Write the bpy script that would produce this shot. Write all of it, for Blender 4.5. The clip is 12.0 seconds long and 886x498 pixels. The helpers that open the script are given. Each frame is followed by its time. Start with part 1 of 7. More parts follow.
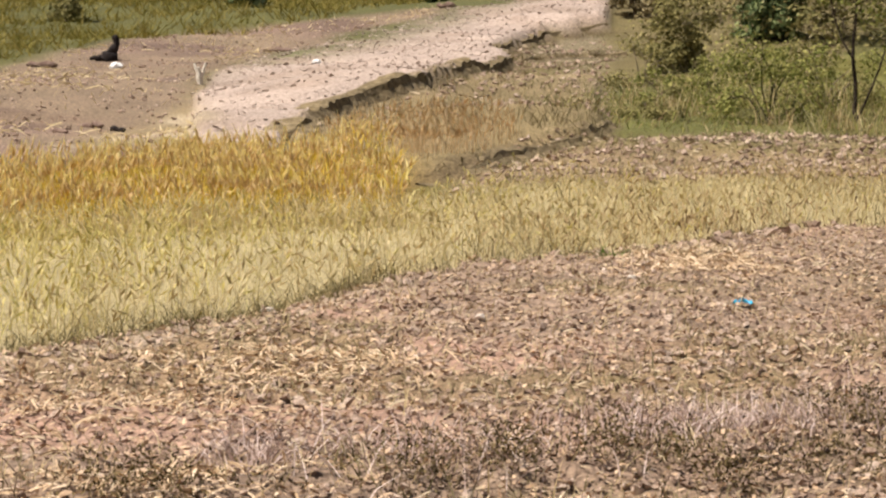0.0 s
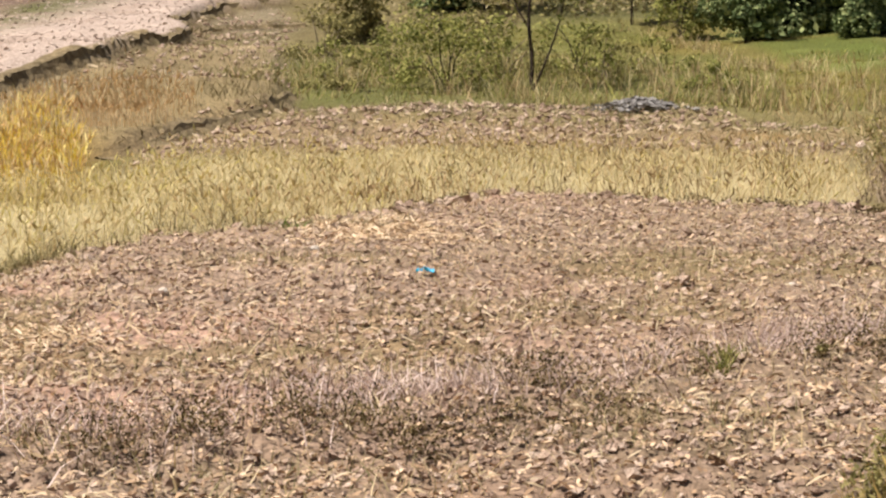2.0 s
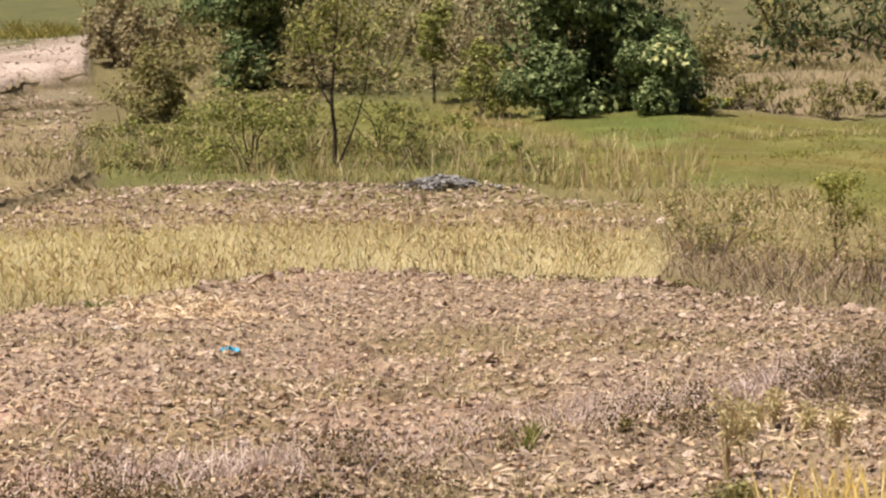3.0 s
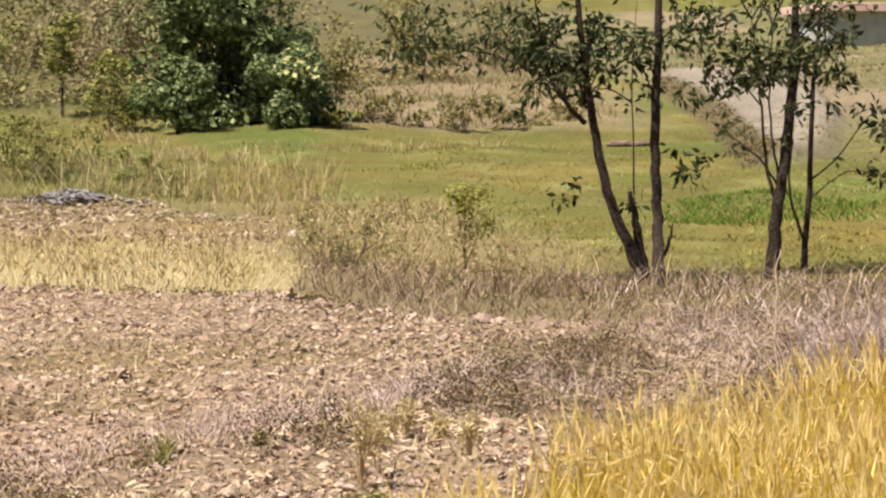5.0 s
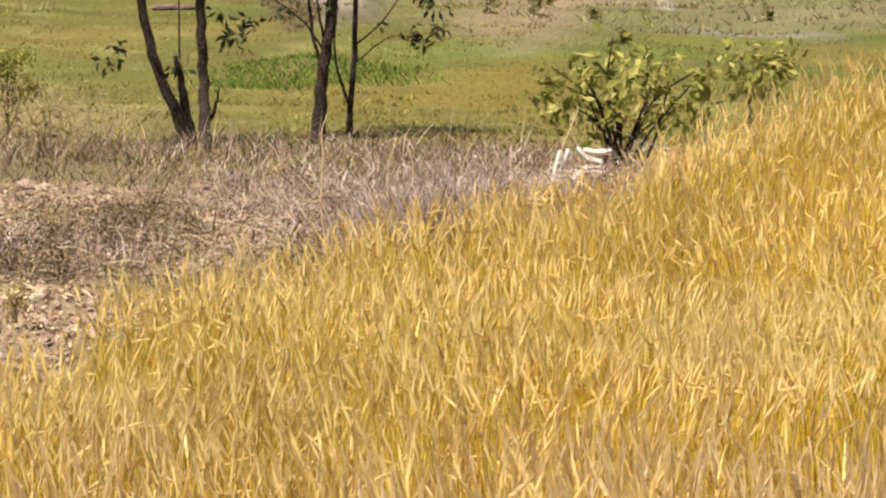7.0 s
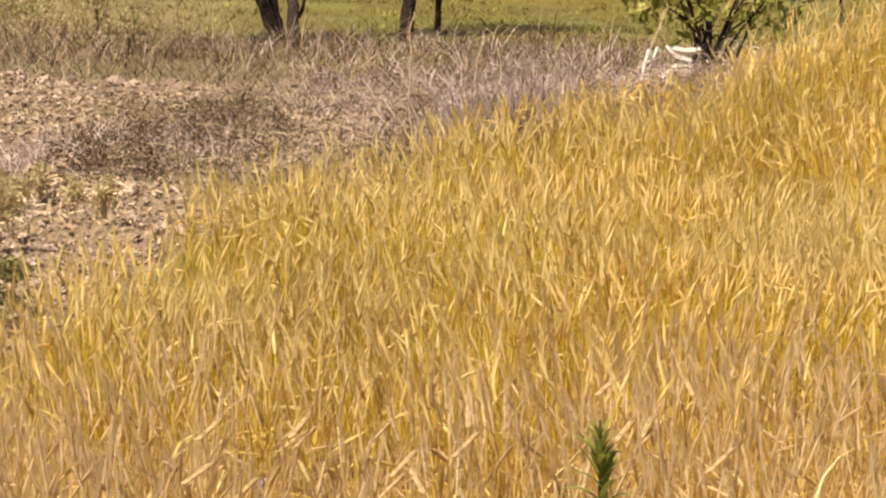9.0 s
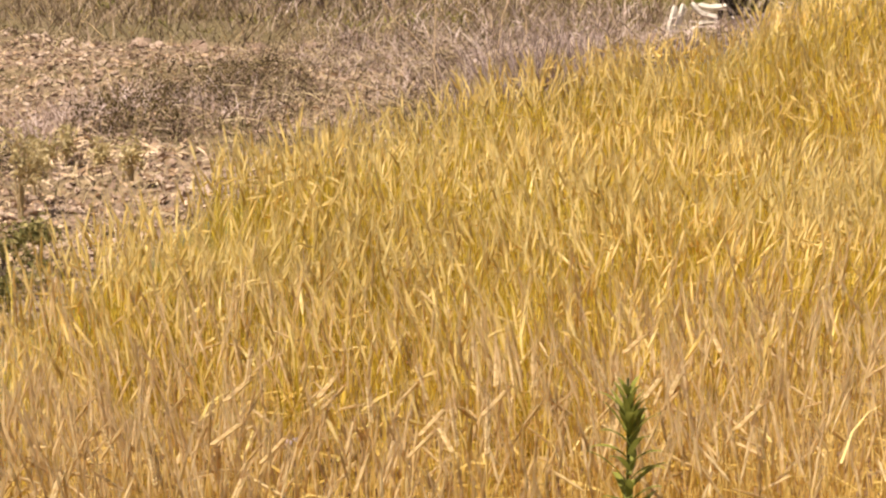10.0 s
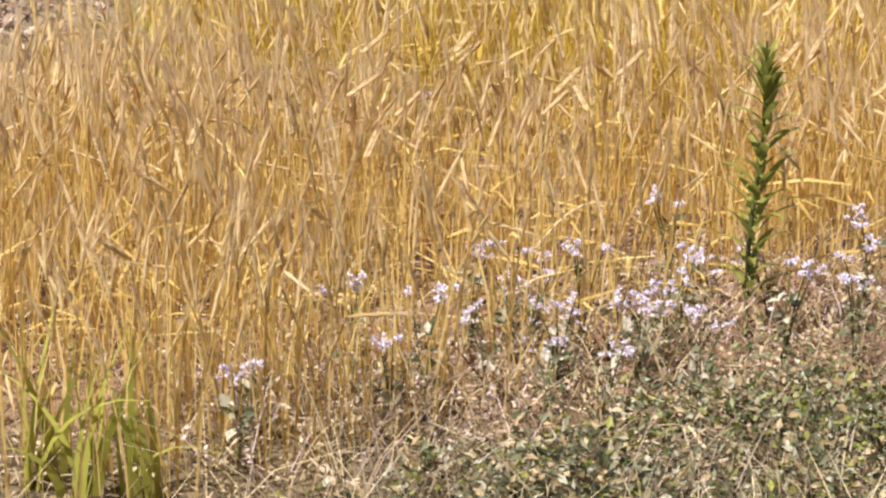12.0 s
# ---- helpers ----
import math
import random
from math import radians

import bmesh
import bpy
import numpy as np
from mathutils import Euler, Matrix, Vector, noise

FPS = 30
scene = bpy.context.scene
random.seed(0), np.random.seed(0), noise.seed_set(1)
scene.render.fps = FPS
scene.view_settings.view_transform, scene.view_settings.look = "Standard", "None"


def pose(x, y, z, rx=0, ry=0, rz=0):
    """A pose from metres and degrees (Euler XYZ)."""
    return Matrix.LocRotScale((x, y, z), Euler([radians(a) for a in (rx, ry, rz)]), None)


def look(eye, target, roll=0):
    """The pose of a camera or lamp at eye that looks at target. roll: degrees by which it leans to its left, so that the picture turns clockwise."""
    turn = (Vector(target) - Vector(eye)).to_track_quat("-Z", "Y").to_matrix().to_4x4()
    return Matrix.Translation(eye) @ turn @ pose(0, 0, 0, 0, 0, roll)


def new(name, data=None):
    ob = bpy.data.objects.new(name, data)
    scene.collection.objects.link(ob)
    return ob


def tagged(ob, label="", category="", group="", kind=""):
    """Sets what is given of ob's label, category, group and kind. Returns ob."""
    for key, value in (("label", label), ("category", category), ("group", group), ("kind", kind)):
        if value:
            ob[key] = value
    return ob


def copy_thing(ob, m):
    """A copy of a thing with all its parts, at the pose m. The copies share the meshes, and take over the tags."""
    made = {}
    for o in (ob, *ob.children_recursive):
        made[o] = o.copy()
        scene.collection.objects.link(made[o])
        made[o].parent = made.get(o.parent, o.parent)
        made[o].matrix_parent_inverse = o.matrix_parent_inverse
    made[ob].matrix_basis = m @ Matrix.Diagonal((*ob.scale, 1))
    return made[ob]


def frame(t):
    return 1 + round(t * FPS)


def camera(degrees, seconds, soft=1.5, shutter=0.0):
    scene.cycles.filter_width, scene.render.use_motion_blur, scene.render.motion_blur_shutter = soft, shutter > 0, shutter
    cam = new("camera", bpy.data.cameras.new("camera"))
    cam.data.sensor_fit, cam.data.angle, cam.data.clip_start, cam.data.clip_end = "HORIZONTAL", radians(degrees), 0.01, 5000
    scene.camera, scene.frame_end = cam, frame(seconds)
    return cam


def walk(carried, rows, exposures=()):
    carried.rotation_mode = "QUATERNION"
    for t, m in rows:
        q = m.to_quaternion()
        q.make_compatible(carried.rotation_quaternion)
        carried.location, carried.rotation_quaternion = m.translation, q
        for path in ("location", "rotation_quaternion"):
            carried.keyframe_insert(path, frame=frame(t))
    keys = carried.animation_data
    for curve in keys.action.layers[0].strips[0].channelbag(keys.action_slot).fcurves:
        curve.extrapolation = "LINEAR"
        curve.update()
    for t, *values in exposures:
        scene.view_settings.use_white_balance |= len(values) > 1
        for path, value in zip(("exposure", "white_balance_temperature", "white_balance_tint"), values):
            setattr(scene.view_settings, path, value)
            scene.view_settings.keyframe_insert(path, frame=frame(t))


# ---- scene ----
EYE = (0.0, 0.0, 2.0)
cam = camera(21.147, 12.0, soft=2.32)
# seconds, turn to the right, tilt, roll in degrees
TURNS = [
    (0.0, -13.411, -4.637, 0.314), (0.5, -10.695, -5.008, 0.082), (1.0, -8.602, -5.474, 0.040), (1.5, -7.340, -6.009, 0.154),
    (2.0, -5.736, -5.310, -0.056), (2.5, -3.062, -4.374, -0.120), (3.0, -1.002, -3.435, -0.169), (3.2, 0.000, -3.445, -0.089),
    (4.8, 6.027, -2.816, -0.489), (5.0, 7.873, -3.150, -0.278), (5.5, 10.684, -3.633, -0.308), (6.0, 14.424, -3.590, -0.609),
    (6.5, 17.048, -5.206, -0.494), (7.0, 18.810, -6.423, 0.222), (7.2, 18.711, -7.047, 0.178), (8.8, 17.275, -8.598, 0.290),
    (9.0, 16.696, -8.884, 0.295), (9.5, 16.316, -8.969, 0.265), (10.0, 16.042, -9.870, -0.298), (10.5, 16.767, -12.936, -0.078),
    (11.0, 15.317, -14.508, 0.244), (11.5, 13.917, -16.928, 0.392), (12.0, 12.692, -18.175, 0.603),
]
walk(cam, [(t, pose(*EYE, 90 + tilt, 0, -turn) @ pose(0, 0, 0, 0, 0, roll)) for t, turn, tilt, roll in TURNS],
     exposures=[(0.0, 0.4, 6500, 10), (0.6, 0.46, 6500, 10), (1.5, 0.55, 6500, 10), (2.3, 0.5, 6450, 10), (3.0, 0.54, 6450, 10), (5.5, 0.75, 6450, 10), (6.5, 0.77, 6450, 10), (7.2, 0.58, 6700, 10), (9.0, 0.52, 7050, 13), (10.0, 0.54, 7150, 13), (10.5, 0.6, 7350, 12), (11.2, 0.54, 6700, 11), (12.0, 0.68, 5950, 12)])

# ---------------------------------------------------------------- light
SUN_FROM = Vector((-0.44, -0.26, 1.0)).normalized()
world = bpy.data.worlds.new("sky")
scene.world = world
world.use_nodes = True
wn = world.node_tree
sky = wn.nodes.new("ShaderNodeTexSky")
sky.sky_type, sky.sun_disc = "NISHITA", False
sky.sun_elevation = math.asin(SUN_FROM.z)
sky.sun_rotation = math.atan2(SUN_FROM.x, SUN_FROM.y)
sky.dust_density, sky.ozone_density = 4.0, 0.4
wn.links.new(sky.outputs[0], wn.nodes["Background"].inputs[0])
wn.nodes["Background"].inputs[1].default_value = 0.05
lamp = bpy.data.lights.new("sun", "SUN")
lamp.energy, lamp.angle, lamp.color = 5.0, radians(0.53), (1.0, 0.94, 0.86)
sun = new("sun", lamp)
sun.matrix_world = look(SUN_FROM * 60, (0, 0, 0))

# ---------------------------------------------------------------- materials


def mat(name, colours, rough=0.9, scale=20.0, detail=6.0, bump=0.0, bump_scale=None, thin=0.0, island=0.0, random_ob=0.0, patch=0.0, patch_scale=1.0, metallic=0.0, attr=None):
    """Ground, bark, leaf and stone surfaces: a ramp of colours over noise, a coarser patchiness, variation by blade or by piece,
    relief, and for leaves the light that passes through."""
    m = bpy.data.materials.new(name)
    m.use_nodes = True
    nt = m.node_tree
    nodes, link = nt.nodes, nt.links.new
    out, bsdf = nodes["Material Output"], nodes["Principled BSDF"]
    co = nodes.new("ShaderNodeTexCoord")
    n1 = nodes.new("ShaderNodeTexNoise")
    n1.inputs["Scale"].default_value, n1.inputs["Detail"].default_value = scale, detail
    link(co.outputs["Object"], n1.inputs["Vector"])
    fac = n1.outputs["Fac"]
    if island:
        geo = nodes.new("ShaderNodeNewGeometry")
        mix = nodes.new("ShaderNodeMix")
        mix.inputs[0].default_value = island
        link(fac, mix.inputs[2])
        link(geo.outputs["Random Per Island"], mix.inputs[3])
        fac = mix.outputs[0]
    if random_ob:
        info = nodes.new("ShaderNodeObjectInfo")
        mix = nodes.new("ShaderNodeMix")
        mix.inputs[0].default_value = random_ob
        link(fac, mix.inputs[2])
        link(info.outputs["Random"], mix.inputs[3])
        fac = mix.outputs[0]
    ramp = nodes.new("ShaderNodeValToRGB")
    el = ramp.color_ramp.elements
    lo, hi = (0.08, 0.92) if island or random_ob else (0.3, 0.7)
    while len(el) < len(colours):
        el.new(0.5)
    for i, c in enumerate(colours):
        el[i].position = lo + (hi - lo) * i / max(1, len(colours) - 1)
        el[i].color = (*c, 1)
    link(fac, ramp.inputs[0])
    col = ramp.outputs[0]
    if attr:
        at = nodes.new("ShaderNodeAttribute")
        at.attribute_name = attr
        mul = nodes.new("ShaderNodeMix")
        mul.data_type, mul.blend_type = "RGBA", "MULTIPLY"
        mul.inputs[0].default_value = 1.0
        link(at.outputs["Color"], mul.inputs[6])
        link(col, mul.inputs[7])
        col = mul.outputs[2]
    if patch:
        n2 = nodes.new("ShaderNodeTexNoise")
        n2.inputs["Scale"].default_value, n2.inputs["Detail"].default_value = patch_scale, 4
        link(co.outputs["Object"], n2.inputs["Vector"])
        rng = nodes.new("ShaderNodeMapRange")
        rng.inputs[1].default_value, rng.inputs[2].default_value = 0.3, 0.7
        rng.inputs[3].default_value, rng.inputs[4].default_value = 1 - patch, 1 + patch
        link(n2.outputs["Fac"], rng.inputs[0])
        mul = nodes.new("ShaderNodeMix")
        mul.data_type, mul.blend_type = "RGBA", "MULTIPLY"
        mul.inputs[0].default_value = 1.0
        link(col, mul.inputs[6])
        link(rng.outputs[0], mul.inputs[7])
        col = mul.outputs[2]
    link(col, bsdf.inputs["Base Color"])
    bsdf.inputs["Roughness"].default_value = rough
    bsdf.inputs["Metallic"].default_value = metallic
    bsdf.inputs["Specular IOR Level"].default_value = 0.1 if thin else 0.25
    if bump:
        n3 = nodes.new("ShaderNodeTexNoise")
        n3.inputs["Scale"].default_value, n3.inputs["Detail"].default_value = bump_scale or scale, 8
        link(co.outputs["Object"], n3.inputs["Vector"])
        b = nodes.new("ShaderNodeBump")
        b.inputs["Strength"].default_value, b.inputs["Distance"].default_value = min(1.0, bump), 0.05
        link(n3.outputs["Fac"], b.inputs["Height"])
        link(b.outputs[0], bsdf.inputs["Normal"])
    if thin:
        tr = nodes.new("ShaderNodeBsdfTranslucent")
        link(col, tr.inputs["Color"])
        mx = nodes.new("ShaderNodeMixShader")
        mx.inputs[0].default_value = thin
        link(bsdf.outputs[0], mx.inputs[1])
        link(tr.outputs[0], mx.inputs[2])
        link(mx.outputs[0], out.inputs["Surface"])
    return m


M_GROUND = mat("soil_and_turf", [(0.5, 0.47, 0.44), (0.85, 0.84, 0.83), (1.1, 1.1, 1.1), (1.5, 1.48, 1.45)], 0.97, 16.0, 12, 1.0, 20.0, patch=0.16, patch_scale=0.5, attr="cover")
M_STALK = mat("wheat_stalk", [(0.28, 0.185, 0.018), (0.66, 0.48, 0.058), (0.9, 0.72, 0.17)], 0.6, 30, 2, island=0.7, thin=0.42, patch=0.26, patch_scale=0.9)
M_WLEAF = mat("wheat_leaf", [(0.47, 0.31, 0.035), (0.78, 0.57, 0.09), (0.92, 0.75, 0.22)], 0.7, 30, 2, island=0.75, thin=0.5)
M_EAR = mat("wheat_ear", [(0.7, 0.53, 0.17), (0.87, 0.71, 0.29), (0.96, 0.84, 0.46)], 0.6, 220, 3, island=0.6, thin=0.5, patch=0.15, patch_scale=0.9)
M_AWN = mat("wheat_awn", [(0.68, 0.52, 0.2), (0.87, 0.71, 0.36)], 0.5, 30, 2, island=0.7, thin=0.6)
M_STALK2 = mat("bleached_stalk", [(0.46, 0.3, 0.08), (0.72, 0.51, 0.17), (0.88, 0.69, 0.31)], 0.6, 30, 2, island=0.7, thin=0.44)
M_WLEAF2 = mat("bleached_leaf", [(0.52, 0.34, 0.08), (0.78, 0.56, 0.165), (0.91, 0.74, 0.32)], 0.7, 30, 2, island=0.75, thin=0.48)
M_EAR2 = mat("bleached_ear", [(0.58, 0.42, 0.18), (0.77, 0.59, 0.3), (0.9, 0.75, 0.46)], 0.7, 220, 3, island=0.6, thin=0.5)
M_AWN2 = mat("bleached_awn", [(0.64, 0.48, 0.27), (0.84, 0.68, 0.44)], 0.5, 30, 2, island=0.7, thin=0.62)
M_FLAKE = mat("dead_leaf_flake", [(0.2, 0.12, 0.07), (0.42, 0.28, 0.17), (0.64, 0.46, 0.31)], 0.85, 20, 3, island=0.9)
M_LILACDRY = mat("lilac_dry_weed", [(0.26, 0.175, 0.14), (0.5, 0.375, 0.325), (0.74, 0.6, 0.54)], 0.85, 20, 3, island=0.9, thin=0.15)
M_PALE = mat("pale_dry_grass", [(0.38, 0.285, 0.14), (0.57, 0.445, 0.25), (0.72, 0.59, 0.38)], 0.7, 20, 2, island=0.8, thin=0.3)
M_YPALE = mat("bleached_seed_grass", [(0.42, 0.34, 0.165), (0.61, 0.5, 0.27), (0.78, 0.67, 0.41)], 0.7, 20, 2, island=0.8, thin=0.45)
M_YGREEN = mat("yellow_green_grass", [(0.46, 0.4, 0.13), (0.66, 0.57, 0.22), (0.82, 0.72, 0.36)], 0.7, 20, 2, island=0.8, thin=0.45)
M_OLIVE = mat("olive_turf", [(0.11, 0.105, 0.0213), (0.22, 0.178, 0.0382), (0.312, 0.242, 0.0765)], 0.8, 12, 2, island=0.8, thin=0.3)
M_GREEN = mat("fresh_grass", [(0.0561, 0.102, 0.0127), (0.112, 0.187, 0.0255), (0.206, 0.264, 0.051)], 0.7, 12, 2, island=0.8, thin=0.35)
M_DRYWEED = mat("dry_weed", [(0.1, 0.068, 0.045), (0.27, 0.195, 0.135), (0.52, 0.415, 0.3)], 0.85, 20, 2, island=0.85, thin=0.1)
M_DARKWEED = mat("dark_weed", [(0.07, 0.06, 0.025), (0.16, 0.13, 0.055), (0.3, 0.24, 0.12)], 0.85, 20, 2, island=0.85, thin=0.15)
M_STRAW = mat("straw_litter", [(0.296, 0.211, 0.117), (0.437, 0.335, 0.211), (0.546, 0.437, 0.296)], 0.75, 20, 2, island=0.9)
M_CLOD = mat("earth_clod", [(0.2, 0.13, 0.09), (0.42, 0.295, 0.22), (0.68, 0.53, 0.42)], 0.97, 30, 8, 0.8, 60, island=0.6)
M_PCLOD = mat("pink_clod", [(0.35, 0.262, 0.21), (0.45, 0.35, 0.29), (0.55, 0.44, 0.37)], 0.97, 12, 8, 0.8, 30, island=0.6)
M_BARK = mat("dark_bark", [(0.016, 0.011, 0.008), (0.042, 0.028, 0.02), (0.085, 0.06, 0.045)], 0.95, 25, 8, 1.0, 40)
M_TWIG = mat("grey_twig", [(0.12, 0.085, 0.06), (0.26, 0.2, 0.15)], 0.9, 25, 4)
M_EUC = mat("grey_green_leaf", [(0.022, 0.03, 0.011), (0.052, 0.068, 0.026), (0.15, 0.155, 0.065)], 0.7, 8, 2, island=0.9, thin=0.25)
M_DKLEAF = mat("dark_green_leaf", [(0.035, 0.056, 0.02), (0.118, 0.155, 0.056), (0.34, 0.37, 0.16)], 0.6, 3, 2, island=0.85, thin=0.2)
M_LTLEAF = mat("light_green_leaf", [(0.13, 0.14, 0.03), (0.3, 0.29, 0.065), (0.54, 0.48, 0.16)], 0.7, 3, 2, island=0.85, thin=0.38)
M_SHRUB = mat("shrub_leaf", [(0.085, 0.1, 0.024), (0.225, 0.23, 0.058), (0.45, 0.41, 0.14)], 0.7, 3, 2, island=0.85, thin=0.3)
M_OLLEAF = mat("olive_leaf", [(0.1, 0.095, 0.032), (0.23, 0.2, 0.072), (0.42, 0.36, 0.15)], 0.65, 3, 2, island=0.85, thin=0.3)
M_BRLEAF = mat("brown_scrub_leaf", [(0.13, 0.1, 0.05), (0.25, 0.2, 0.1), (0.4, 0.33, 0.19)], 0.8, 3, 2, island=0.85, thin=0.2)
M_MARGIN = mat("margin_leaf", [(0.13, 0.115, 0.05), (0.26, 0.22, 0.11), (0.44, 0.37, 0.21)], 0.7, 3, 2, island=0.85, thin=0.3)
M_CLUMP = mat("clump_blade", [(0.1, 0.13, 0.022), (0.36, 0.36, 0.06), (0.72, 0.6, 0.16)], 0.6, 8, 2, island=0.85, thin=0.35)
M_DARKLEAF = mat("dark_weed_leaf", [(0.055, 0.042, 0.02), (0.145, 0.108, 0.048), (0.34, 0.27, 0.16)], 0.75, 20, 2, island=0.9, thin=0.2)
M_WEED = mat("weed_leaf", [(0.1, 0.115, 0.02), (0.24, 0.25, 0.05), (0.45, 0.43, 0.12)], 0.6, 30, 2, island=0.8, thin=0.35)
M_WEEDSTEM = mat("weed_stem", [(0.06, 0.07, 0.02), (0.13, 0.13, 0.04)], 0.6, 40, 3)
M_SAGE = mat("grey_green_weed", [(0.075, 0.085, 0.042), (0.235, 0.235, 0.13), (0.6, 0.55, 0.4)], 0.6, 30, 2, island=0.85, thin=0.3)
M_LILAC = mat("lilac_flower", [(0.66, 0.56, 0.67), (0.82, 0.73, 0.82), (0.94, 0.9, 0.93)], 0.7, 40, 3, island=0.7, thin=0.3)
M_YFLOWER = mat("cream_flower", [(0.5, 0.48, 0.15), (0.75, 0.72, 0.38)], 0.7, 10, 3, island=0.7, thin=0.3)
M_STONE = mat("pale_stone", [(0.4, 0.33, 0.26), (0.6, 0.52, 0.44), (0.72, 0.65, 0.57)], 0.9, 14, 8, 0.6, 30)
M_WHITE = mat("white_plaster_stone", [(0.7, 0.68, 0.65), (0.85, 0.84, 0.82)], 0.8, 9, 6, 0.3, 20)
M_ASH = mat("grey_ash", [(0.055, 0.048, 0.042), (0.17, 0.155, 0.145), (0.43, 0.4, 0.38)], 0.95, 7, 8, 1.0, 12, island=0.55)
M_LOG = mat("weathered_log", [(0.1, 0.06, 0.045), (0.2, 0.13, 0.1), (0.32, 0.23, 0.18)], 0.9, 10, 6, 0.7, 30)
M_CHAR = mat("charred_wood", [(0.012, 0.008, 0.008), (0.035, 0.025, 0.022)], 0.9, 12, 6, 0.8, 30)
M_BLUE = mat("blue_plastic", [(0.03, 0.32, 0.55), (0.08, 0.5, 0.75)], 0.35, 20, 3, 0.2, 60)
M_BONE = mat("bleached_wood", [(0.62, 0.54, 0.44), (0.8, 0.74, 0.64)], 0.7, 40, 5, 0.3, 80)
M_WALL = mat("grey_render", [(0.3, 0.295, 0.29), (0.38, 0.375, 0.37), (0.44, 0.435, 0.43)], 0.9, 1.5, 6, 0.3, 12, patch=0.12, patch_scale=0.3)
M_ROOF = mat("clay_roof", [(0.55, 0.36, 0.3), (0.68, 0.48, 0.42)], 0.85, 4, 5, 0.3, 12)
M_BANK = mat("bank_grass_blade", [(0.06, 0.045, 0.02), (0.125, 0.092, 0.042), (0.22, 0.168, 0.08)], 0.85, 6, 2, island=0.85, thin=0.2)
M_BANKSOIL = mat("bank_earth", [(0.1, 0.073, 0.037), (0.18, 0.133, 0.072), (0.28, 0.215, 0.12)], 0.97, 7, 8, 0.9, 14, patch=0.2, patch_scale=1.2)
M_BRUSH = mat("dead_brush", [(0.035, 0.022, 0.014), (0.12, 0.078, 0.05), (0.37, 0.27, 0.195)], 0.85, 20, 2, island=0.9, thin=0.08)
M_CHAFF = mat("straw_heap", [(0.4, 0.27, 0.15), (0.6, 0.43, 0.27), (0.78, 0.61, 0.43)], 0.75, 20, 2, island=0.9)
M_HERB = mat("green_herb_leaf", [(0.05, 0.065, 0.022), (0.14, 0.165, 0.06), (0.38, 0.38, 0.18)], 0.6, 30, 2, island=0.85, thin=0.3)
M_TAN = mat("tan_dry_grass", [(0.2, 0.13, 0.06), (0.42, 0.3, 0.155), (0.68, 0.52, 0.3)], 0.75, 20, 2, island=0.85, thin=0.3)
M_RIDGE = mat("ridge_weed_leaf", [(0.035, 0.025, 0.01), (0.1, 0.072, 0.03), (0.28, 0.21, 0.1)], 0.8, 20, 2, island=0.9, thin=0.2)
M_PURPLE = mat("purple_dead_stem", [(0.13, 0.09, 0.08), (0.3, 0.22, 0.2), (0.55, 0.44, 0.41)], 0.85, 20, 2, island=0.9, thin=0.08)
# pale dry wheat, with sun glints put into the colour
M_GLINT = mat("pale_wheat_glint", [(0.72, 0.55, 0.16), (0.86, 0.7, 0.26), (0.95, 0.84, 0.42)], 0.6, 30, 2, island=0.8, thin=0.3)


def sstep(a, b, v):
    """Smooth step from 0 at a to 1 at b."""
    u = np.clip((np.asarray(v, float) - a) / (b - a), 0, 1)
    return u * u * (3 - 2 * u)


def ground_z(x, y):
    """Height of the land at a place of the plan, without the small relief."""
    x, y = np.asarray(x, float), np.asarray(y, float)
    v = y + 0.04 * x
    far = np.where(v < 62, 0.0, 0.028 * (v - 62))
    z = 0.056 * np.maximum(np.sqrt((v - 31) ** 2 + 9) * 0.5 + (v - 31) * 0.5, 0) - 0.03 + far
    z = np.minimum(z, 13 + 0.02 * z)
    # the knoll that carries the upper corner of the near crop
    rise = np.clip(x - 0.05 * (y - 17) - 5.2, 0, 4.8)
    z = z + 0.235 * rise * rise / (rise + 0.25) * sstep(7.5, 16.3, y) * (1 - sstep(16.6, 20.0, y))
    # the bank on which the camera stands
    z = z + 0.45 * (1 - sstep(2.2, 4.2, y)) * (1 - sstep(6, 14, np.abs(x)))
    return z

# ---------------------------------------------------------------- the land


def lattice(ix, iy, seed):
    h = (ix.astype(np.int64) * 374761393 + iy.astype(np.int64) * 668265263 + seed * 144269) & 0x7FFFFFFF
    h = ((h ^ (h >> 13)) * 1274126177) & 0x7FFFFFFF
    return ((h ^ (h >> 16)) & 0xFFFF) / 65535.0


def wave(x, y, size, seed=1):
    """Smooth random relief from 0 to 1, with features of about that size in metres."""
    x, y = np.asarray(x, float) / size, np.asarray(y, float) / size
    ix, iy = np.floor(x), np.floor(y)
    u, v = x - ix, y - iy
    u, v = u * u * (3 - 2 * u), v * v * (3 - 2 * v)
    a, b = lattice(ix, iy, seed), lattice(ix + 1, iy, seed)
    c, d = lattice(ix, iy + 1, seed), lattice(ix + 1, iy + 1, seed)
    return (a * (1 - u) + b * u) * (1 - v) + (c * (1 - u) + d * u) * v


def inside(poly, x, y):
    x, y = np.asarray(x, float), np.asarray(y, float)
    hit = np.zeros(x.shape, bool)
    n = len(poly)
    for i in range(n):
        (x0, y0), (x1, y1) = poly[i], poly[(i + 1) % n]
        if y0 == y1:
            continue
        hit ^= ((y0 > y) != (y1 > y)) & (x < (x1 - x0) * (y - y0) / (y1 - y0) + x0)
    return hit


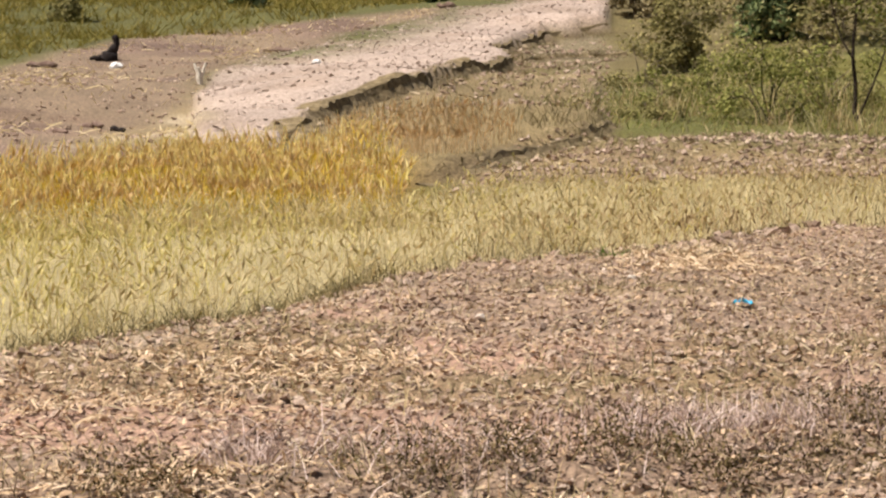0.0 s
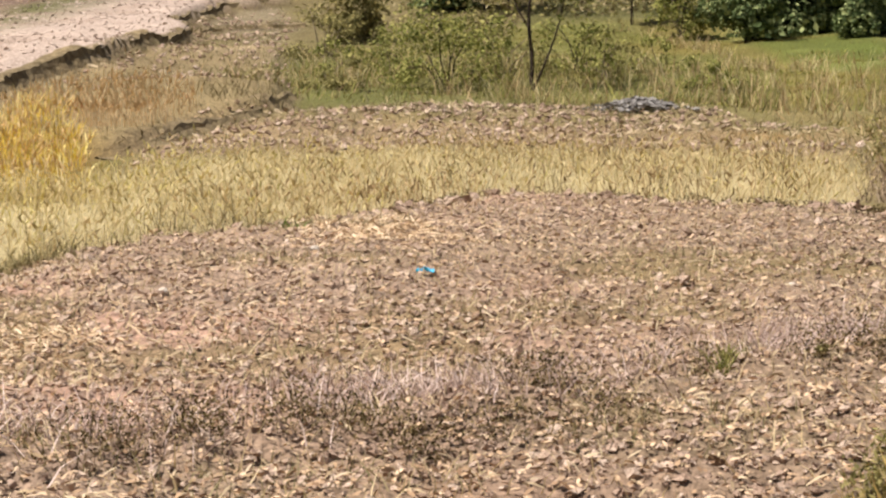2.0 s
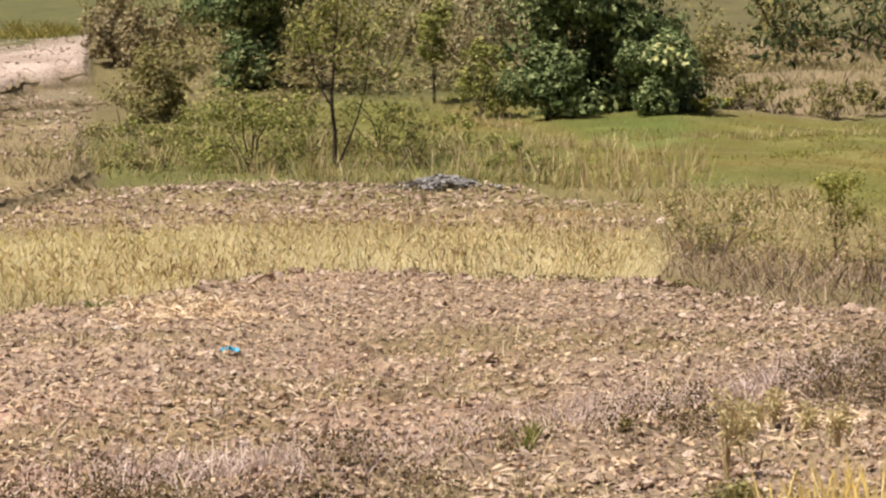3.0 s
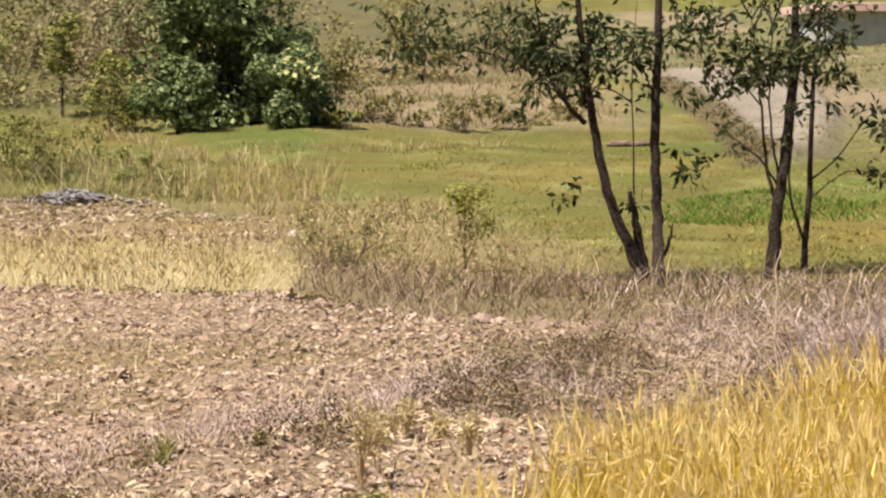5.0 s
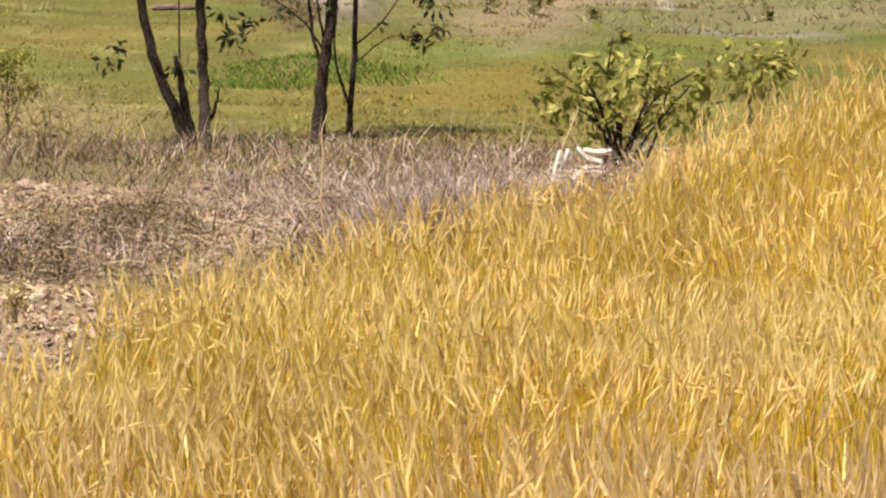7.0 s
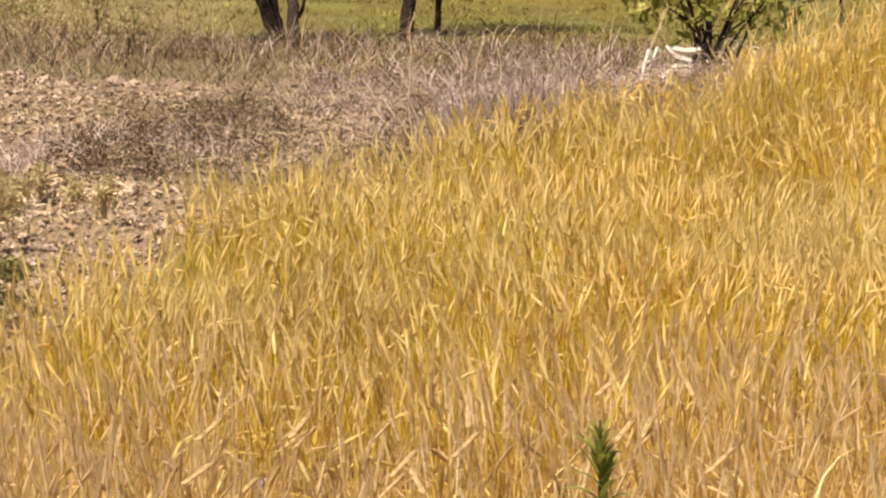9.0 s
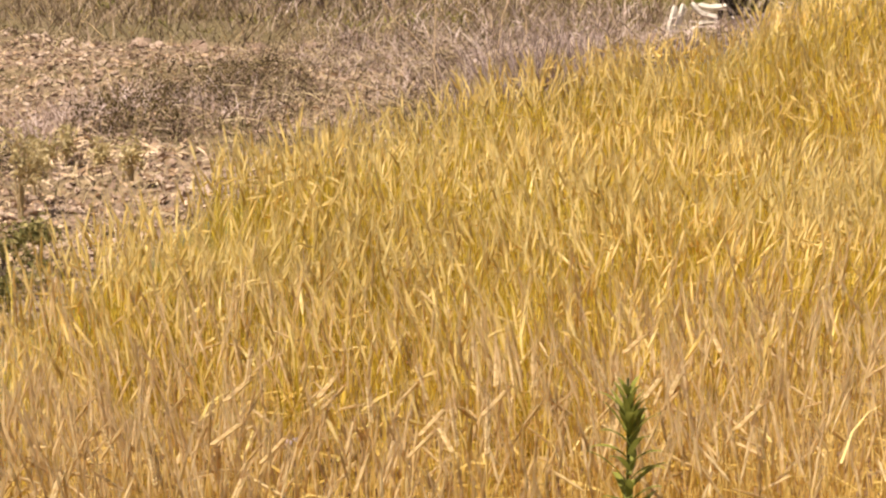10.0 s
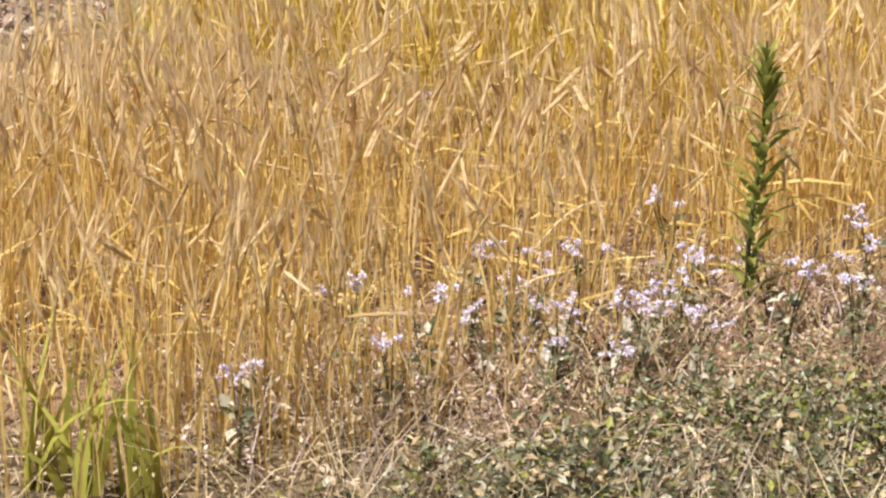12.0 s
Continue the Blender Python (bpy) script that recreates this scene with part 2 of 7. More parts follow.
def rim(poly, x, y, closed=True):
    """Distance to a line or to a field's rim."""
    x, y = np.asarray(x, float), np.asarray(y, float)
    best = np.full(x.shape, 1e9)
    n = len(poly)
    for i in range(n if closed else n - 1):
        (x0, y0), (x1, y1) = poly[i], poly[(i + 1) % n]
        dx, dy = x1 - x0, y1 - y0
        u = np.clip(((x - x0) * dx + (y - y0) * dy) / (dx * dx + dy * dy), 0, 1)
        best = np.minimum(best, np.hypot(x - x0 - u * dx, y - y0 - u * dy))
    return best


def field(poly, x, y, soft=0.5):
    """1 well inside a field, 0 well outside, soft across its rim."""
    d = rim(poly, x, y) * np.where(inside(poly, x, y), 1, -1)
    return sstep(-soft, soft, d)


# fields in plan
EDGE = [(-9, 9.5), (-7.2, 13), (-6.6, 14.8), (-6.1, 15.7), (-5.8, 18.1), (-5.6, 20.5), (-5.2, 22.3), (-4.3, 23.6), (-3.4, 25.3), (-2.4, 28.0), (-0.7, 28.5), (0.9, 27.2), (2.1, 25.4), (3.1, 23.4), (4.2, 22.8), (5.2, 22.6)]
PLOUGHED = EDGE + [(6.2, 21.5), (6.0, 17), (4.6, 15.5), (2.3, 12.6), (0.8, 9.6), (-0.2, 5), (-4, 3.5), (-12, 4)]
RIDGE = [(-5, 9.2), (-4, 9.6), (-2.8, 10.5), (-2.1, 11.1), (-1.2, 11.9), (-0.2, 13.4), (0.3, 14.1), (1.0, 14.7), (1.8, 15.3), (2.5, 16.4), (3.0, 17.9), (4.2, 19.4)]
NEAR_CROP = [(-0.4, 4.2), (0.4, 4.35), (0.9, 4.62), (1.3, 4.92), (1.8, 5.1), (2.4, 5.2), (4.5, 5.6), (8, 6.5), (13, 9), (14, 17), (9, 16.6), (7.5, 16.3), (6.95, 15.95), (6.3, 14.7), (5.75, 14.9), (6.1, 15.75), (5.5, 15.7), (5.15, 15.5), (4.75, 14.85), (4.5, 14.95), (4.2, 14.3), (3.7, 13.6), (2.75, 12.4), (2.05, 11.1), (1.5, 9.8), (0.95, 8.7), (0.45, 7.1), (-0.1, 6)]
YELLOW = [(-9, 9.5), (-7.2, 13), (-6.6, 14.8), (-6.1, 15.7), (-5.8, 18.1), (-5.6, 20.5), (-5.2, 22.3), (-4.3, 23.6), (-3.4, 25.3), (-2.4, 28.0), (-0.7, 28.5), (0.9, 27.4), (1.9, 27.6), (2.5, 31), (2.2, 33.5), (0.3, 35), (-3.2, 35.6), (-6.6, 34), (-7.6, 31.8), (-8.7, 30.6), (-10.4, 29.7), (-12.5, 28), (-18, 25), (-15, 14)]
FAR_CROP = [(-20, 23.6), (-12, 25.4), (-9.8, 26.8), (-8.2, 28.0), (-7.35, 28.8), (-7.9, 31.3), (-8.5, 34), (-9.6, 36.2), (-11.2, 37.1), (-12.6, 37.0), (-13.5, 35.4), (-13.8, 32.8), (-14.8, 31.4), (-20, 29)]
CLODDY = [(-7.6, 31.8), (-6.6, 34), (-3.2, 35.6), (0.3, 35), (2.2, 33.5), (2.9, 36.8), (2.4, 39.2), (0.4, 41.5), (-3.7, 43), (-6.6, 41.8), (-8.0, 39), (-7.9, 35)]
PINK = [(-13.5, 38.3), (-12.2, 37.2), (-12.1, 39.9), (-12.9, 44.5), (-12.7, 46.8), (-12.4, 47.8), (-12.2, 50.5), (-12.4, 54), (-13.1, 60.5), (-13.2, 63.3), (-14.4, 66.5), (-14.8, 69.9), (-14.5, 74.3), (-12.7, 75.8), (-13.6, 81.7), (-16, 98), (-19.4, 98), (-19.4, 79.4), (-21.5, 75.3), (-21.2, 66.9), (-20.4, 59.8), (-17.3, 49.2), (-16.2, 45.9)]
BROWN = [(-30, 52), (-25, 40), (-15.5, 35), (-13.3, 37.5), (-13.5, 38.3), (-16.2, 45.9), (-17.3, 49.2), (-20.4, 59.8), (-21.2, 66.9), (-21.5, 75.3), (-19.4, 79.4), (-20.0, 86), (-21.3, 81.8), (-23.7, 78.6), (-27.1, 76.1), (-27.4, 70.3), (-27.5, 66), (-27.2, 61.2)]
LOWER = [(-11.9, 40), (-7.3, 43.9), (-8.8, 52.7), (-10.6, 63.5), (-11.0, 69.1), (-12.9, 75.5), (-14.5, 73.9), (-14.6, 69), (-13.1, 63), (-12.3, 54), (-12.1, 48)]
TERRACE = [(-9.2, 33.2), (-8.5, 33.6), (-8.1, 34.4), (-7.9, 35.6), (-8.0, 37.9), (-7.7, 38.8), (-7.3, 39.8), (-7.1, 41.0), (-7.3, 43.9), (-8.6, 50), (-9.6, 57), (-12.6, 60), (-12.4, 48), (-12.4, 41), (-11, 37.6)]
PINK_FOOT = [(-11.9, 37.4), (-11.9, 39.9), (-12.7, 44.5), (-12.2, 47.8), (-12.0, 50.5), (-12.2, 54), (-12.9, 60.5), (-13.0, 63.3), (-14.2, 66.5), (-14.5, 69.9), (-14.3, 74.2), (-12.5, 75.6)]
STRIP_LINE = [(-13.7, 65.7), (-13.3, 68.2), (-12.1, 68.7), (-11.0, 69.1)]
STRAW_PATCH = [(-12.6, 60.5), (-10.6, 63.5), (-8.8, 52.7), (-9.0, 49.7), (-10.4, 49.5)]
WEDGE = [(-16.0, 38.1), (-16.9, 43.3), (-17.2, 48.3), (-14.0, 40.3)]
GREY_PATCH = [(31.2, 82.9), (35.3, 91.0), (37.5, 91.6), (28.6, 70.9), (27.8, 70.8)]
SAND = [(40.4, 96.8), (43.4, 98.5), (38.3, 86.7), (34.1, 82.7), (28.8, 70.9), (30.4, 71)]
PINK_SLOPE = [(18.2, 51.7), (15.8, 43.9), (15.4, 40.8), (17.8, 44.4), (23.5, 57.8), (25.7, 64.2), (23.0, 61.6)]
OCHRE = [(11.0, 33.8), (13.9, 38.9), (15.4, 39.4), (12.7, 32.4)]
SLIP = [(18.4, 79.5), (16.5, 71.3), (16.4, 66.7), (16.3, 62.7), (14.9, 55.4), (13.2, 47.2), (13.3, 45.9), (15.4, 50.0), (20.0, 64.2), (23.3, 79.1), (21.2, 82.5)]
MARGIN = [(3.1, 23.4), (4.2, 22.6), (5.2, 22.2), (6.2, 20.5), (7.5, 18.6), (10, 18.2), (13, 20), (12, 24), (9.6, 27.6), (6, 28.6), (4.4, 29.8), (3.0, 33), (2.6, 35), (2.4, 30.5), (2.0, 27.6)]
BRUSH = [(2.6, 15.6), (3.4, 14.2), (4.6, 15.7), (5.6, 16.1), (6.6, 16.4), (8, 16.8), (10, 17.2), (10, 19), (8, 20.5), (6.6, 22), (5.2, 22.6), (4.0, 20.6), (3.0, 18.4)]
HILLSIDE = [(16, 46), (22, 47), (60, 60), (90, 130), (20, 130), (19.5, 80), (19.2, 59)]


def land_z(x, y):
    """Height of the land with its banks and unevenness."""
    z = ground_z(x, y)
    z = z + 0.42 * field(PINK, x, y, 0.14) * sstep(-18.5, -14.0, x) * sstep(37, 41, y)
    z = z + 0.4 * field(SLIP, x, y, 0.35)
    z = z + 0.24 * field(TERRACE, x, y, 0.14) * sstep(33.2, 35, y)
    z = z - 0.12 * field(YELLOW, x, y, 0.2)
    z = z + 0.07 * (1 - sstep(0.1, 0.45, rim(RIDGE, x, y, False)))
    r = np.hypot(x, y)
    z = z + (wave(x, y, 2.3, 5) - 0.5) * 0.10 * sstep(4, 10, r) + (wave(x, y, 0.6, 6) - 0.5) * 0.05
    z = z + (wave(x, y, 4.5, 8) - 0.5) * 0.5 * sstep(33, 48, y) + (wave(x, y, 1.6, 10) - 0.5) * 0.16 * sstep(28, 40, y) * (1 - field(PINK, x, y, 1.0)) + (wave(x, y, 14, 9) - 0.5) * 1.2 * sstep(60, 80, y)
    p = field(PLOUGHED, x, y, 0.3)
    z = z + p * ((wave(x, y, 0.22, 11) - 0.5) * 0.09 + (wave(x, y, 0.1, 12) - 0.5) * 0.05)
    return z


def cover(x, y):
    """Colour of the bare soil, litter or turf at each place, with shade and sun on some rims painted in."""
    c = np.empty(x.shape + (3,))
    n, n2, n3 = wave(x, y, 6, 21), wave(x, y, 2.2, 22), wave(x, y, 0.7, 23)

    def lay(colour, w):
        c[...] = c * (1 - w[..., None]) + np.array(colour) * w[..., None]

    c[...] = (0.16, 0.143, 0.032)
    lay((0.21, 0.168, 0.042), sstep(0.45, 0.7, n))
    lay((0.165, 0.165, 0.035), sstep(0.55, 0.8, n2) * 0.8)
    lay((0.24, 0.22, 0.07), sstep(0.6, 0.85, n3) * 0.6)
    lay((0.12, 0.17, 0.03), sstep(0.6, 0.8, wave(x, y, 3.5, 24)) * 0.6)
    streak = 0.6 * wave(x * 0.3 + y * 0.12, y, 0.9, 25) + 0.4 * n3
    lay((0.36, 0.33, 0.12), sstep(0.6, 0.72, streak) * sstep(30, 34, y) * 0.18)
    lay((0.1, 0.1, 0.025), sstep(0.6, 0.75, 1 - streak) * sstep(30, 34, y) * 0.2)
    lay((0.14, 0.13, 0.05), sstep(62, 72, y) * (x < 12) * 0.8)
    lay((0.15, 0.13, 0.055), sstep(84, 92, y) * (x < 26))
    lay((0.3, 0.22, 0.13), field([(5.5, 62.5), (14, 61.5), (15.5, 72), (16, 95), (6, 95)], x, y, 1.5) * (0.7 + 0.3 * n3))
    lay((0.235, 0.2, 0.105), field(HILLSIDE, x, y, 2.5) * (0.6 + 0.4 * n2))
    lay((0.2, 0.18, 0.075), field(HILLSIDE, x, y, 2.5) * sstep(0.5, 0.75, n) * 0.8)
    lay((0.33, 0.25, 0.16), field(HILLSIDE, x, y, 2.0) * sstep(0.55, 0.75, wave(x, y, 9, 31)) * 0.7)
    lay((0.17, 0.17, 0.06), field(HILLSIDE, x, y, 2.5) * sstep(0.35, 0.65, wave(x, y, 4.2, 33)) * 0.75)
    lay((0.36, 0.25, 0.17), field(PINK_SLOPE, x, y, 1.2) * (0.45 + 0.55 * n3))
    lay((0.43, 0.33, 0.24), field(SAND, x, y, 0.9) * (0.5 + 0.5 * n3))
    lay((0.42, 0.4, 0.39), field(GREY_PATCH, x, y, 0.7) * (0.6 + 0.4 * n3))
    lay((0.26, 0.185, 0.035), field(OCHRE, x, y, 1.0) * 0.8)
    lay((0.37, 0.34, 0.34), (1 - sstep(1.3, 2.7, np.hypot((x - 23.4) * 1.1, (y - 47.5) * 0.6) + n3)) * 0.45)
    lay((0.48, 0.42, 0.37), (1 - sstep(0.12, 0.4, rim([(29.6, 70.2), (29.4, 68.1), (27.9, 63.2), (27.0, 60.1), (24.6, 54.9)], x, y, False) + 0.2 * n3)) * 0.85)
    lay((0.135, 0.13, 0.045), np.maximum(sstep(66, 74, y) * (x < -14), sstep(-20, -24, x) * sstep(40, 50, y)) * (0.75 + 0.25 * n2))
    lay((0.285, 0.19, 0.145), field(BROWN, x, y, 1.0) * (0.75 + 0.25 * n2))
    lay((0.2, 0.13, 0.1), field(BROWN, x, y, 1.0) * sstep(0.5, 0.75, wave(x * 0.6, y, 1.3, 49)) * 0.7)
    lay((0.36, 0.27, 0.17), field(BROWN, x, y, 1.0) * sstep(0.5, 0.8, wave(x * 0.5, y, 2.5, 41)) * 0.5)
    lay((0.215, 0.165, 0.08), field(LOWER, x, y, 0.6))
    lay((0.27, 0.215, 0.13), field(LOWER, x, y, 0.6) * sstep(66, 69, y))
    lay((0.46, 0.37, 0.24), field(STRAW_PATCH, x, y, 0.7) * sstep(0.3, 0.6, n3) * 0.85)
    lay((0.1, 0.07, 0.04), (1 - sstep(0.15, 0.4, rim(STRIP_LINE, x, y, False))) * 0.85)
    lay((0.19, 0.15, 0.06), field(LOWER, x, y, 0.6) * sstep(0.5, 0.7, wave(x, y, 3.1, 47)) * 0.7)
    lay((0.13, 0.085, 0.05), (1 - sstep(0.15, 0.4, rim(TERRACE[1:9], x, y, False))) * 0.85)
    # brown bank earth, darkened with the shade of the face and overhang
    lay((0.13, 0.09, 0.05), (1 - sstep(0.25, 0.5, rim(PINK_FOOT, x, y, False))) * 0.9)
    lay((0.56, 0.435, 0.36), field(PINK, x, y, 0.14) * sstep(-22, -17.5, x + 0.12 * (62 - y)))
    lay((0.42, 0.31, 0.24), field(PINK, x, y, 0.14) * sstep(0.5, 0.8, wave(x, y, 1.2, 43)) * 0.7)
    lay((0.35, 0.27, 0.14), field(WEDGE, x, y, 0.8) * (0.5 + 0.5 * n2))
    lay((0.55, 0.44, 0.3), field(WEDGE, x, y, 0.5) * sstep(0.55, 0.75, wave(x * 0.4, y, 0.8, 48)))
    lay((0.33, 0.275, 0.21), field(SLIP, x, y, 0.6))
    # dark bank grass beside the slip, with the ditch's shade painted in
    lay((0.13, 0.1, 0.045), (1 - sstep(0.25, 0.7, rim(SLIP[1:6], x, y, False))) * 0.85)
    lay((0.33, 0.235, 0.13), field(CLODDY, x, y, 0.5))
    lay((0.27, 0.21, 0.08), field(CLODDY, x, y, 0.5) * sstep(0.5, 0.75, n2) * 0.8)
    lay((0.33, 0.21, 0.075), (1 - sstep(0.6, 1.7, np.hypot((x - 1.3) * 0.75, y - 37.2) + 0.8 * n3)) * 0.85)
    lay((0.2, 0.155, 0.07), sstep(54, 60, y) * (1 - sstep(104, 116, y)) * (x < -4.5) * (1 - field(PINK, x, y, 0.2)) * (1 - field(LOWER, x, y, 0.4)) * (x > -15) * (0.7 + 0.3 * n3))
    lay((0.17, 0.155, 0.055), sstep(38, 42, y) * (1 - sstep(54, 60, y)) * (x < 2) * (x > -9) * 0.6)
    lay((0.31, 0.23, 0.12), field(TERRACE, x, y, 0.5) * (0.75 + 0.25 * n2))
    lay((0.31, 0.235, 0.11), field([(2.0, 27), (5.5, 26.5), (7.0, 32), (5.6, 42), (1, 43), (2.6, 36)], x, y, 1.2) * (0.5 + 0.4 * n3))
    lay((0.23, 0.165, 0.095), field(MARGIN, x, y, 0.6) * (0.7 + 0.3 * n2))
    lay((0.2, 0.142, 0.096), field(BRUSH, x, y, 0.5))
    lay((0.42, 0.34, 0.31), field([(5.4, 16.4), (8.5, 17.6), (9.5, 20), (8, 21.5), (5.8, 20.5)], x, y, 0.5) * (0.3 + 0.5 * n3))
    lay((0.3, 0.22, 0.13), 1 - sstep(0.3, 0.9, rim(EDGE, x, y, False)))
    lay((0.5, 0.41, 0.22), field(YELLOW, x, y, 0.4))
    lay((0.3, 0.2, 0.065), field(FAR_CROP, x, y, 0.4))
    soil = field(PLOUGHED, x, y, 0.25)
    lay((0.38, 0.268, 0.193), soil)
    lay((0.48, 0.305, 0.225), soil * sstep(0.4, 0.7, wave(x + 3, y, 3.0, 44)) * (1 - sstep(-1, 2, x)))
    lay((0.27, 0.195, 0.125), soil * sstep(-4, 0.5, x) * (0.45 + 0.35 * n2))
    lay((0.27, 0.2, 0.09), soil * sstep(0.5, 0.75, wave(x, y, 1.7, 45)) * 0.7 * (0.25 + 0.75 * sstep(11, 15, y)))
    lay((0.26, 0.185, 0.115), soil * sstep(1.2, 3, x) * sstep(13.5, 16.5, y) * (0.4 + 0.4 * n3))
    # pale soil strip, the sunlit look of the ploughed rim put into its colour
    lay((0.56, 0.43, 0.32), (1 - sstep(0.06, 0.2, rim([(-6.95, 13.0), (-6.3, 14.6), (-5.83, 15.5), (-5.52, 17.8), (-5.36, 20.0)], x, y, False) - 0.05 + 0.1 * n3)) * 0.9)
    lay((0.25, 0.145, 0.08), field(NEAR_CROP, x, y, 0.3))
    lay((0.36, 0.26, 0.14), (1 - sstep(0.6, 1.2, np.hypot(x - 6.3, y - 15.5) + 0.2 * n3)) * 0.95)
    # shadow line under the ploughed field's far rim, painted into the colour
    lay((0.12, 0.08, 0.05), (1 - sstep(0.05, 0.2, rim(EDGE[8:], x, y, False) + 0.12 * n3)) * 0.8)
    lay((0.33, 0.2, 0.12), (1 - sstep(6.6, 7.2, y)))
    lay((0.22, 0.16, 0.085), (1 - sstep(4.7, 5.3, y + 0.3 * n3)))
    return np.clip(c * 0.76, 0.01, 0.9)


def mesh_of(name, verts, quads, mats, index=None, smooth=False, tris=None):
    """A mesh from arrays of vertices, four-cornered and three-cornered faces."""
    me = bpy.data.meshes.new(name)
    verts = np.ascontiguousarray(verts, np.float32)
    q = np.zeros((0, 4), np.int32) if quads is None else np.asarray(quads, np.int32)
    t = np.zeros((0, 3), np.int32) if tris is None else np.asarray(tris, np.int32)
    me.vertices.add(len(verts))
    me.vertices.foreach_set("co", verts.ravel())
    me.loops.add(q.size + t.size)
    me.loops.foreach_set("vertex_index", np.concatenate([q.ravel(), t.ravel()]))
    me.polygons.add(len(q) + len(t))
    starts = np.concatenate([np.arange(len(q)) * 4, q.size + np.arange(len(t)) * 3]).astype(np.int32)
    me.polygons.foreach_set("loop_start", starts)
    for m in mats:
        me.materials.append(m)
    if index is not None:
        me.polygons.foreach_set("material_index", np.asarray(index, np.int32))
    me.polygons.foreach_set("use_smooth", np.full(len(q) + len(t), bool(smooth)))
    me.update(calc_edges=True)
    return me


def build_ground():
    rad = [0.5]
    while rad[-1] < 135:
        r = rad[-1]
        rad.append(r + max(0.05, r * 0.0072) if r > 4 else r + 0.35)
    while rad[-1] < 2400:
        rad.append(rad[-1] * 1.12)
    rad = np.array(rad)
    ang = np.concatenate([np.arange(-180, -28, 4), np.arange(-28, -8, 0.14), np.arange(-8, 34, 0.2), np.arange(34, 180, 4)])
    a, r = np.meshgrid(np.radians(ang), rad)
    x, y = np.sin(a) * r, np.cos(a) * r
    z = land_z(x, y)
    verts = np.stack([x, y, z], -1).reshape(-1, 3)
    nr, na = x.shape
    i, j = np.meshgrid(np.arange(nr - 1), np.arange(na), indexing="ij")
    k = (j + 1) % na
    quads = np.stack([i * na + j, i * na + k, (i + 1) * na + k, (i + 1) * na + j], -1).reshape(-1, 4)
    centre = len(verts)
    verts = np.concatenate([verts, [[0, 0, float(land_z(0.0, 0.0))]]])
    jj = np.arange(na)
    fan = np.stack([np.full(na, centre), (jj + 1) % na, jj], -1)
    me = mesh_of("ground", verts, quads[:, ::-1], [M_GROUND], smooth=True, tris=fan[:, ::-1])
    col = np.ones((len(verts), 4), np.float32)
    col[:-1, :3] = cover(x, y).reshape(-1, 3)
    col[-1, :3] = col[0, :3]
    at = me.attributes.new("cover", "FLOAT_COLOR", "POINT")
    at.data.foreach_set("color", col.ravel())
    tagged(new("ground", me), "dry terraced farmland with ploughed earth, turf and bare slopes", "ground", kind="structure")


build_ground()


def build_bank(line, high, seed, label):
    """The steep bare face of an earth bank, with a ragged lip, along a line whose lower side is to the right."""
    pts = [np.array(p, float) for p in line]
    run = [pts[0]]
    for a, b in zip(pts[:-1], pts[1:]):
        n = max(1, int(np.linalg.norm(b - a) / 0.22))
        run += [a + (b - a) * (k + 1) / n for k in range(n)]
    run = np.array(run)
    way = np.gradient(run, axis=0)
    way /= np.linalg.norm(way, axis=1)[:, None]
    out = np.stack([way[:, 1], -way[:, 0]], -1)
    g = np.random.default_rng(seed)
    wob = 0.22 * (wave(run[:, 0], run[:, 1], 0.9, seed) - 0.5) + g.normal(0, 0.03, len(run))
    foot = run + out * 0.5
    low = land_z(foot[:, 0], foot[:, 1])
    tall = high * (0.35 + 0.6 * wave(run[:, 0], run[:, 1], 1.7, seed + 1) + 0.6 * wave(run[:, 0], run[:, 1], 0.5, seed + 2)) * (0.25 + 0.75 * sstep(0, 0.25, np.linspace(0, 1, len(run))))
    rows = []
    for off, up, rag in ((-0.5, 0.75, 0.0), (-0.12, 1.0, 0.5), (0.05, 0.93, 1.0), (0.1, 0.5, 0.8), (0.22, 0.1, 1.0), (0.45, -0.15, 0.6)):
        c = run + out * (off + wob * rag)[:, None]
        rows.append(np.concatenate([c, (low + tall * up + g.normal(0, 0.015, len(run)))[:, None]], 1))
    V = np.stack(rows, 1)
    m, r = V.shape[:2]
    i, j = np.meshgrid(np.arange(m - 1), np.arange(r - 1), indexing="ij")
    q = np.stack([i * r + j, i * r + j + 1, (i + 1) * r + j + 1, (i + 1) * r + j], -1).reshape(-1, 4)
    tagged(new("earth_bank", mesh_of("earth_bank", V.reshape(-1, 3), q, [M_BANKSOIL])), label, "bank", kind="structure")


build_bank(PINK[1:14], 0.36, 51, "dark eroded earth bank below the pale tilled slope")
build_bank(TERRACE[1:9], 0.2, 53, "low brown earth bank at the terrace end")
build_bank(STRIP_LINE, 0.16, 55, "low dark earth step across the narrow field")

# ---------------------------------------------------------------- makers of plants


def scatter(poly, per_m2, seed, keep=None, thin_far=None):
    """Random places inside a field of the plan, at its height."""
    g = np.random.default_rng(seed)
    p = np.array(poly)
    (x0, y0), (x1, y1) = p.min(0), p.max(0)
    n = int((x1 - x0) * (y1 - y0) * per_m2)
    x, y = g.uniform(x0, x1, n), g.uniform(y0, y1, n)
    ok = inside(poly, x, y)
    if keep is not None:
        ok &= g.random(n) < keep(x, y)
    x, y = x[ok], y[ok]
    return np.stack([x, y, land_z(x, y)], -1)


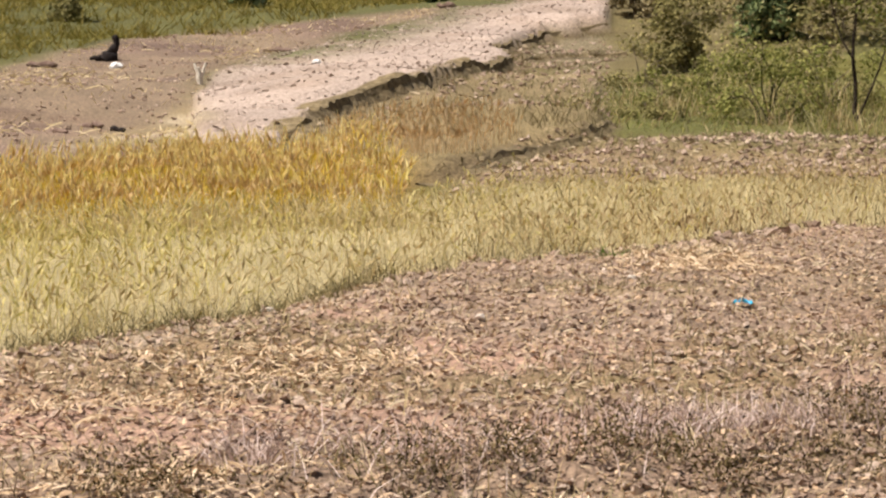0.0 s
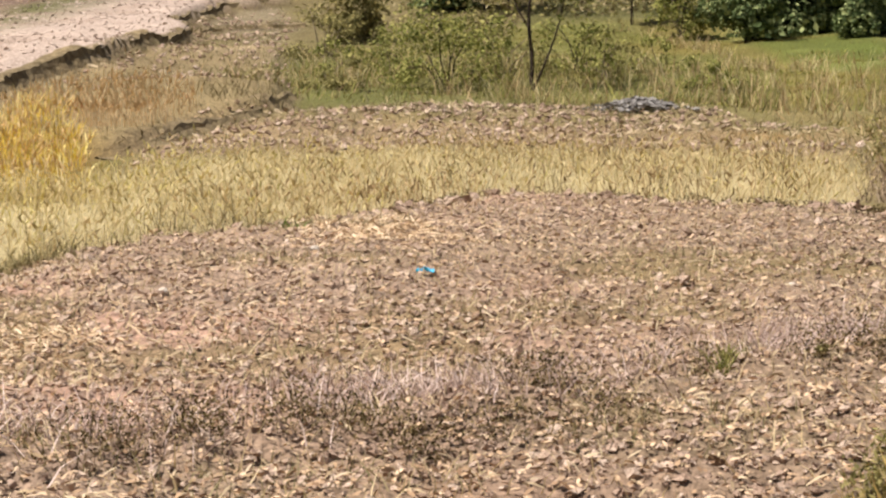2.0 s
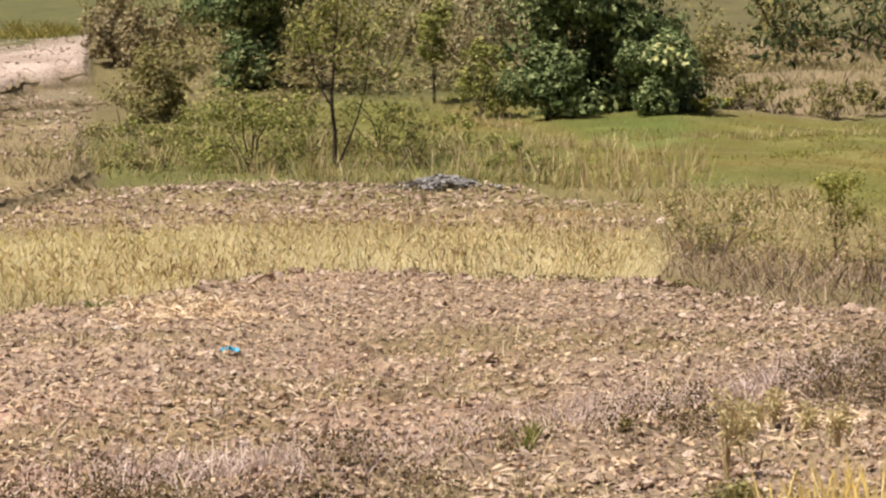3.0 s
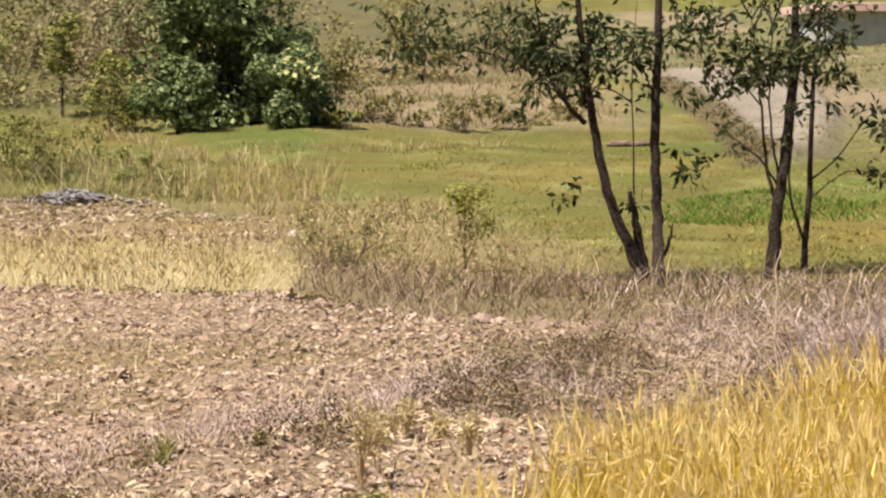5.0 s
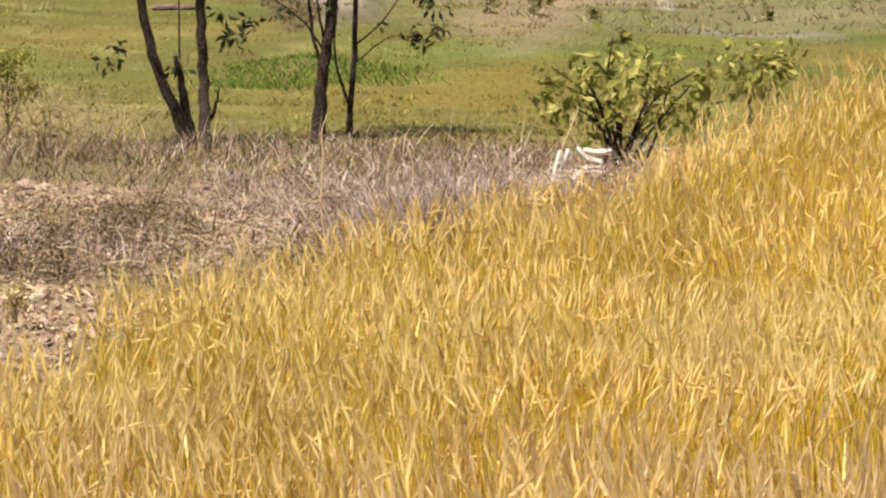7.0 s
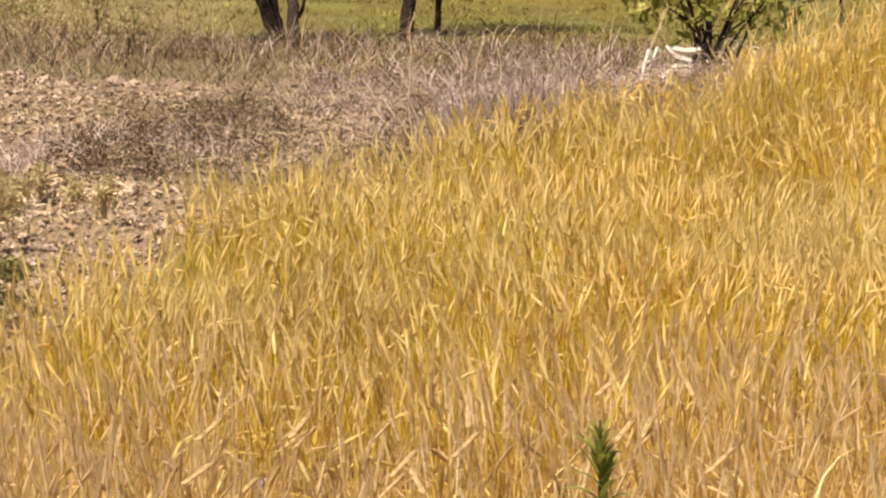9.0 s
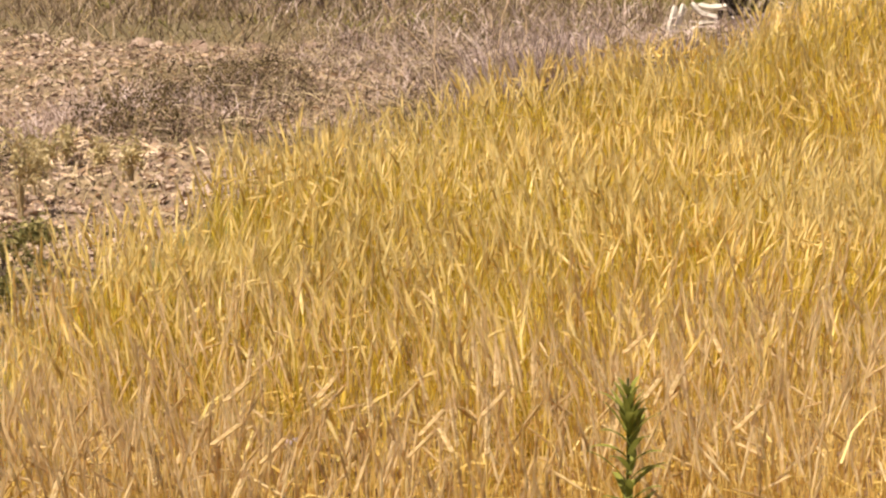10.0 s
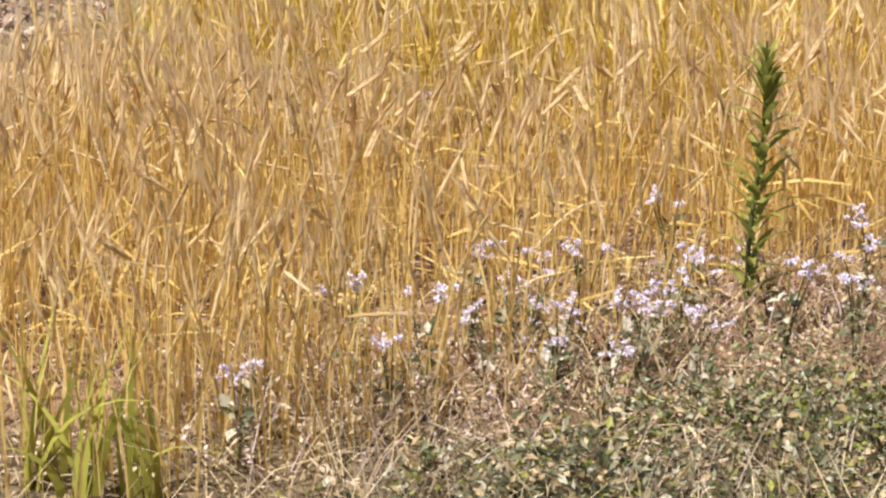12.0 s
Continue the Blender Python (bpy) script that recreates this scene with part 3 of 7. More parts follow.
def along(line, per_m, spread, seed):
    """Random places beside a line of the plan."""
    g = np.random.default_rng(seed)
    out = []
    for (x0, y0), (x1, y1) in zip(line[:-1], line[1:]):
        d = math.hypot(x1 - x0, y1 - y0)
        n = max(1, int(d * per_m))
        u, s = g.random(n), g.normal(0, spread, n)
        out.append(np.stack([x0 + (x1 - x0) * u - (y1 - y0) / d * s, y0 + (y1 - y0) * u + (x1 - x0) / d * s], -1))
    p = np.concatenate(out)
    return np.concatenate([p, land_z(p[:, 0], p[:, 1])[:, None]], 1)


def tufts(p, each, spread, seed):
    """Each place becomes that many places close together."""
    g = np.random.default_rng(seed)
    q = np.repeat(p, each, 0)
    q[:, :2] += g.normal(0, spread, (len(q), 2))
    q[:, 2] = land_z(q[:, 0], q[:, 1])
    return q


def blades(p, high, wide, lean, curl, segs, seed, az=None, taper=1.0, vary=0.35, lift=0.0):
    """Grass blades or stalks: bent ribbons. Returns vertices, quads, tip places and tip directions."""
    g = np.random.default_rng(seed)
    n = len(p)
    h = high * (1 + vary * g.uniform(-1, 1, n))
    az = g.uniform(0, 2 * np.pi, n) if az is None else az + g.normal(0, 0.5, n)
    ln, cu = lean * np.abs(g.normal(0.6, 0.5, n)), curl * np.abs(g.normal(0.7, 0.4, n))
    face = g.uniform(0, np.pi, n)
    d = np.stack([np.cos(az), np.sin(az)], -1)
    f = np.stack([np.cos(face), np.sin(face)], -1)
    w = wide * (1 + 0.3 * g.uniform(-1, 1, n))
    V = np.empty((n, segs + 1, 2, 3))
    for k in range(segs + 1):
        s = k / segs
        off = h * (ln * s + cu * s * s)
        up = h * (s - 0.45 * cu * s * s * s) - 0.02 * (k == 0) + lift
        ww = w * max(0.12, 1 - taper * s ** 1.5) * 0.5
        c = np.concatenate([p[:, :2] + d * off[:, None], (p[:, 2] + up)[:, None]], 1)
        side = np.concatenate([f * ww[:, None], np.zeros((n, 1))], 1)
        V[:, k, 0], V[:, k, 1] = c - side, c + side
    base = np.arange(n)[:, None] * (segs + 1) * 2
    k = np.arange(segs)[None] * 2
    Q = np.stack([base + k, base + k + 1, base + k + 3, base + k + 2], -1).reshape(-1, 4)
    tip = V[:, -1].mean(1)
    way = tip - V[:, -2].mean(1)
    way /= np.linalg.norm(way, axis=1)[:, None] + 1e-9
    return V.reshape(-1, 3), Q, tip, way


class Heap:
    """Collects pieces for one mesh."""

    def __init__(self):
        self.v, self.q, self.t, self.qi, self.ti, self.n = [], [], [], [], [], 0

    def quads(self, v, q, slot):
        self.v.append(v), self.q.append(q + self.n), self.qi.append(np.full(len(q), slot))
        self.n += len(v)

    def tris(self, v, t, slot):
        self.v.append(v), self.t.append(t + self.n), self.ti.append(np.full(len(t), slot))
        self.n += len(v)

    def mesh(self, name, mats, smooth=False):
        q = np.concatenate(self.q) if self.q else None
        t = np.concatenate(self.t) if self.t else None
        return mesh_of(name, np.concatenate(self.v), q, mats, np.concatenate(self.qi + self.ti), smooth, t)


def stuff(name, heap, mats, label, category, smooth=False):
    return tagged(new(name, heap.mesh(name, mats, smooth)), label, category, kind="stuff")


def unit(v):
    return v / (np.linalg.norm(v, axis=1)[:, None] + 1e-9)


def spindles(a, b, r, sides, shape):
    """Slim bodies from a to b, with the radii of shape along them."""
    n = len(a)
    ax = unit(b - a)
    u = unit(np.cross(ax, np.tile([0.31, 0.17, 0.93], (n, 1)) + 0.01))
    v = np.cross(ax, u)
    m = len(shape)
    V = np.empty((n, m, sides, 3))
    for k, s in enumerate(shape):
        c = a + (b - a) * (k / (m - 1))
        for j in range(sides):
            t = 2 * np.pi * j / sides + (k % 2) * np.pi / sides
            V[:, k, j] = c + (u * math.cos(t) + v * math.sin(t)) * (r * s)[:, None]
    base = np.arange(n)[:, None, None] * m * sides
    k, j = np.arange(m - 1)[None, :, None] * sides, np.arange(sides)[None, None]
    j2 = (j + 1) % sides
    Q = np.stack(np.broadcast_arrays(base + k + j, base + k + j2, base + k + sides + j2, base + k + sides + j), -1).reshape(-1, 4)
    return V.reshape(-1, 3), Q


def wheat(heap, p, high, seed, near, slots=0, eared=0.5):
    """Ripe bearded wheat: stalk, dry leaves, bent ear and a brush of awns. Slots: stalk, leaf, ear, awn."""
    g = np.random.default_rng(seed)
    high = high * (0.8 + 0.4 * wave(p[:, 0], p[:, 1], 0.8, 81))
    sway = 9.0 * wave(p[:, 0], p[:, 1], 1.5, 83)
    has = g.random(len(p)) < eared
    # tillers with no ear, shorter than the rest
    v, q, tip, way = blades(p[~has], high[~has] * 0.85, 0.0056 if near else 0.014, 0.1, 0.15, 2, seed + 1, taper=0.6, vary=0.3)
    heap.quads(v, q, slots)
    # stalks with ears
    b, hb = p[has], high[has]
    n = len(b)
    az = sway[has] + g.normal(0, 1.5, n)
    v, q, tip, way = blades(b, hb * 0.94, 0.0055 if near else 0.012, 0.08 if near == 2 else 0.1, 0.17 if near == 2 else 0.2, 3 if near else 2, seed, az, taper=0.35, vary=0.2)
    heap.quads(v, q, slots)
    nod = np.where(g.random(n) < 0.14, g.uniform(-1.4, -0.3, n), g.uniform(0.0, 0.7, n))
    droop = unit(way + np.stack([np.cos(az), np.sin(az)], -1) @ np.eye(2, 3) * (0.16 if near == 2 else 0.26) + nod[:, None] * np.array([0, 0, 1.0]))
    length = g.uniform(0.085, 0.125, n) * (1.0 if near else 1.45)
    end = tip + droop * length[:, None]
    thick = g.uniform(0.8, 1.15, n) * ((0.005 if near == 2 else 0.006) if near else 0.017)
    v, q = spindles(tip - way * 0.004, end, thick, 5 if near == 2 else 4 if near else 3, (0.3, 0.95, 0.7, 1.0, 0.7, 0.2) if near == 2 else (0.5, 1.0, 0.95, 0.45) if near else (0.5, 1.0, 0.3))
    heap.quads(v, q, slots + 2)
    for k in range((13 if near == 2 else 11) if near else 5):
        spread = unit(droop + g.normal(0, 0.11, (n, 3)))
        root = tip + (end - tip) * g.uniform(0.1, 1.0, (n, 1))
        side = unit(np.cross(spread, g.normal(0, 1, (n, 3)))) * ((0.0008 if near == 2 else 0.0012) if near else 0.005)
        top = root + spread * g.uniform(0.07, 0.14, (n, 1)) * (1.0 if near else 1.4)
        v = np.stack([root - side, root + side, top], 1).reshape(-1, 3)
        heap.tris(v, np.arange(n * 3).reshape(-1, 3), slots + 3)
    # dry leaves, bent over or hanging
    sub = g.random(len(p)) < (0.5 if near else 0.6)
    pl = p[sub].copy()
    pl[:, 2] += g.uniform(0.02, 0.62, len(pl)) * high[sub]
    v, q, _, _ = blades(pl, high[sub] * 0.36, (0.005 if near == 2 else 0.0062) if near else 0.018, 0.22, 0.5, 3 if near else 2, seed + 5, vary=0.5)
    heap.quads(v, q, slots + 1)


def leaf_faces(c, size, out, seed, slim=0.45, flat=0.5):
    """One diamond-shaped folded leaf at each place."""
    g = np.random.default_rng(seed)
    n = len(c)
    d = unit(out + g.normal(0, 0.8, (n, 3)))
    s = unit(np.cross(d, g.normal(0, 1, (n, 3)) + np.array([0, 0, flat])))
    nrm = np.cross(d, s)
    L = size * g.uniform(0.6, 1.3, (n, 1))
    a, e = c, c + d * L + nrm * L * 0.08
    m = c + d * L * 0.45
    b1, b2 = m + s * L * slim * 0.5 - nrm * L * 0.06, m - s * L * slim * 0.5 - nrm * L * 0.06
    v = np.stack([a, b1, e, b2], 1).reshape(-1, 3)
    k = np.arange(n)[:, None] * 4
    return v, np.concatenate([k + np.array([[0, 1, 2]]), k + np.array([[0, 2, 3]])])


def lobes_of(w, d, h, count, seed, low=0.15):
    g = np.random.default_rng(seed)
    out = []
    for k in range(count):
        a, r = g.uniform(0, 2 * np.pi), math.sqrt(g.random()) * 0.36
        z = g.uniform(low, 0.8)
        shrink = 1.0 - 0.5 * abs(z - 0.4)
        out.append((math.cos(a) * r * w * shrink, math.sin(a) * r * d * shrink, z * h, g.uniform(0.16, 0.3) * min(w, h)))
    return np.array(out)


def cloud(lobes, n, seed, hollow=0.55):
    """Places in the outer part of a set of uneven balls, and the way out of them."""
    g = np.random.default_rng(seed)
    k = g.choice(len(lobes), n, p=lobes[:, 3] ** 2 / (lobes[:, 3] ** 2).sum())
    d = unit(g.normal(0, 1, (n, 3)))
    r = lobes[k, 3] * (hollow + (1 - hollow) * g.random(n) ** 0.6) * (1 + 0.25 * g.normal(0, 1, n).clip(-1.5, 1.5))
    return lobes[k, :3] + d * r[:, None] * np.array([1.1, 1.1, 0.85]), d


def clumped(lobes, n, seed, per=11):
    """Places on small leafy clumps that sit on a set of uneven balls, and the way out of them."""
    g = np.random.default_rng(seed)
    m = len(lobes) * per
    k = np.repeat(np.arange(len(lobes)), per)
    d = unit(g.normal(0, 1, (m, 3)) + np.array([0, 0, 0.35]))
    c = lobes[k, :3] + d * (lobes[k, 3] * g.uniform(0.55, 1.1, m))[:, None]
    r = lobes[k, 3] * g.uniform(0.28, 0.5, m)
    j = g.choice(m, n, p=r ** 2 / (r ** 2).sum())
    e = unit(g.normal(0, 1, (n, 3)) + d[j] * 0.7 + np.array([0, 0, 0.25]))
    return c[j] + e * (r[j] * (0.65 + 0.45 * g.random(n)))[:, None], unit(e + d[j] * 0.5)


def facing_leaves(c, size, out, seed, slim=0.5):
    """Leaves that turn their faces out of the crown."""
    g = np.random.default_rng(seed)
    n = len(c)
    nrm = unit(out + g.normal(0, 0.42, (n, 3)) + np.array([0, 0, 0.3]))
    d = unit(np.cross(nrm, g.normal(0, 1, (n, 3))))
    s = np.cross(nrm, d)
    L = size * g.uniform(0.6, 1.3, (n, 1))
    m = c + nrm * L * 0.06
    v = np.stack([c - d * L * 0.5, m + s * L * slim * 0.5, c + d * L * 0.5, m - s * L * slim * 0.5], 1).reshape(-1, 3)
    k = np.arange(n)[:, None] * 4
    return v, np.concatenate([k + np.array([[0, 1, 2]]), k + np.array([[0, 2, 3]])])


def tube(heap, pts, radii, sides, slot):
    """A limb along a line of places."""
    pts, n = [np.array(p, float) for p in pts], len(pts)
    V = []
    for i, p in enumerate(pts):
        ax = pts[min(i + 1, n - 1)] - pts[max(i - 1, 0)]
        ax /= np.linalg.norm(ax) + 1e-9
        u = np.cross(ax, (0.3, 0.9, 0.1))
        u /= np.linalg.norm(u)
        w = np.cross(ax, u)
        for j in range(sides):
            t = 2 * math.pi * j / sides
            V.append(p + (u * math.cos(t) + w * math.sin(t)) * radii[i] * (1 + 0.12 * math.sin(3 * t + i * 1.7)))
    Q = [(i * sides + j, i * sides + (j + 1) % sides, (i + 1) * sides + (j + 1) % sides, (i + 1) * sides + j) for i in range(n - 1) for j in range(sides)]
    heap.quads(np.array(V), np.array(Q), slot)


def smooth_line(pts, steps=4, wob=0.0, seed=0):
    """A curve through a few places."""
    g = np.random.default_rng(seed)
    P = [np.array(p, float) for p in pts]
    out = []
    for i in range(len(P) - 1):
        p0, p1, p2, p3 = P[max(i - 1, 0)], P[i], P[i + 1], P[min(i + 2, len(P) - 1)]
        for k in range(steps):
            u = k / steps
            c = 0.5 * ((2 * p1) + (p2 - p0) * u + (2 * p0 - 5 * p1 + 4 * p2 - p3) * u * u + (3 * p1 - p0 - 3 * p2 + p3) * u ** 3)
            out.append(c + g.normal(0, wob, 3) * (i + k > 0))
    return out + [P[-1]]


def at_ground(x, y):
    return float(land_z(np.array([x]), np.array([y]))[0])


def stand(name, x, y, label, category, group="", sink=0.0, turn=0.0):
    """A thing's own point on the ground."""
    ob = new(name)
    ob.empty_display_size = 0.1
    ob.matrix_world = pose(x, y, at_ground(x, y) - sink, 0, 0, turn)
    return tagged(ob, label, category, group)


def part(name, me, parent, label=""):
    ob = new(name, me)
    ob.parent = parent
    return tagged(ob, label)


def bush(name, x, y, w, h, leaves, size, leaf, label, category="bush", lobes=9, seed=0, slim=0.5, stems=7, group="", low=0.12, hollow=0.5, flowers=0, bare=0.0):
    """A shrub: stems that fork from the foot and a crown of single leaves in uneven clumps with gaps."""
    ob = stand(name, x, y, label, category, group)
    L = lobes_of(w, w, h, lobes, seed, low)
    if low < 0:
        turn = np.arange(8) * 0.785 + seed
        skirt = np.stack([np.cos(turn) * 0.34 * w, np.sin(turn) * 0.34 * w, np.full(8, 0.14 * h), np.full(8, 0.2 * min(w, h))], -1)
        L = np.concatenate([L, skirt])
    g = np.random.default_rng(seed + 50)
    for k in range(stems):
        hp = Heap()
        e = L[k % len(L), :3] + np.array([0, 0, L[k % len(L), 3] * 0.5 + bare * h])
        mid = np.array([e[0] * 0.35, e[1] * 0.35, e[2] * 0.5]) + g.normal(0, 0.04 * w, 3)
        r = 0.006 * w + 0.005
        line = smooth_line([(g.normal(0, 0.03 * w), g.normal(0, 0.03 * w), -0.05), mid, e], 3)
        tube(hp, line, np.linspace(r, r * 0.25, len(line)), 5, 0)
        part("stem", hp.mesh("stem", [M_TWIG if leaf in (M_OLLEAF, M_BRLEAF) else M_BARK], True), ob)
    c, d = clumped(L, leaves, seed + 1)
    if hollow < 0.3:
        c, d = cloud(L, leaves, seed + 1, hollow)
    c[:, 2] = np.maximum(c[:, 2], 0.02)
    hp = Heap()
    v, t = facing_leaves(c, size, d, seed + 2, slim)
    hp.tris(v, t, 0)
    if leaf is M_DKLEAF:
        # the shaded leaves inside the crown
        ci, di = cloud(L, leaves // 3, seed + 7, 0.2)
        ci[:, 2] = np.maximum(ci[:, 2] * 0.97, 0.02)
        v, t = facing_leaves(ci * np.array([0.9, 0.9, 1.0]), size * 1.7, di, seed + 8, 0.6)
        hp.tris(v, t, 0)
    part("crown", hp.mesh("crown", [leaf]), ob)
    if flowers:
        top = (c[:, 2] > 0.62 * h) & (c[:, 0] > -0.1 * w) & (c[:, 1] < 0.1 * w)
        cc = c[top][:flowers] + d[top][:flowers] * 0.1
        hp = Heap()
        v, t = facing_leaves(cc, size * 1.1, d[top][:flowers], seed + 3, 0.9)
        hp.tris(v, t, 0)
        part("blossom", hp.mesh("blossom", [M_YFLOWER]), ob, "cream yellow blossom on top")
    return ob


def rock_mesh(name, size, material, seed, flat=0.6, rough=0.25, subdiv=2):
    bm = bmesh.new()
    bmesh.ops.create_icosphere(bm, subdivisions=subdiv, radius=1)
    for v in bm.verts:
        n = noise.noise(v.co * 1.3 + Vector((seed, 0, 0))) + 0.5 * noise.noise(v.co * 3.1 + Vector((0, seed, 0)))
        v.co = v.co * (1 + rough * n)
        v.co = Vector((v.co.x * size[0], v.co.y * size[1], v.co.z * size[2] * flat))
    me = bpy.data.meshes.new(name)
    bm.to_mesh(me)
    bm.free()
    me.materials.append(material)
    return me


def clods(heap, p, size, seed, slot=0, coarse=False, flat=1.0):
    """Broken earth: small uneven lumps half sunk in the ground."""
    g = np.random.default_rng(seed)
    n = len(p)
    t = (1 + 5 ** 0.5) / 2
    V = np.array([(-1, t, 0), (1, t, 0), (-1, -t, 0), (1, -t, 0), (0, -1, t), (0, 1, t), (0, -1, -t), (0, 1, -t), (t, 0, -1), (t, 0, 1), (-t, 0, -1), (-t, 0, 1)]) / 1.9
    F = np.array([(0, 11, 5), (0, 5, 1), (0, 1, 7), (0, 7, 10), (0, 10, 11), (1, 5, 9), (5, 11, 4), (11, 10, 2), (10, 7, 6), (7, 1, 8), (3, 9, 4), (3, 4, 2), (3, 2, 6), (3, 6, 8), (3, 8, 9), (4, 9, 5), (2, 4, 11), (6, 2, 10), (8, 6, 7), (9, 8, 1)])
    if coarse:
        V = np.array([(1, 0.2, 0.1), (0.1, 1, -0.2), (-1, -0.1, 0.2), (-0.2, -1, -0.1), (0.1, 0.15, 1), (0, 0, -1), (0.75, 0.7, 0.55), (-0.7, 0.65, 0.5)]) * 0.95
        F = np.array([(0, 6, 4), (6, 1, 4), (1, 7, 4), (7, 2, 4), (2, 3, 4), (3, 0, 4), (6, 0, 5), (1, 6, 5), (7, 1, 5), (2, 7, 5), (3, 2, 5), (0, 3, 5)])
    m = len(V)
    s = size * np.exp(g.normal(0, 0.35, n).clip(-0.9, 0.45))
    axes = np.stack([s * g.uniform(0.7, 1.6, n), s * g.uniform(0.5, 1.1, n), s * g.uniform(0.4, 1.0, n) * flat], -1)
    W = V[None] * (1 + g.normal(0, 0.2, (n, m, 1))) * axes[:, None]
    a, tilt = g.uniform(0, 2 * np.pi, n), g.normal(0, 0.35, n)
    ct, st = np.cos(tilt)[:, None], np.sin(tilt)[:, None]
    X, Z = W[..., 0] * ct - W[..., 2] * st, W[..., 0] * st + W[..., 2] * ct
    ca, sa = np.cos(a)[:, None], np.sin(a)[:, None]
    W = np.stack([X * ca - W[..., 1] * sa, X * sa + W[..., 1] * ca, Z], -1) + p[:, None] + np.array([0, 0, 1.0]) * (s * 0.32 * flat)[:, None, None]
    heap.tris(W.reshape(-1, 3), (np.arange(n)[:, None, None] * m + F[None]).reshape(-1, 3), slot)


def litter(heap, p, long, wide, seed, slot=0):
    """Straws and dry leaf pieces that lie on the ground."""
    g = np.random.default_rng(seed)
    n = len(p)
    a, up = g.uniform(0, np.pi * 2, n), g.normal(0.1, 0.25, n)
    d = np.stack([np.cos(a) * np.cos(up), np.sin(a) * np.cos(up), np.sin(up)], -1) * (long * g.uniform(0.4, 1.4, n))[:, None] * 0.5
    s = unit(np.cross(d, g.normal(0, 0.5, (n, 3)) + np.array([0, 0, 1.0]))) * (wide * g.uniform(0.6, 1.4, n))[:, None] * 0.5
    c = p + np.array([0, 0, 0.025]) + np.abs(d[:, 2:]) * np.array([0, 0, 1.0])
    bow = np.array([0, 0, 1.0]) * (long * 0.12 * g.uniform(0, 1, n))[:, None]
    v = np.stack([c - d - s * 0.5, c - d + s * 0.5, c + bow - s, c + bow + s, c + d - s * 0.3, c + d + s * 0.3], 1).reshape(-1, 3)
    k = np.arange(n)[:, None] * 6
    heap.quads(v, np.concatenate([k + np.array([[0, 1, 3, 2]]), k + np.array([[2, 3, 5, 4]])]), slot)

# ---------------------------------------------------------------- crops and grass
hp = Heap()
near_keep = lambda x, y: np.where(y < 5.4, 0.62, 0.9) * np.where(y < 10, 1.0, np.where(y < 13, 0.7, 0.55)) * (np.abs(np.degrees(np.arctan2(x, y)) - 15) < 18) * (1 - 0.72 * sstep(0.55, 0.8, wave(x, y, 0.6, 61)))
P = scatter(NEAR_CROP, 780, 101, near_keep)
g = np.random.default_rng(104)
pale = P[:, 1] + 1.2 * (wave(P[:, 0], P[:, 1], 1.1, 82) - 0.5) + g.normal(0, 0.5, len(P)) < 7.2
wheat(hp, P[pale], 0.46, 102, 2, 4, 0.42)
wheat(hp, P[~pale], 0.46, 103, True, 0, 0.36)
front = scatter([(-0.4, 4.6), (2.6, 5.3), (4, 6), (4, 7.5), (0, 7.5), (-0.3, 6)], 150, 105)
front[:, 2] += np.random.default_rng(106).uniform(0.03, 0.3, len(front))
litter(hp, front, 0.16, 0.008, 107, 5)
# accent blades whose bright colour stands for highlights on the wheat
P = scatter(NEAR_CROP, 22, 108, lambda x, y: (y > 5.5) * (np.abs(np.degrees(np.arctan2(x, y)) - 15) < 18) * (0.3 + 0.7 * wave(x, y, 0.8, 98)))
P[:, 2] += np.random.default_rng(109).uniform(0.22, 0.42, len(P))
v, q, _, _ = blades(P, 0.11, 0.009, 0.7, 0.7, 3, 110, vary=0.5)
hp.quads(v, q, 8)
stuff("ripe_wheat", hp, [M_STALK, M_WLEAF, M_EAR, M_AWN, M_STALK2, M_WLEAF2, M_EAR2, M_AWN2, M_GLINT], "dense golden ripe bearded wheat standing in the near field", "wheat")

hp = Heap()
P = scatter(FAR_CROP, 58, 111, lambda x, y: sstep(-0.1, 0.9, rim(FAR_CROP, x, y) + 0.6 * (wave(x, y, 0.7, 88) - 0.4)))
wheat(hp, P, 0.44, 112, False, 0, 0.8)
P = scatter(FAR_CROP, 24, 114, lambda x, y: (x > -16) * (0.3 + 0.7 * sstep(0.3, 0.7, wave(x, y, 0.5, 89))))
P[:, 2] += np.random.default_rng(116).uniform(0.12, 0.38, len(P))
v, q, _, _ = blades(P[::2], 0.2, 0.032, 0.5, 0.8, 3, 117, vary=0.5)
hp.quads(v, q, 3)
v, q, _, _ = blades(P[1::2], 0.2, 0.03, 0.4, 0.7, 3, 141, vary=0.5)
hp.quads(v, q, 1)
P = along([(-16, 24.4), (-12, 25.3), (-9.8, 26.7), (-8.2, 27.9), (-7.4, 28.7)], 260, 0.35, 118)
v, q, _, _ = blades(P[::2], 0.4, 0.018, 0.5, 0.4, 2, 119, vary=0.6)
hp.quads(v, q, 4)
v, q, _, _ = blades(P[1::2], 0.38, 0.018, 0.5, 0.5, 2, 120, vary=0.6)
hp.quads(v, q, 5)
stuff("wheat_strip", hp, [M_STALK, M_WLEAF, M_EAR2, M_GLINT, M_YPALE, M_YPALE], "narrow strip of golden ripe wheat beyond the pale grass", "wheat")

hp = Heap()
P = scatter([(-11.3, 37.6), (-11.0, 39.7), (-10.6, 41.4), (-9.6, 41.2), (-8.7, 41), (-8.0, 39.2), (-8.1, 36), (-8.5, 34.2), (-9.6, 36.2)], 60, 113)
wheat(hp, P, 0.3, 115, False, 0, 0.6)
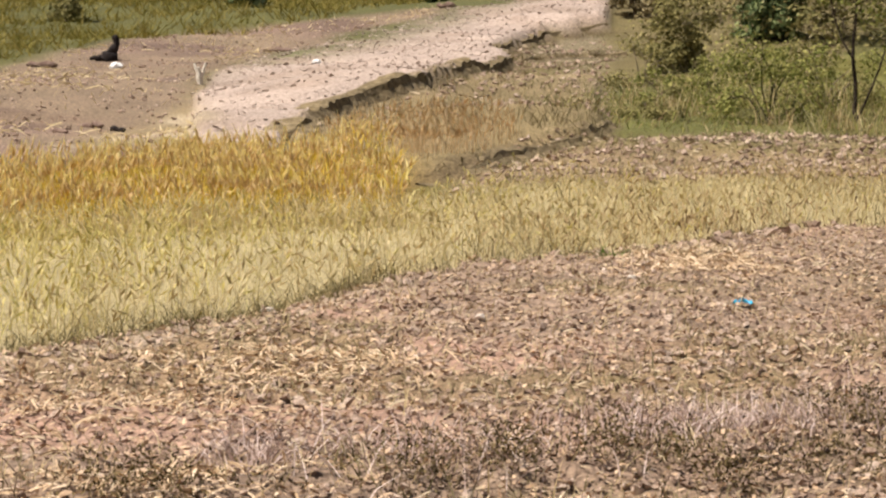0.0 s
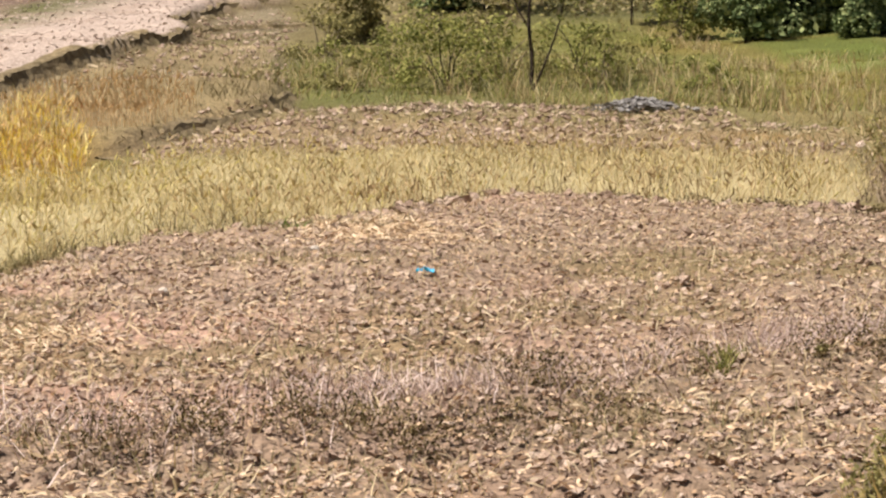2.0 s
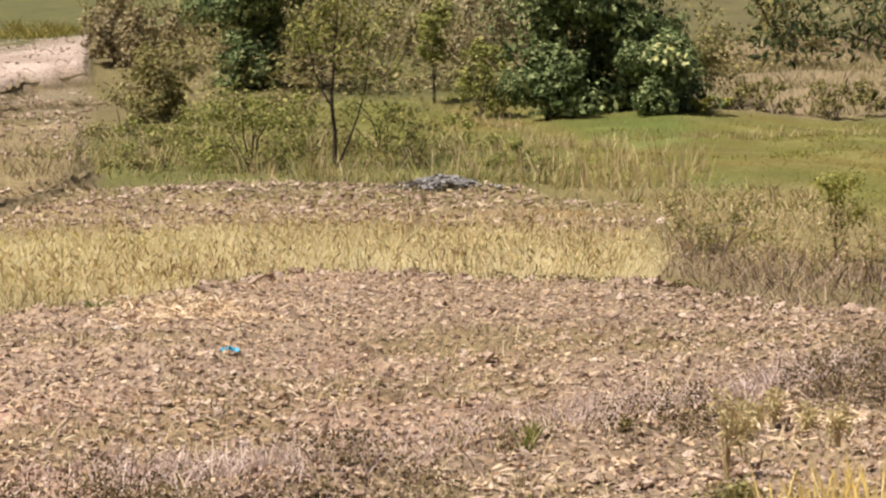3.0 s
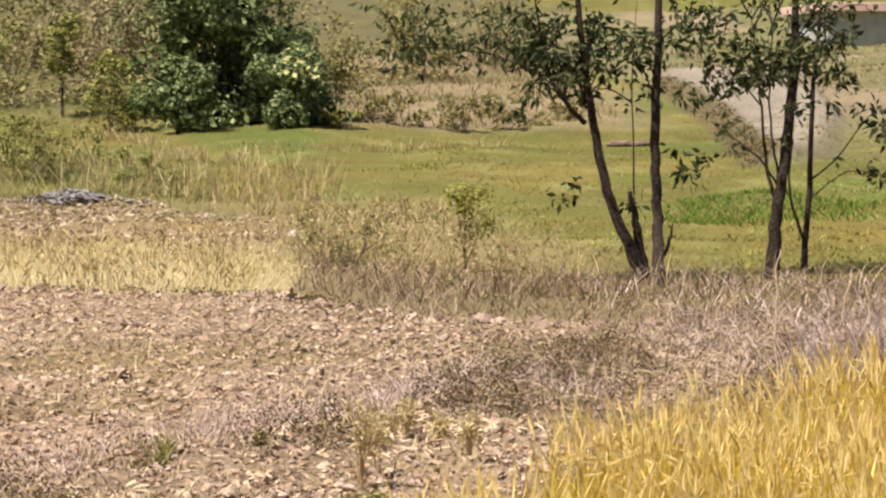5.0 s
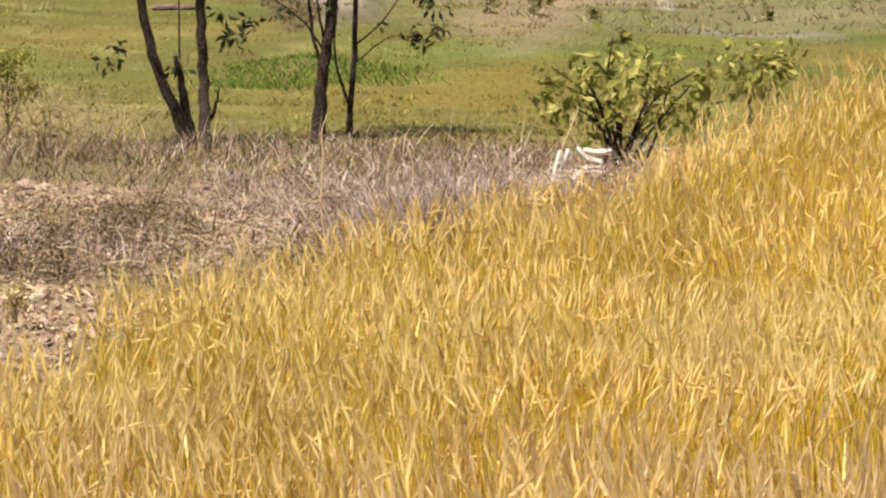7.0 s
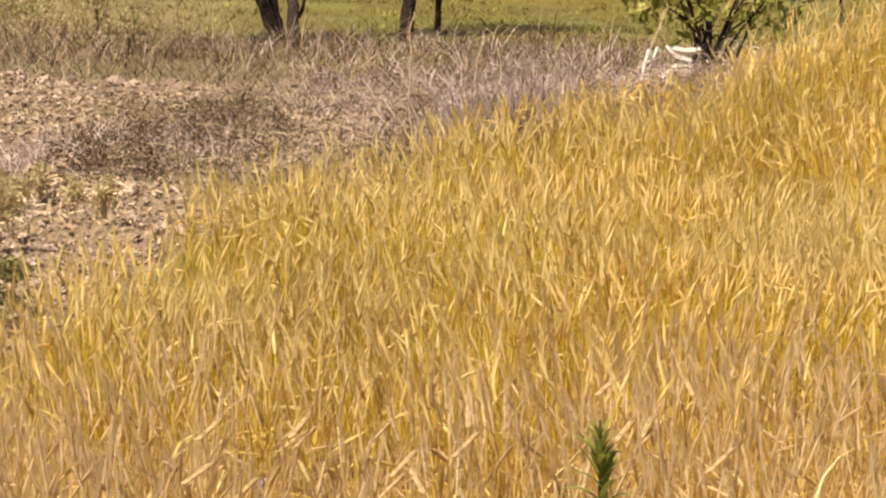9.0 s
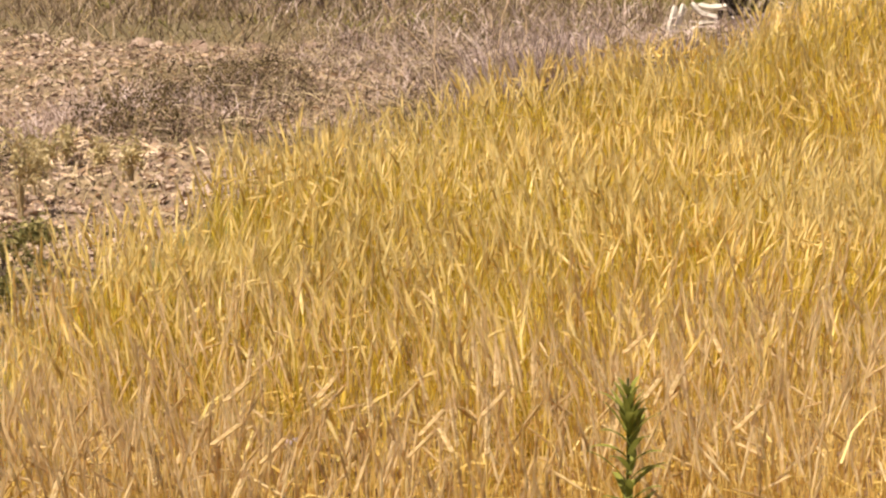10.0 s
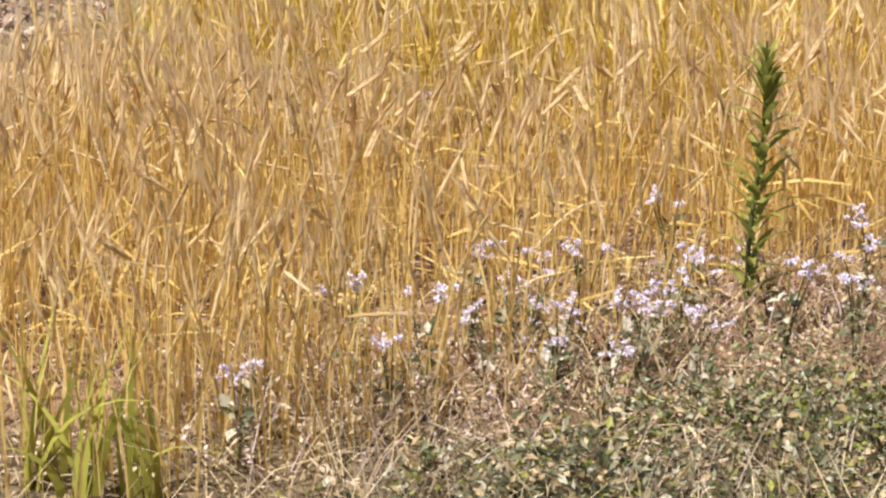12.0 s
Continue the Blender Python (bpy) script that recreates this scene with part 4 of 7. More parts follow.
stuff("thin_wheat", hp, [M_AWN2, M_TAN, M_AWN2, M_PALE], "thin tan wheat and dry grass at the strip's end", "wheat")

hp = Heap()
P = scatter(YELLOW, 95, 121, lambda x, y: (x > -15) * ~inside(FAR_CROP, x, y) * (0.25 + 0.75 * wave(x, y, 0.7, 62)))
g = np.random.default_rng(5)
k = g.random(len(P))
sel = k < 0.06 + 0.72 * sstep(-5.5, -9.0, P[:, 0])
dull = ~sel & (g.random(len(P)) < 0.7 * sstep(-6.5, -3.5, P[:, 0]) * sstep(0.25, 0.6, wave(P[:, 0], P[:, 1], 2.2, 103)))
for pick, slot, seed in ((sel, 1, 122), (~sel & ~dull, 0, 123), (dull, 3, 124)):
    v, q, tip, way = blades(P[pick], 0.31, 0.012, 0.5, 0.4, 2, seed, vary=0.6)
    hp.quads(v, q, slot)
    tip, way = tip[::2], way[::2]
    v, q = spindles(tip - way * 0.02, tip + way * 0.09, np.full(len(tip), 0.0125), 3, (0.4, 1.0, 0.2))
    hp.quads(v, q, slot)
P2 = tufts(scatter(YELLOW, 0.25, 124, lambda x, y: (x > -13) * sstep(-7.5, -5, x)), 12, 0.1, 125)
v, q, _, _ = blades(P2, 0.44, 0.011, 0.5, 0.15, 2, 126)
hp.quads(v, q, 2)
# foot of the grass along the ploughed edge, its shade given by dark blades
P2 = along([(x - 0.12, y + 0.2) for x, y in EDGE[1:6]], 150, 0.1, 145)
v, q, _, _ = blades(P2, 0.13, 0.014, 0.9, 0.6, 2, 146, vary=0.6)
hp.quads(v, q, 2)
P2 = tufts(along(EDGE[1:8], 10, 0.12, 127), 12, 0.07, 128)
v, q, _, _ = blades(P2, 0.2, 0.008, 0.8, 0.5, 2, 129, vary=0.6)
hp.quads(v, q, 2)
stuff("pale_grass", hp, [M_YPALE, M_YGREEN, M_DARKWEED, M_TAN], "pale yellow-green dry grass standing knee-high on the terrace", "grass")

# turf of the hollow and of the slopes
hp = Heap()
TURF = [(2.2, 29), (3.4, 24.5), (7, 24), (9.5, 21), (16, 24), (26, 45), (22, 62), (-2, 66), (-9, 60), (-8.5, 43.5), (-3.5, 44), (0.5, 42.5), (3, 39), (3, 34)]
P = scatter(TURF, 70, 131, lambda x, y: (0.2 + 0.8 * sstep(0.3, 0.7, wave(x, y, 1.1, 63))) * (1 - 0.5 * sstep(35, 55, y)))
v, q, _, _ = blades(P, 0.05, 0.02, 1.6, 0.6, 1, 132, vary=0.6)
hp.quads(v, q, 0)
P = scatter(TURF, 4, 133, lambda x, y: sstep(0.45, 0.7, wave(x, y, 2.0, 64)))
v, q, _, _ = blades(P, 0.06, 0.016, 1.4, 0.5, 1, 134, vary=0.5)
hp.quads(v, q, 1)
P = scatter(TURF, 3, 136, lambda x, y: sstep(0.5, 0.75, wave(x, y, 1.4, 65)))
v, q, _, _ = blades(P, 0.06, 0.016, 1.4, 0.5, 1, 137, vary=0.5)
hp.quads(v, q, 2)
P = scatter(TURF, 2.4, 138, lambda x, y: sstep(0.35, 0.7, wave(x, y, 2.4, 99)) * (y < 56))
for slot in range(2):
    v, q, _, _ = blades(tufts(P[slot::2], 9, 0.13, 139 + slot), 0.075, 0.03, 1.1, 0.7, 2, 147 + slot, vary=0.7)
    hp.quads(v, q, slot)
stuff("turf", hp, [M_OLIVE, M_LTLEAF, M_MARGIN], "short olive and yellow turf in the hollow behind the trees", "grass")

hp = Heap()
PATCH = [(8.7, 36.8), (9.6, 35.4), (11.3, 35.4), (12.6, 36.6), (13.1, 38.6), (12.7, 40.2), (11.4, 41.4), (10.2, 41), (9.0, 39.2)]
P = scatter(PATCH, 130, 141, lambda x, y: sstep(0.0, 1.0, rim(PATCH, x, y) + 0.9 * (wave(x, y, 0.8, 90) - 0.35)))
v, q, _, _ = blades(P, 0.11, 0.026, 1.0, 0.7, 2, 142, vary=0.7)
hp.quads(v, q, 0)
stuff("green_grass_patch", hp, [M_GREEN], "bright green lush grass patch in the damp hollow", "grass")

# weedy margins
hp = Heap()
P = scatter(MARGIN, 115, 151, lambda x, y: 0.4 + 0.6 * wave(x, y, 0.7, 66))
g = np.random.default_rng(6)
k = g.random(len(P))
for lo_, hi_, hgt, slot in ((0, 0.42, 0.2, 0), (0.42, 0.85, 0.22, 1), (0.85, 1.0, 0.2, 2)):
    for pick, use in ((P[:, 0] < 5.4, slot), (P[:, 0] >= 5.4, 3 if slot == 0 else slot)):
        v, q, _, _ = blades(P[(k >= lo_) & (k < hi_) & pick], hgt, 0.0135, 1.0, 0.7, 2, 152 + slot, vary=0.8)
        hp.quads(v, q, use)
stuff("rough_grass", hp, [M_DRYWEED, M_BRUSH, M_TAN, M_LILACDRY], "rough dry grass and weeds on the margin before the trees", "grass")

hp = Heap()
P = tufts(scatter([(4.4, 25.6), (10.5, 24.2), (12, 26), (10, 28.2), (5.2, 28.6)], 5, 156, lambda x, y: 0.3 + 0.7 * wave(x, y, 0.8, 100)), 9, 0.12, 157)
k = np.random.default_rng(11).random(len(P))
for lo_, hi_, slot in ((0, 0.45, 0), (0.45, 0.85, 1), (0.85, 1, 2)):
    v, q, _, _ = blades(P[(k >= lo_) & (k < hi_)], 0.34, 0.012, 0.6, 0.4, 3, 158 + slot, vary=0.6)
    hp.quads(v, q, slot)
stuff("tall_dry_grass", hp, [M_DRYWEED, M_BRUSH, M_TAN], "tall brown dry grass round the trees' feet", "grass")

# pale grass in front of the hollow and along the low berm round the turf
hp = Heap()
P = tufts(scatter([(-8.6, 50.5), (-5.8, 45.6), (-2.6, 43.6), (1.0, 42.6), (3.4, 41.5), (4.2, 44.5), (1.8, 48.0), (-0.5, 49.5), (-4.0, 50.5), (-8.0, 53.5)], 3.2, 163, lambda x, y: 0.2 + 0.8 * sstep(0.4, 0.6, wave(x, y, 1.4, 102))), 13, 0.13, 164)
Q = tufts(along([(-1.7, 65.4), (-0.1, 63.0), (1.0, 57.8), (1.7, 49.6), (3.0, 53.6), (4.2, 53.4), (7.2, 55.7), (8.9, 54.3)], 6, 0.12, 165), 7, 0.1, 166)
P = np.concatenate([P, Q])
tall = np.concatenate([np.full(len(P) - len(Q), 0.5), np.full(len(Q), 0.26)]) * (0.6 + 0.8 * wave(P[:, 0], P[:, 1], 1.1, 103))
k = np.random.default_rng(12).random(len(P))
for lo_, hi_, slot in ((0, 0.4, 0), (0.4, 0.75, 1), (0.75, 1, 2)):
    sel = (k >= lo_) & (k < hi_)
    v, q, _, _ = blades(P[sel], tall[sel], 0.02, 0.45, 0.4, 2, 167 + slot, vary=0.5)
    hp.quads(v, q, slot)
stuff("pale_tufts", hp, [M_TAN, M_YPALE, M_SHRUB], "pale and green grass tufts round the edge of the hollow", "grass")

hp = Heap()
P = scatter([(2.5, 28.6), (4.0, 27.6), (5.4, 28.2), (5.6, 29.6), (4.6, 31.5), (3.4, 34), (2.4, 34.5)], 28, 154, lambda x, y: 0.25 + 0.75 * sstep(0.35, 0.7, wave(x, y, 0.9, 84)))
k = np.random.default_rng(10).random(len(P))
for lo_, hi_, slot in ((0, 0.45, 0), (0.45, 0.82, 1), (0.82, 1, 2)):
    sel = (k >= lo_) & (k < hi_)
    v, q, tip, way = blades(P[sel], 0.62, 0.009, 0.35, 0.2, 3, 155 + slot, vary=0.6)
    hp.quads(v, q, slot)
    c = np.repeat(P[sel], 7, 0)
    up = np.random.default_rng(158 + slot).uniform(0.15, 1.0, (len(c), 1))
    c = c + (np.repeat(tip, 7, 0) - c) * up
    v, t = leaf_faces(c, 0.06, np.random.default_rng(159).normal(0, 1, c.shape), 160 + slot, 0.4)
    hp.tris(v, t, slot)
stuff("tall_weeds", hp, [M_TAN, M_PALE, M_SHRUB], "tall thin olive and straw-coloured weeds at the field margin", "weeds")

hp = Heap()
clumpy = lambda x, y: 0.05 + 0.95 * sstep(0.42, 0.62, wave(x, y, 0.5, 67)) * (0.55 + 0.45 * sstep(3, 5, x))
P = scatter(BRUSH, 330, 161, clumpy)
k = np.random.default_rng(7).random(len(P))
for lo_, hi_, slot, lng in ((0, 0.52, 0, 0.22), (0.52, 0.6, 3, 0.2), (0.6, 0.74, 1, 0.17), (0.74, 1, 2, 0.17)):
    for pick, use in ((P[:, 0] < 4.6, slot), (P[:, 0] >= 4.6, 1 if slot == 0 else slot)):
        v, q, _, _ = blades(P[(k >= lo_) & (k < hi_) & pick], lng, 0.0095, 1.1, 0.6, 2, 162 + slot, vary=0.8)
        hp.quads(v, q, use)
# dead twigs lying across one another
P = scatter(BRUSH, 150, 931, clumpy)
P[:, 2] += np.abs(np.random.default_rng(932).normal(0, 0.08, len(P)))
litter(hp, P, 0.2, 0.007, 933, 0)
P = scatter(BRUSH, 60, 934, clumpy)
P[:, 2] += np.abs(np.random.default_rng(935).normal(0, 0.1, len(P)))
litter(hp, P, 0.22, 0.007, 936, 3)
# the higher clump beside the wheat
P = tufts(along([(4.75, 15.3), (5.0, 15.6), (5.6, 16.0)], 20, 0.12, 164), 50, 0.09, 165)
v, q, _, _ = blades(P, 0.64, 0.008, 0.35, 0.3, 3, 166, vary=0.5)
hp.quads(v, q, 4)
P = tufts(along([(4.75, 15.3), (5.0, 15.6), (5.6, 16.0)], 20, 0.14, 941), 14, 0.1, 942)
P[:, 2] += np.random.default_rng(943).uniform(0.02, 0.4, len(P))
litter(hp, P, 0.2, 0.007, 944, 4)
P = tufts(scatter(BRUSH, 10, 167, lambda x, y: sstep(0.5, 0.65, wave(x, y, 0.5, 67))), 60, 0.08, 168)
g = np.random.default_rng(169)
P[:, 2] += np.abs(g.normal(0, 0.08, len(P)))
v, t = facing_leaves(P, 0.03, g.normal(0, 0.7, P.shape), 170, 0.35)
hp.tris(v, t, 2)
P = scatter([(5.4, 16.4), (8.5, 17.6), (9.5, 20), (8, 21.5), (5.8, 20.5)], 300, 945, lambda x, y: 0.3 + 0.7 * wave(x, y, 0.5, 102))
P[:, 2] += np.abs(np.random.default_rng(946).normal(0, 0.1, len(P)))
litter(hp, P, 0.18, 0.011, 947, 1)
stuff("dry_brush", hp, [M_BRUSH, M_LILACDRY, M_DARKLEAF, M_PALE, M_PURPLE], "tangled grey-brown dead weeds along the edge of the wheat", "weeds")

hp = Heap()
P = along(RIDGE, 7, 0.2, 171)
P = tufts(P[wave(P[:, 0], P[:, 1], 0.55, 91) > 0.45], 14, 0.07, 172)
k = np.random.default_rng(8).random(len(P))
v, q, _, _ = blades(P[k < 0.5], 0.14, 0.008, 0.8, 0.5, 2, 173, vary=0.6)
hp.quads(v, q, 0)
v, q, _, _ = blades(P[k >= 0.5], 0.15, 0.007, 0.9, 0.5, 2, 174, vary=0.6)
hp.quads(v, q, 1)
P = along(RIDGE, 40, 0.35, 175)
v, q, _, _ = blades(P, 0.12, 0.006, 0.8, 0.5, 2, 176, vary=0.6)
hp.quads(v, q, 2)
P = along([(-3.6, 10.6), (-2.4, 11.5), (-1.5, 12.4), (-0.6, 13.6), (0.3, 15.0), (1.6, 15.9), (3, 17.6)], 760, 0.36, 177)
P = P[np.random.default_rng(178).random(len(P)) < 0.15 + 0.85 * sstep(0.4, 0.65, wave(P[:, 0], P[:, 1], 0.6, 85))]
v, q, _, _ = blades(P, 0.16, 0.009, 0.9, 0.5, 2, 179, vary=0.6)
hp.quads(v, q, 3)
P = along([(x, y - 0.15) for x, y in RIDGE], 26, 0.15, 901)
P = tufts(P[wave(P[:, 0], P[:, 1], 0.6, 91) > 0.46], 46, 0.06, 902)
g = np.random.default_rng(903)
P[:, 2] += g.uniform(0.0, 0.21, len(P))
v, t = leaf_faces(P, 0.03, g.normal(0, 1, P.shape) + np.array([0, 0, 0.6]), 904, 0.35)
hp.tris(v, t, 4)
g = np.random.default_rng(911)
for cx, cy, rad, num in ((2.41, 15.99, 0.20, 13), (1.22, 14.56, 0.16, 12), (3.43, 20.06, 0.25, 10), (2.46, 17.31, 0.16, 14), (-0.87, 11.39, 0.14, 12), (-1.22, 11.10, 0.14, 12), (-0.34, 12.13, 0.12, 8), (2.77, 16.55, 0.20, 9)):
    p2 = np.stack([g.normal(cx, rad, num), g.normal(cy, rad * 0.6, num)], -1)
    P = tufts(np.concatenate([p2, land_z(p2[:, 0], p2[:, 1])[:, None]], 1), 46, 0.06, 912)
    P[:, 2] += g.uniform(0.0, 0.2, len(P))
    v, t = leaf_faces(P, 0.03, g.normal(0, 1, P.shape) + np.array([0, 0, 0.6]), 913, 0.35)
    hp.tris(v, t, 4)
# dark leaves that stand in for the shadow line along the far rim
P = along(EDGE[8:], 16, 0.08, 905)
P = tufts(P[wave(P[:, 0], P[:, 1], 0.7, 96) > 0.35], 24, 0.07, 906)
P[:, 2] += np.random.default_rng(907).uniform(0.0, 0.1, len(P))
v, t = facing_leaves(P, 0.035, np.random.default_rng(908).normal(0, 0.6, P.shape), 909, 0.45)
hp.tris(v, t, 4)
stuff("ridge_weeds", hp, [M_DARKWEED, M_DRYWEED, M_PALE, M_LILACDRY, M_RIDGE], "low dark and dry weeds on the ridge between ploughed strips", "weeds")

# banks of the far fields
hp = Heap()
BANK = PINK_FOOT
P = tufts(along(BANK, 3, 0.12, 181), 7, 0.1, 182)
v, q, _, _ = blades(P, 0.06, 0.03, 1.5, 1.0, 2, 183, vary=0.6)
hp.quads(v, q, 0)
P = tufts(along(STRIP_LINE, 9, 0.12, 184), 8, 0.1, 185)
v, q, _, _ = blades(P, 0.2, 0.02, 0.9, 0.7, 2, 186)
hp.quads(v, q, 0)
P = tufts(along(SLIP[1:6], 7, 0.15, 187), 9, 0.12, 188)
v, q, _, _ = blades(P, 0.1, 0.03, 1.3, 0.8, 2, 189)
hp.quads(v, q, 0)
P = scatter([(-8.8, 42.0), (-8.4, 43.2), (-7.4, 44.4), (-6.8, 40.6), (-8.0, 39.6)], 34, 190)
v, q, _, _ = blades(P, 0.3, 0.02, 0.7, 0.6, 2, 191)
hp.quads(v, q, 3)
P = scatter(LOWER, 45, 192, lambda x, y: sstep(0.35, 0.7, wave(x, y, 1.2, 68)))
v, q, _, _ = blades(P, 0.16, 0.016, 0.9, 0.7, 2, 193)
hp.quads(v, q, 1)
P = tufts(along(TERRACE[1:9], 3, 0.1, 194), 7, 0.1, 195)
v, q, _, _ = blades(P, 0.06, 0.03, 1.4, 1.0, 2, 196, vary=0.6)
hp.quads(v, q, 0)
stuff("bank_grass", hp, [M_BANK, M_MARGIN, M_OLLEAF, M_BRLEAF], "dark dry grass hanging over the earth banks of the far fields", "grass")

hp = Heap()
P = scatter([(-9, 43.2), (-3.4, 43.2), (0.6, 41.6), (2.6, 39), (2.9, 36), (4.5, 34), (6, 36), (5.6, 41), (2.5, 46), (-2, 52), (-9, 55)], 40, 201, lambda x, y: 0.35 + 0.65 * wave(x, y, 0.9, 69))
k = np.random.default_rng(9).random(len(P))
dry = P[:, 0] + 1.2 * (wave(P[:, 0], P[:, 1], 1.1, 104) - 0.5) > 1.6
for pick, slot in ((~dry & (k < 0.4), 0), (~dry & (k >= 0.4) & (k < 0.7), 1), (~dry & (k >= 0.7) & (k < 0.85), 2), (~dry & (k >= 0.85), 3), (dry & (k < 0.5), 3), (dry & (k >= 0.5), 1)):
    v, q, _, _ = blades(P[pick], 0.24, 0.024, 0.7, 0.7, 2, 202 + slot, vary=0.6)
    hp.quads(v, q, slot)
stuff("meadow_grass", hp, [M_SHRUB, M_MARGIN, M_OLLEAF, M_TAN], "tall mixed green and straw-coloured grass round the thin tree", "grass")

hp = Heap()
P = scatter([(19, 48), (24, 47), (45, 58), (62, 100), (22, 110), (20, 80), (19.5, 60)], 3.5, 211, lambda x, y: wave(x, y, 2.5, 70))
v, q, _, _ = blades(tufts(P, 6, 0.15, 212), 0.14, 0.06, 1.1, 0.7, 1, 213, vary=0.6)
hp.quads(v, q, 0)
P = scatter([(-40, 58), (-28, 58), (-28, 70), (-23, 80), (-22, 98), (-13, 98), (-12, 110), (-50, 110)], 5, 214, lambda x, y: wave(x, y, 2.5, 71))
v, q, _, _ = blades(tufts(P, 6, 0.18, 215), 0.34, 0.06, 0.9, 0.6, 1, 216, vary=0.6)
hp.quads(v, q, 1)
stuff("hillside_tussocks", hp, [M_BRLEAF, M_OLIVE], "scattered dry and green tussocks on the far slopes", "grass")

# scrub that closes the view behind the bushes
hp = Heap()
P = scatter([(-11, 70), (-6, 67), (-2, 65), (2, 66), (6.5, 67), (8, 80), (14, 90), (15, 98), (-12.5, 98)], 6, 217, lambda x, y: sstep(0.3, 0.6, wave(x, y, 3.0, 79)))
g = np.random.default_rng(218)
c = np.repeat(P, 8, 0)
c[:, :2] += g.normal(0, 0.3, (len(c), 2))
c[:, 2] += g.random(len(c)) * (0.2 + 1.8 * wave(c[:, 0], c[:, 1], 2.2, 80))
k = g.random(len(c)) < 0.55
for sel, slot in ((k, 0), (~k, 1)):
    v, t = facing_leaves(c[sel], 0.2, np.tile([0.0, 0.0, 0.6], (int(sel.sum()), 1)), 219 + slot, 0.5)
    hp.tris(v, t, slot)
P = scatter([(6, 63.5), (13.5, 62.5), (14.6, 72), (16, 92), (6.5, 92)], 26, 221, lambda x, y: 0.25 + 0.75 * wave(x, y, 1.5, 87))
k = g.random(len(P))
for lo_, hi_, slot in ((0, 0.45, 1), (0.45, 0.85, 2), (0.85, 1, 0)):
    v, q, _, _ = blades(P[(k >= lo_) & (k < hi_)], 0.28, 0.035, 0.8, 0.5, 2, 222 + slot, vary=0.7)
    hp.quads(v, q, slot)
stuff("scrub", hp, [M_OLLEAF, M_BRLEAF, M_MARGIN], "tangled olive and brown scrub behind the bushes", "scrub")

# broken earth and straw on the ploughed field
hp = Heap()
P = scatter(PLOUGHED, 175, 221, lambda x, y: (np.abs(x + 1) < 8) * (y > 7.5) * (0.45 + 0.55 * wave(x, y, 1.1, 72)) * (1 - 0.35 * sstep(15, 20, y)))
near = P[:, 1] < 12
P2 = scatter(PLOUGHED, 48, 224, lambda x, y: (np.abs(x + 1) < 8) * (y > 7.5) * sstep(0.3, 0.8, wave(x, y, 0.9, 72)))
clods(hp, P2, 0.031, 225, 0, True)
clods(hp, P[near], 0.022, 222, 0, True)
clods(hp, P[~near], 0.022, 223, 0, True)
P = along([(x + 0.1, y - 0.15) for x, y in EDGE[8:]], 16, 0.09, 226)
clods(hp, P, 0.06, 227, 0, True)
stuff("clods", hp, [M_CLOD], "dry reddish-brown clods of broken earth on the ploughed field", "earth")
hp = Heap()
P = scatter(PLOUGHED, 90, 231, lambda x, y: (np.abs(x + 1) < 8) * (y > 7.5) * (0.3 + 0.7 * wave(x, y, 0.8, 73)))
litter(hp, P, 0.09, 0.012, 232)
P = scatter(PLOUGHED, 150, 234, lambda x, y: (np.abs(x + 1) < 8) * (y > 7.5) * (0.4 + 0.6 * wave(x, y, 0.5, 83)))
litter(hp, P, 0.045, 0.022, 235, 1)
P = scatter(PLOUGHED, 220, 236, lambda x, y: (np.abs(x + 1) < 6) * (y > 7.5) * (1 - sstep(12, 14, y)) * (0.4 + 0.6 * wave(x, y, 0.4, 97)))
litter(hp, P, 0.035, 0.018, 237, 1)
for cx, cy, rad, num in ((-2.8, 22.3, 0.45, 1200), (-3.2, 23.4, 0.35, 500), (-4.6, 14.7, 0.5, 1100), (-3.6, 9.6, 0.45, 800), (1.9, 15.0, 0.4, 450), (-5.0, 12.6, 0.5, 450)):
    g = np.random.default_rng(int(cy * 10))
    q2 = np.stack([g.normal(cx, rad, num), g.normal(cy, rad * 1.1, num)], -1)
    litter(hp, np.concatenate([q2, land_z(q2[:, 0], q2[:, 1])[:, None]], 1), 0.12, 0.012, 233, 2)
stuff("straw", hp, [M_STRAW, M_FLAKE, M_CHAFF], "bleached straw and leaf litter strewn over the ploughed field", "straw")
hp = Heap()
P = scatter(PLOUGHED, 100, 241, lambda x, y: (np.abs(x + 1) < 8) * (y > 7.5) * sstep(0.5, 0.75, wave(x, y, 1.7, 45)))
v, q, _, _ = blades(P, 0.09, 0.009, 0.9, 0.5, 2, 242, vary=0.6)
hp.quads(v, q, 0)
P = scatter(PLOUGHED, 34, 243, lambda x, y: (np.abs(x + 1) < 8) * (y > 7.5) * 1.0)
v, q, _, _ = blades(P, 0.12, 0.009, 0.8, 0.5, 2, 244, vary=0.6)
hp.quads(v, q, 1)
stuff("stubble_weeds", hp, [M_MARGIN, M_PALE], "thin olive weeds and stubble among the clods", "weeds")
hp = Heap()
P = scatter(CLODDY, 26, 251, lambda x, y: sstep(1.0, 2.0, np.hypot((x - 1.3) * 0.75, y - 37.2)))
clods(hp, P, 0.045, 252, 0, True)
litter(hp, scatter(CLODDY, 18, 253), 0.16, 0.03, 254, 1)
v, q, _, _ = blades(scatter(CLODDY, 60, 255, lambda x, y: 0.2 + 0.8 * wave(x, y, 0.9, 86)), 0.17, 0.013, 0.9, 0.6, 2, 256, vary=0.6)
hp.quads(v, q, 2)
P = scatter(LOWER, 14, 257, lambda x, y: 0.2 + 0.8 * wave(x, y, 1.1, 92))
clods(hp, P, 0.05, 258, 0, True)
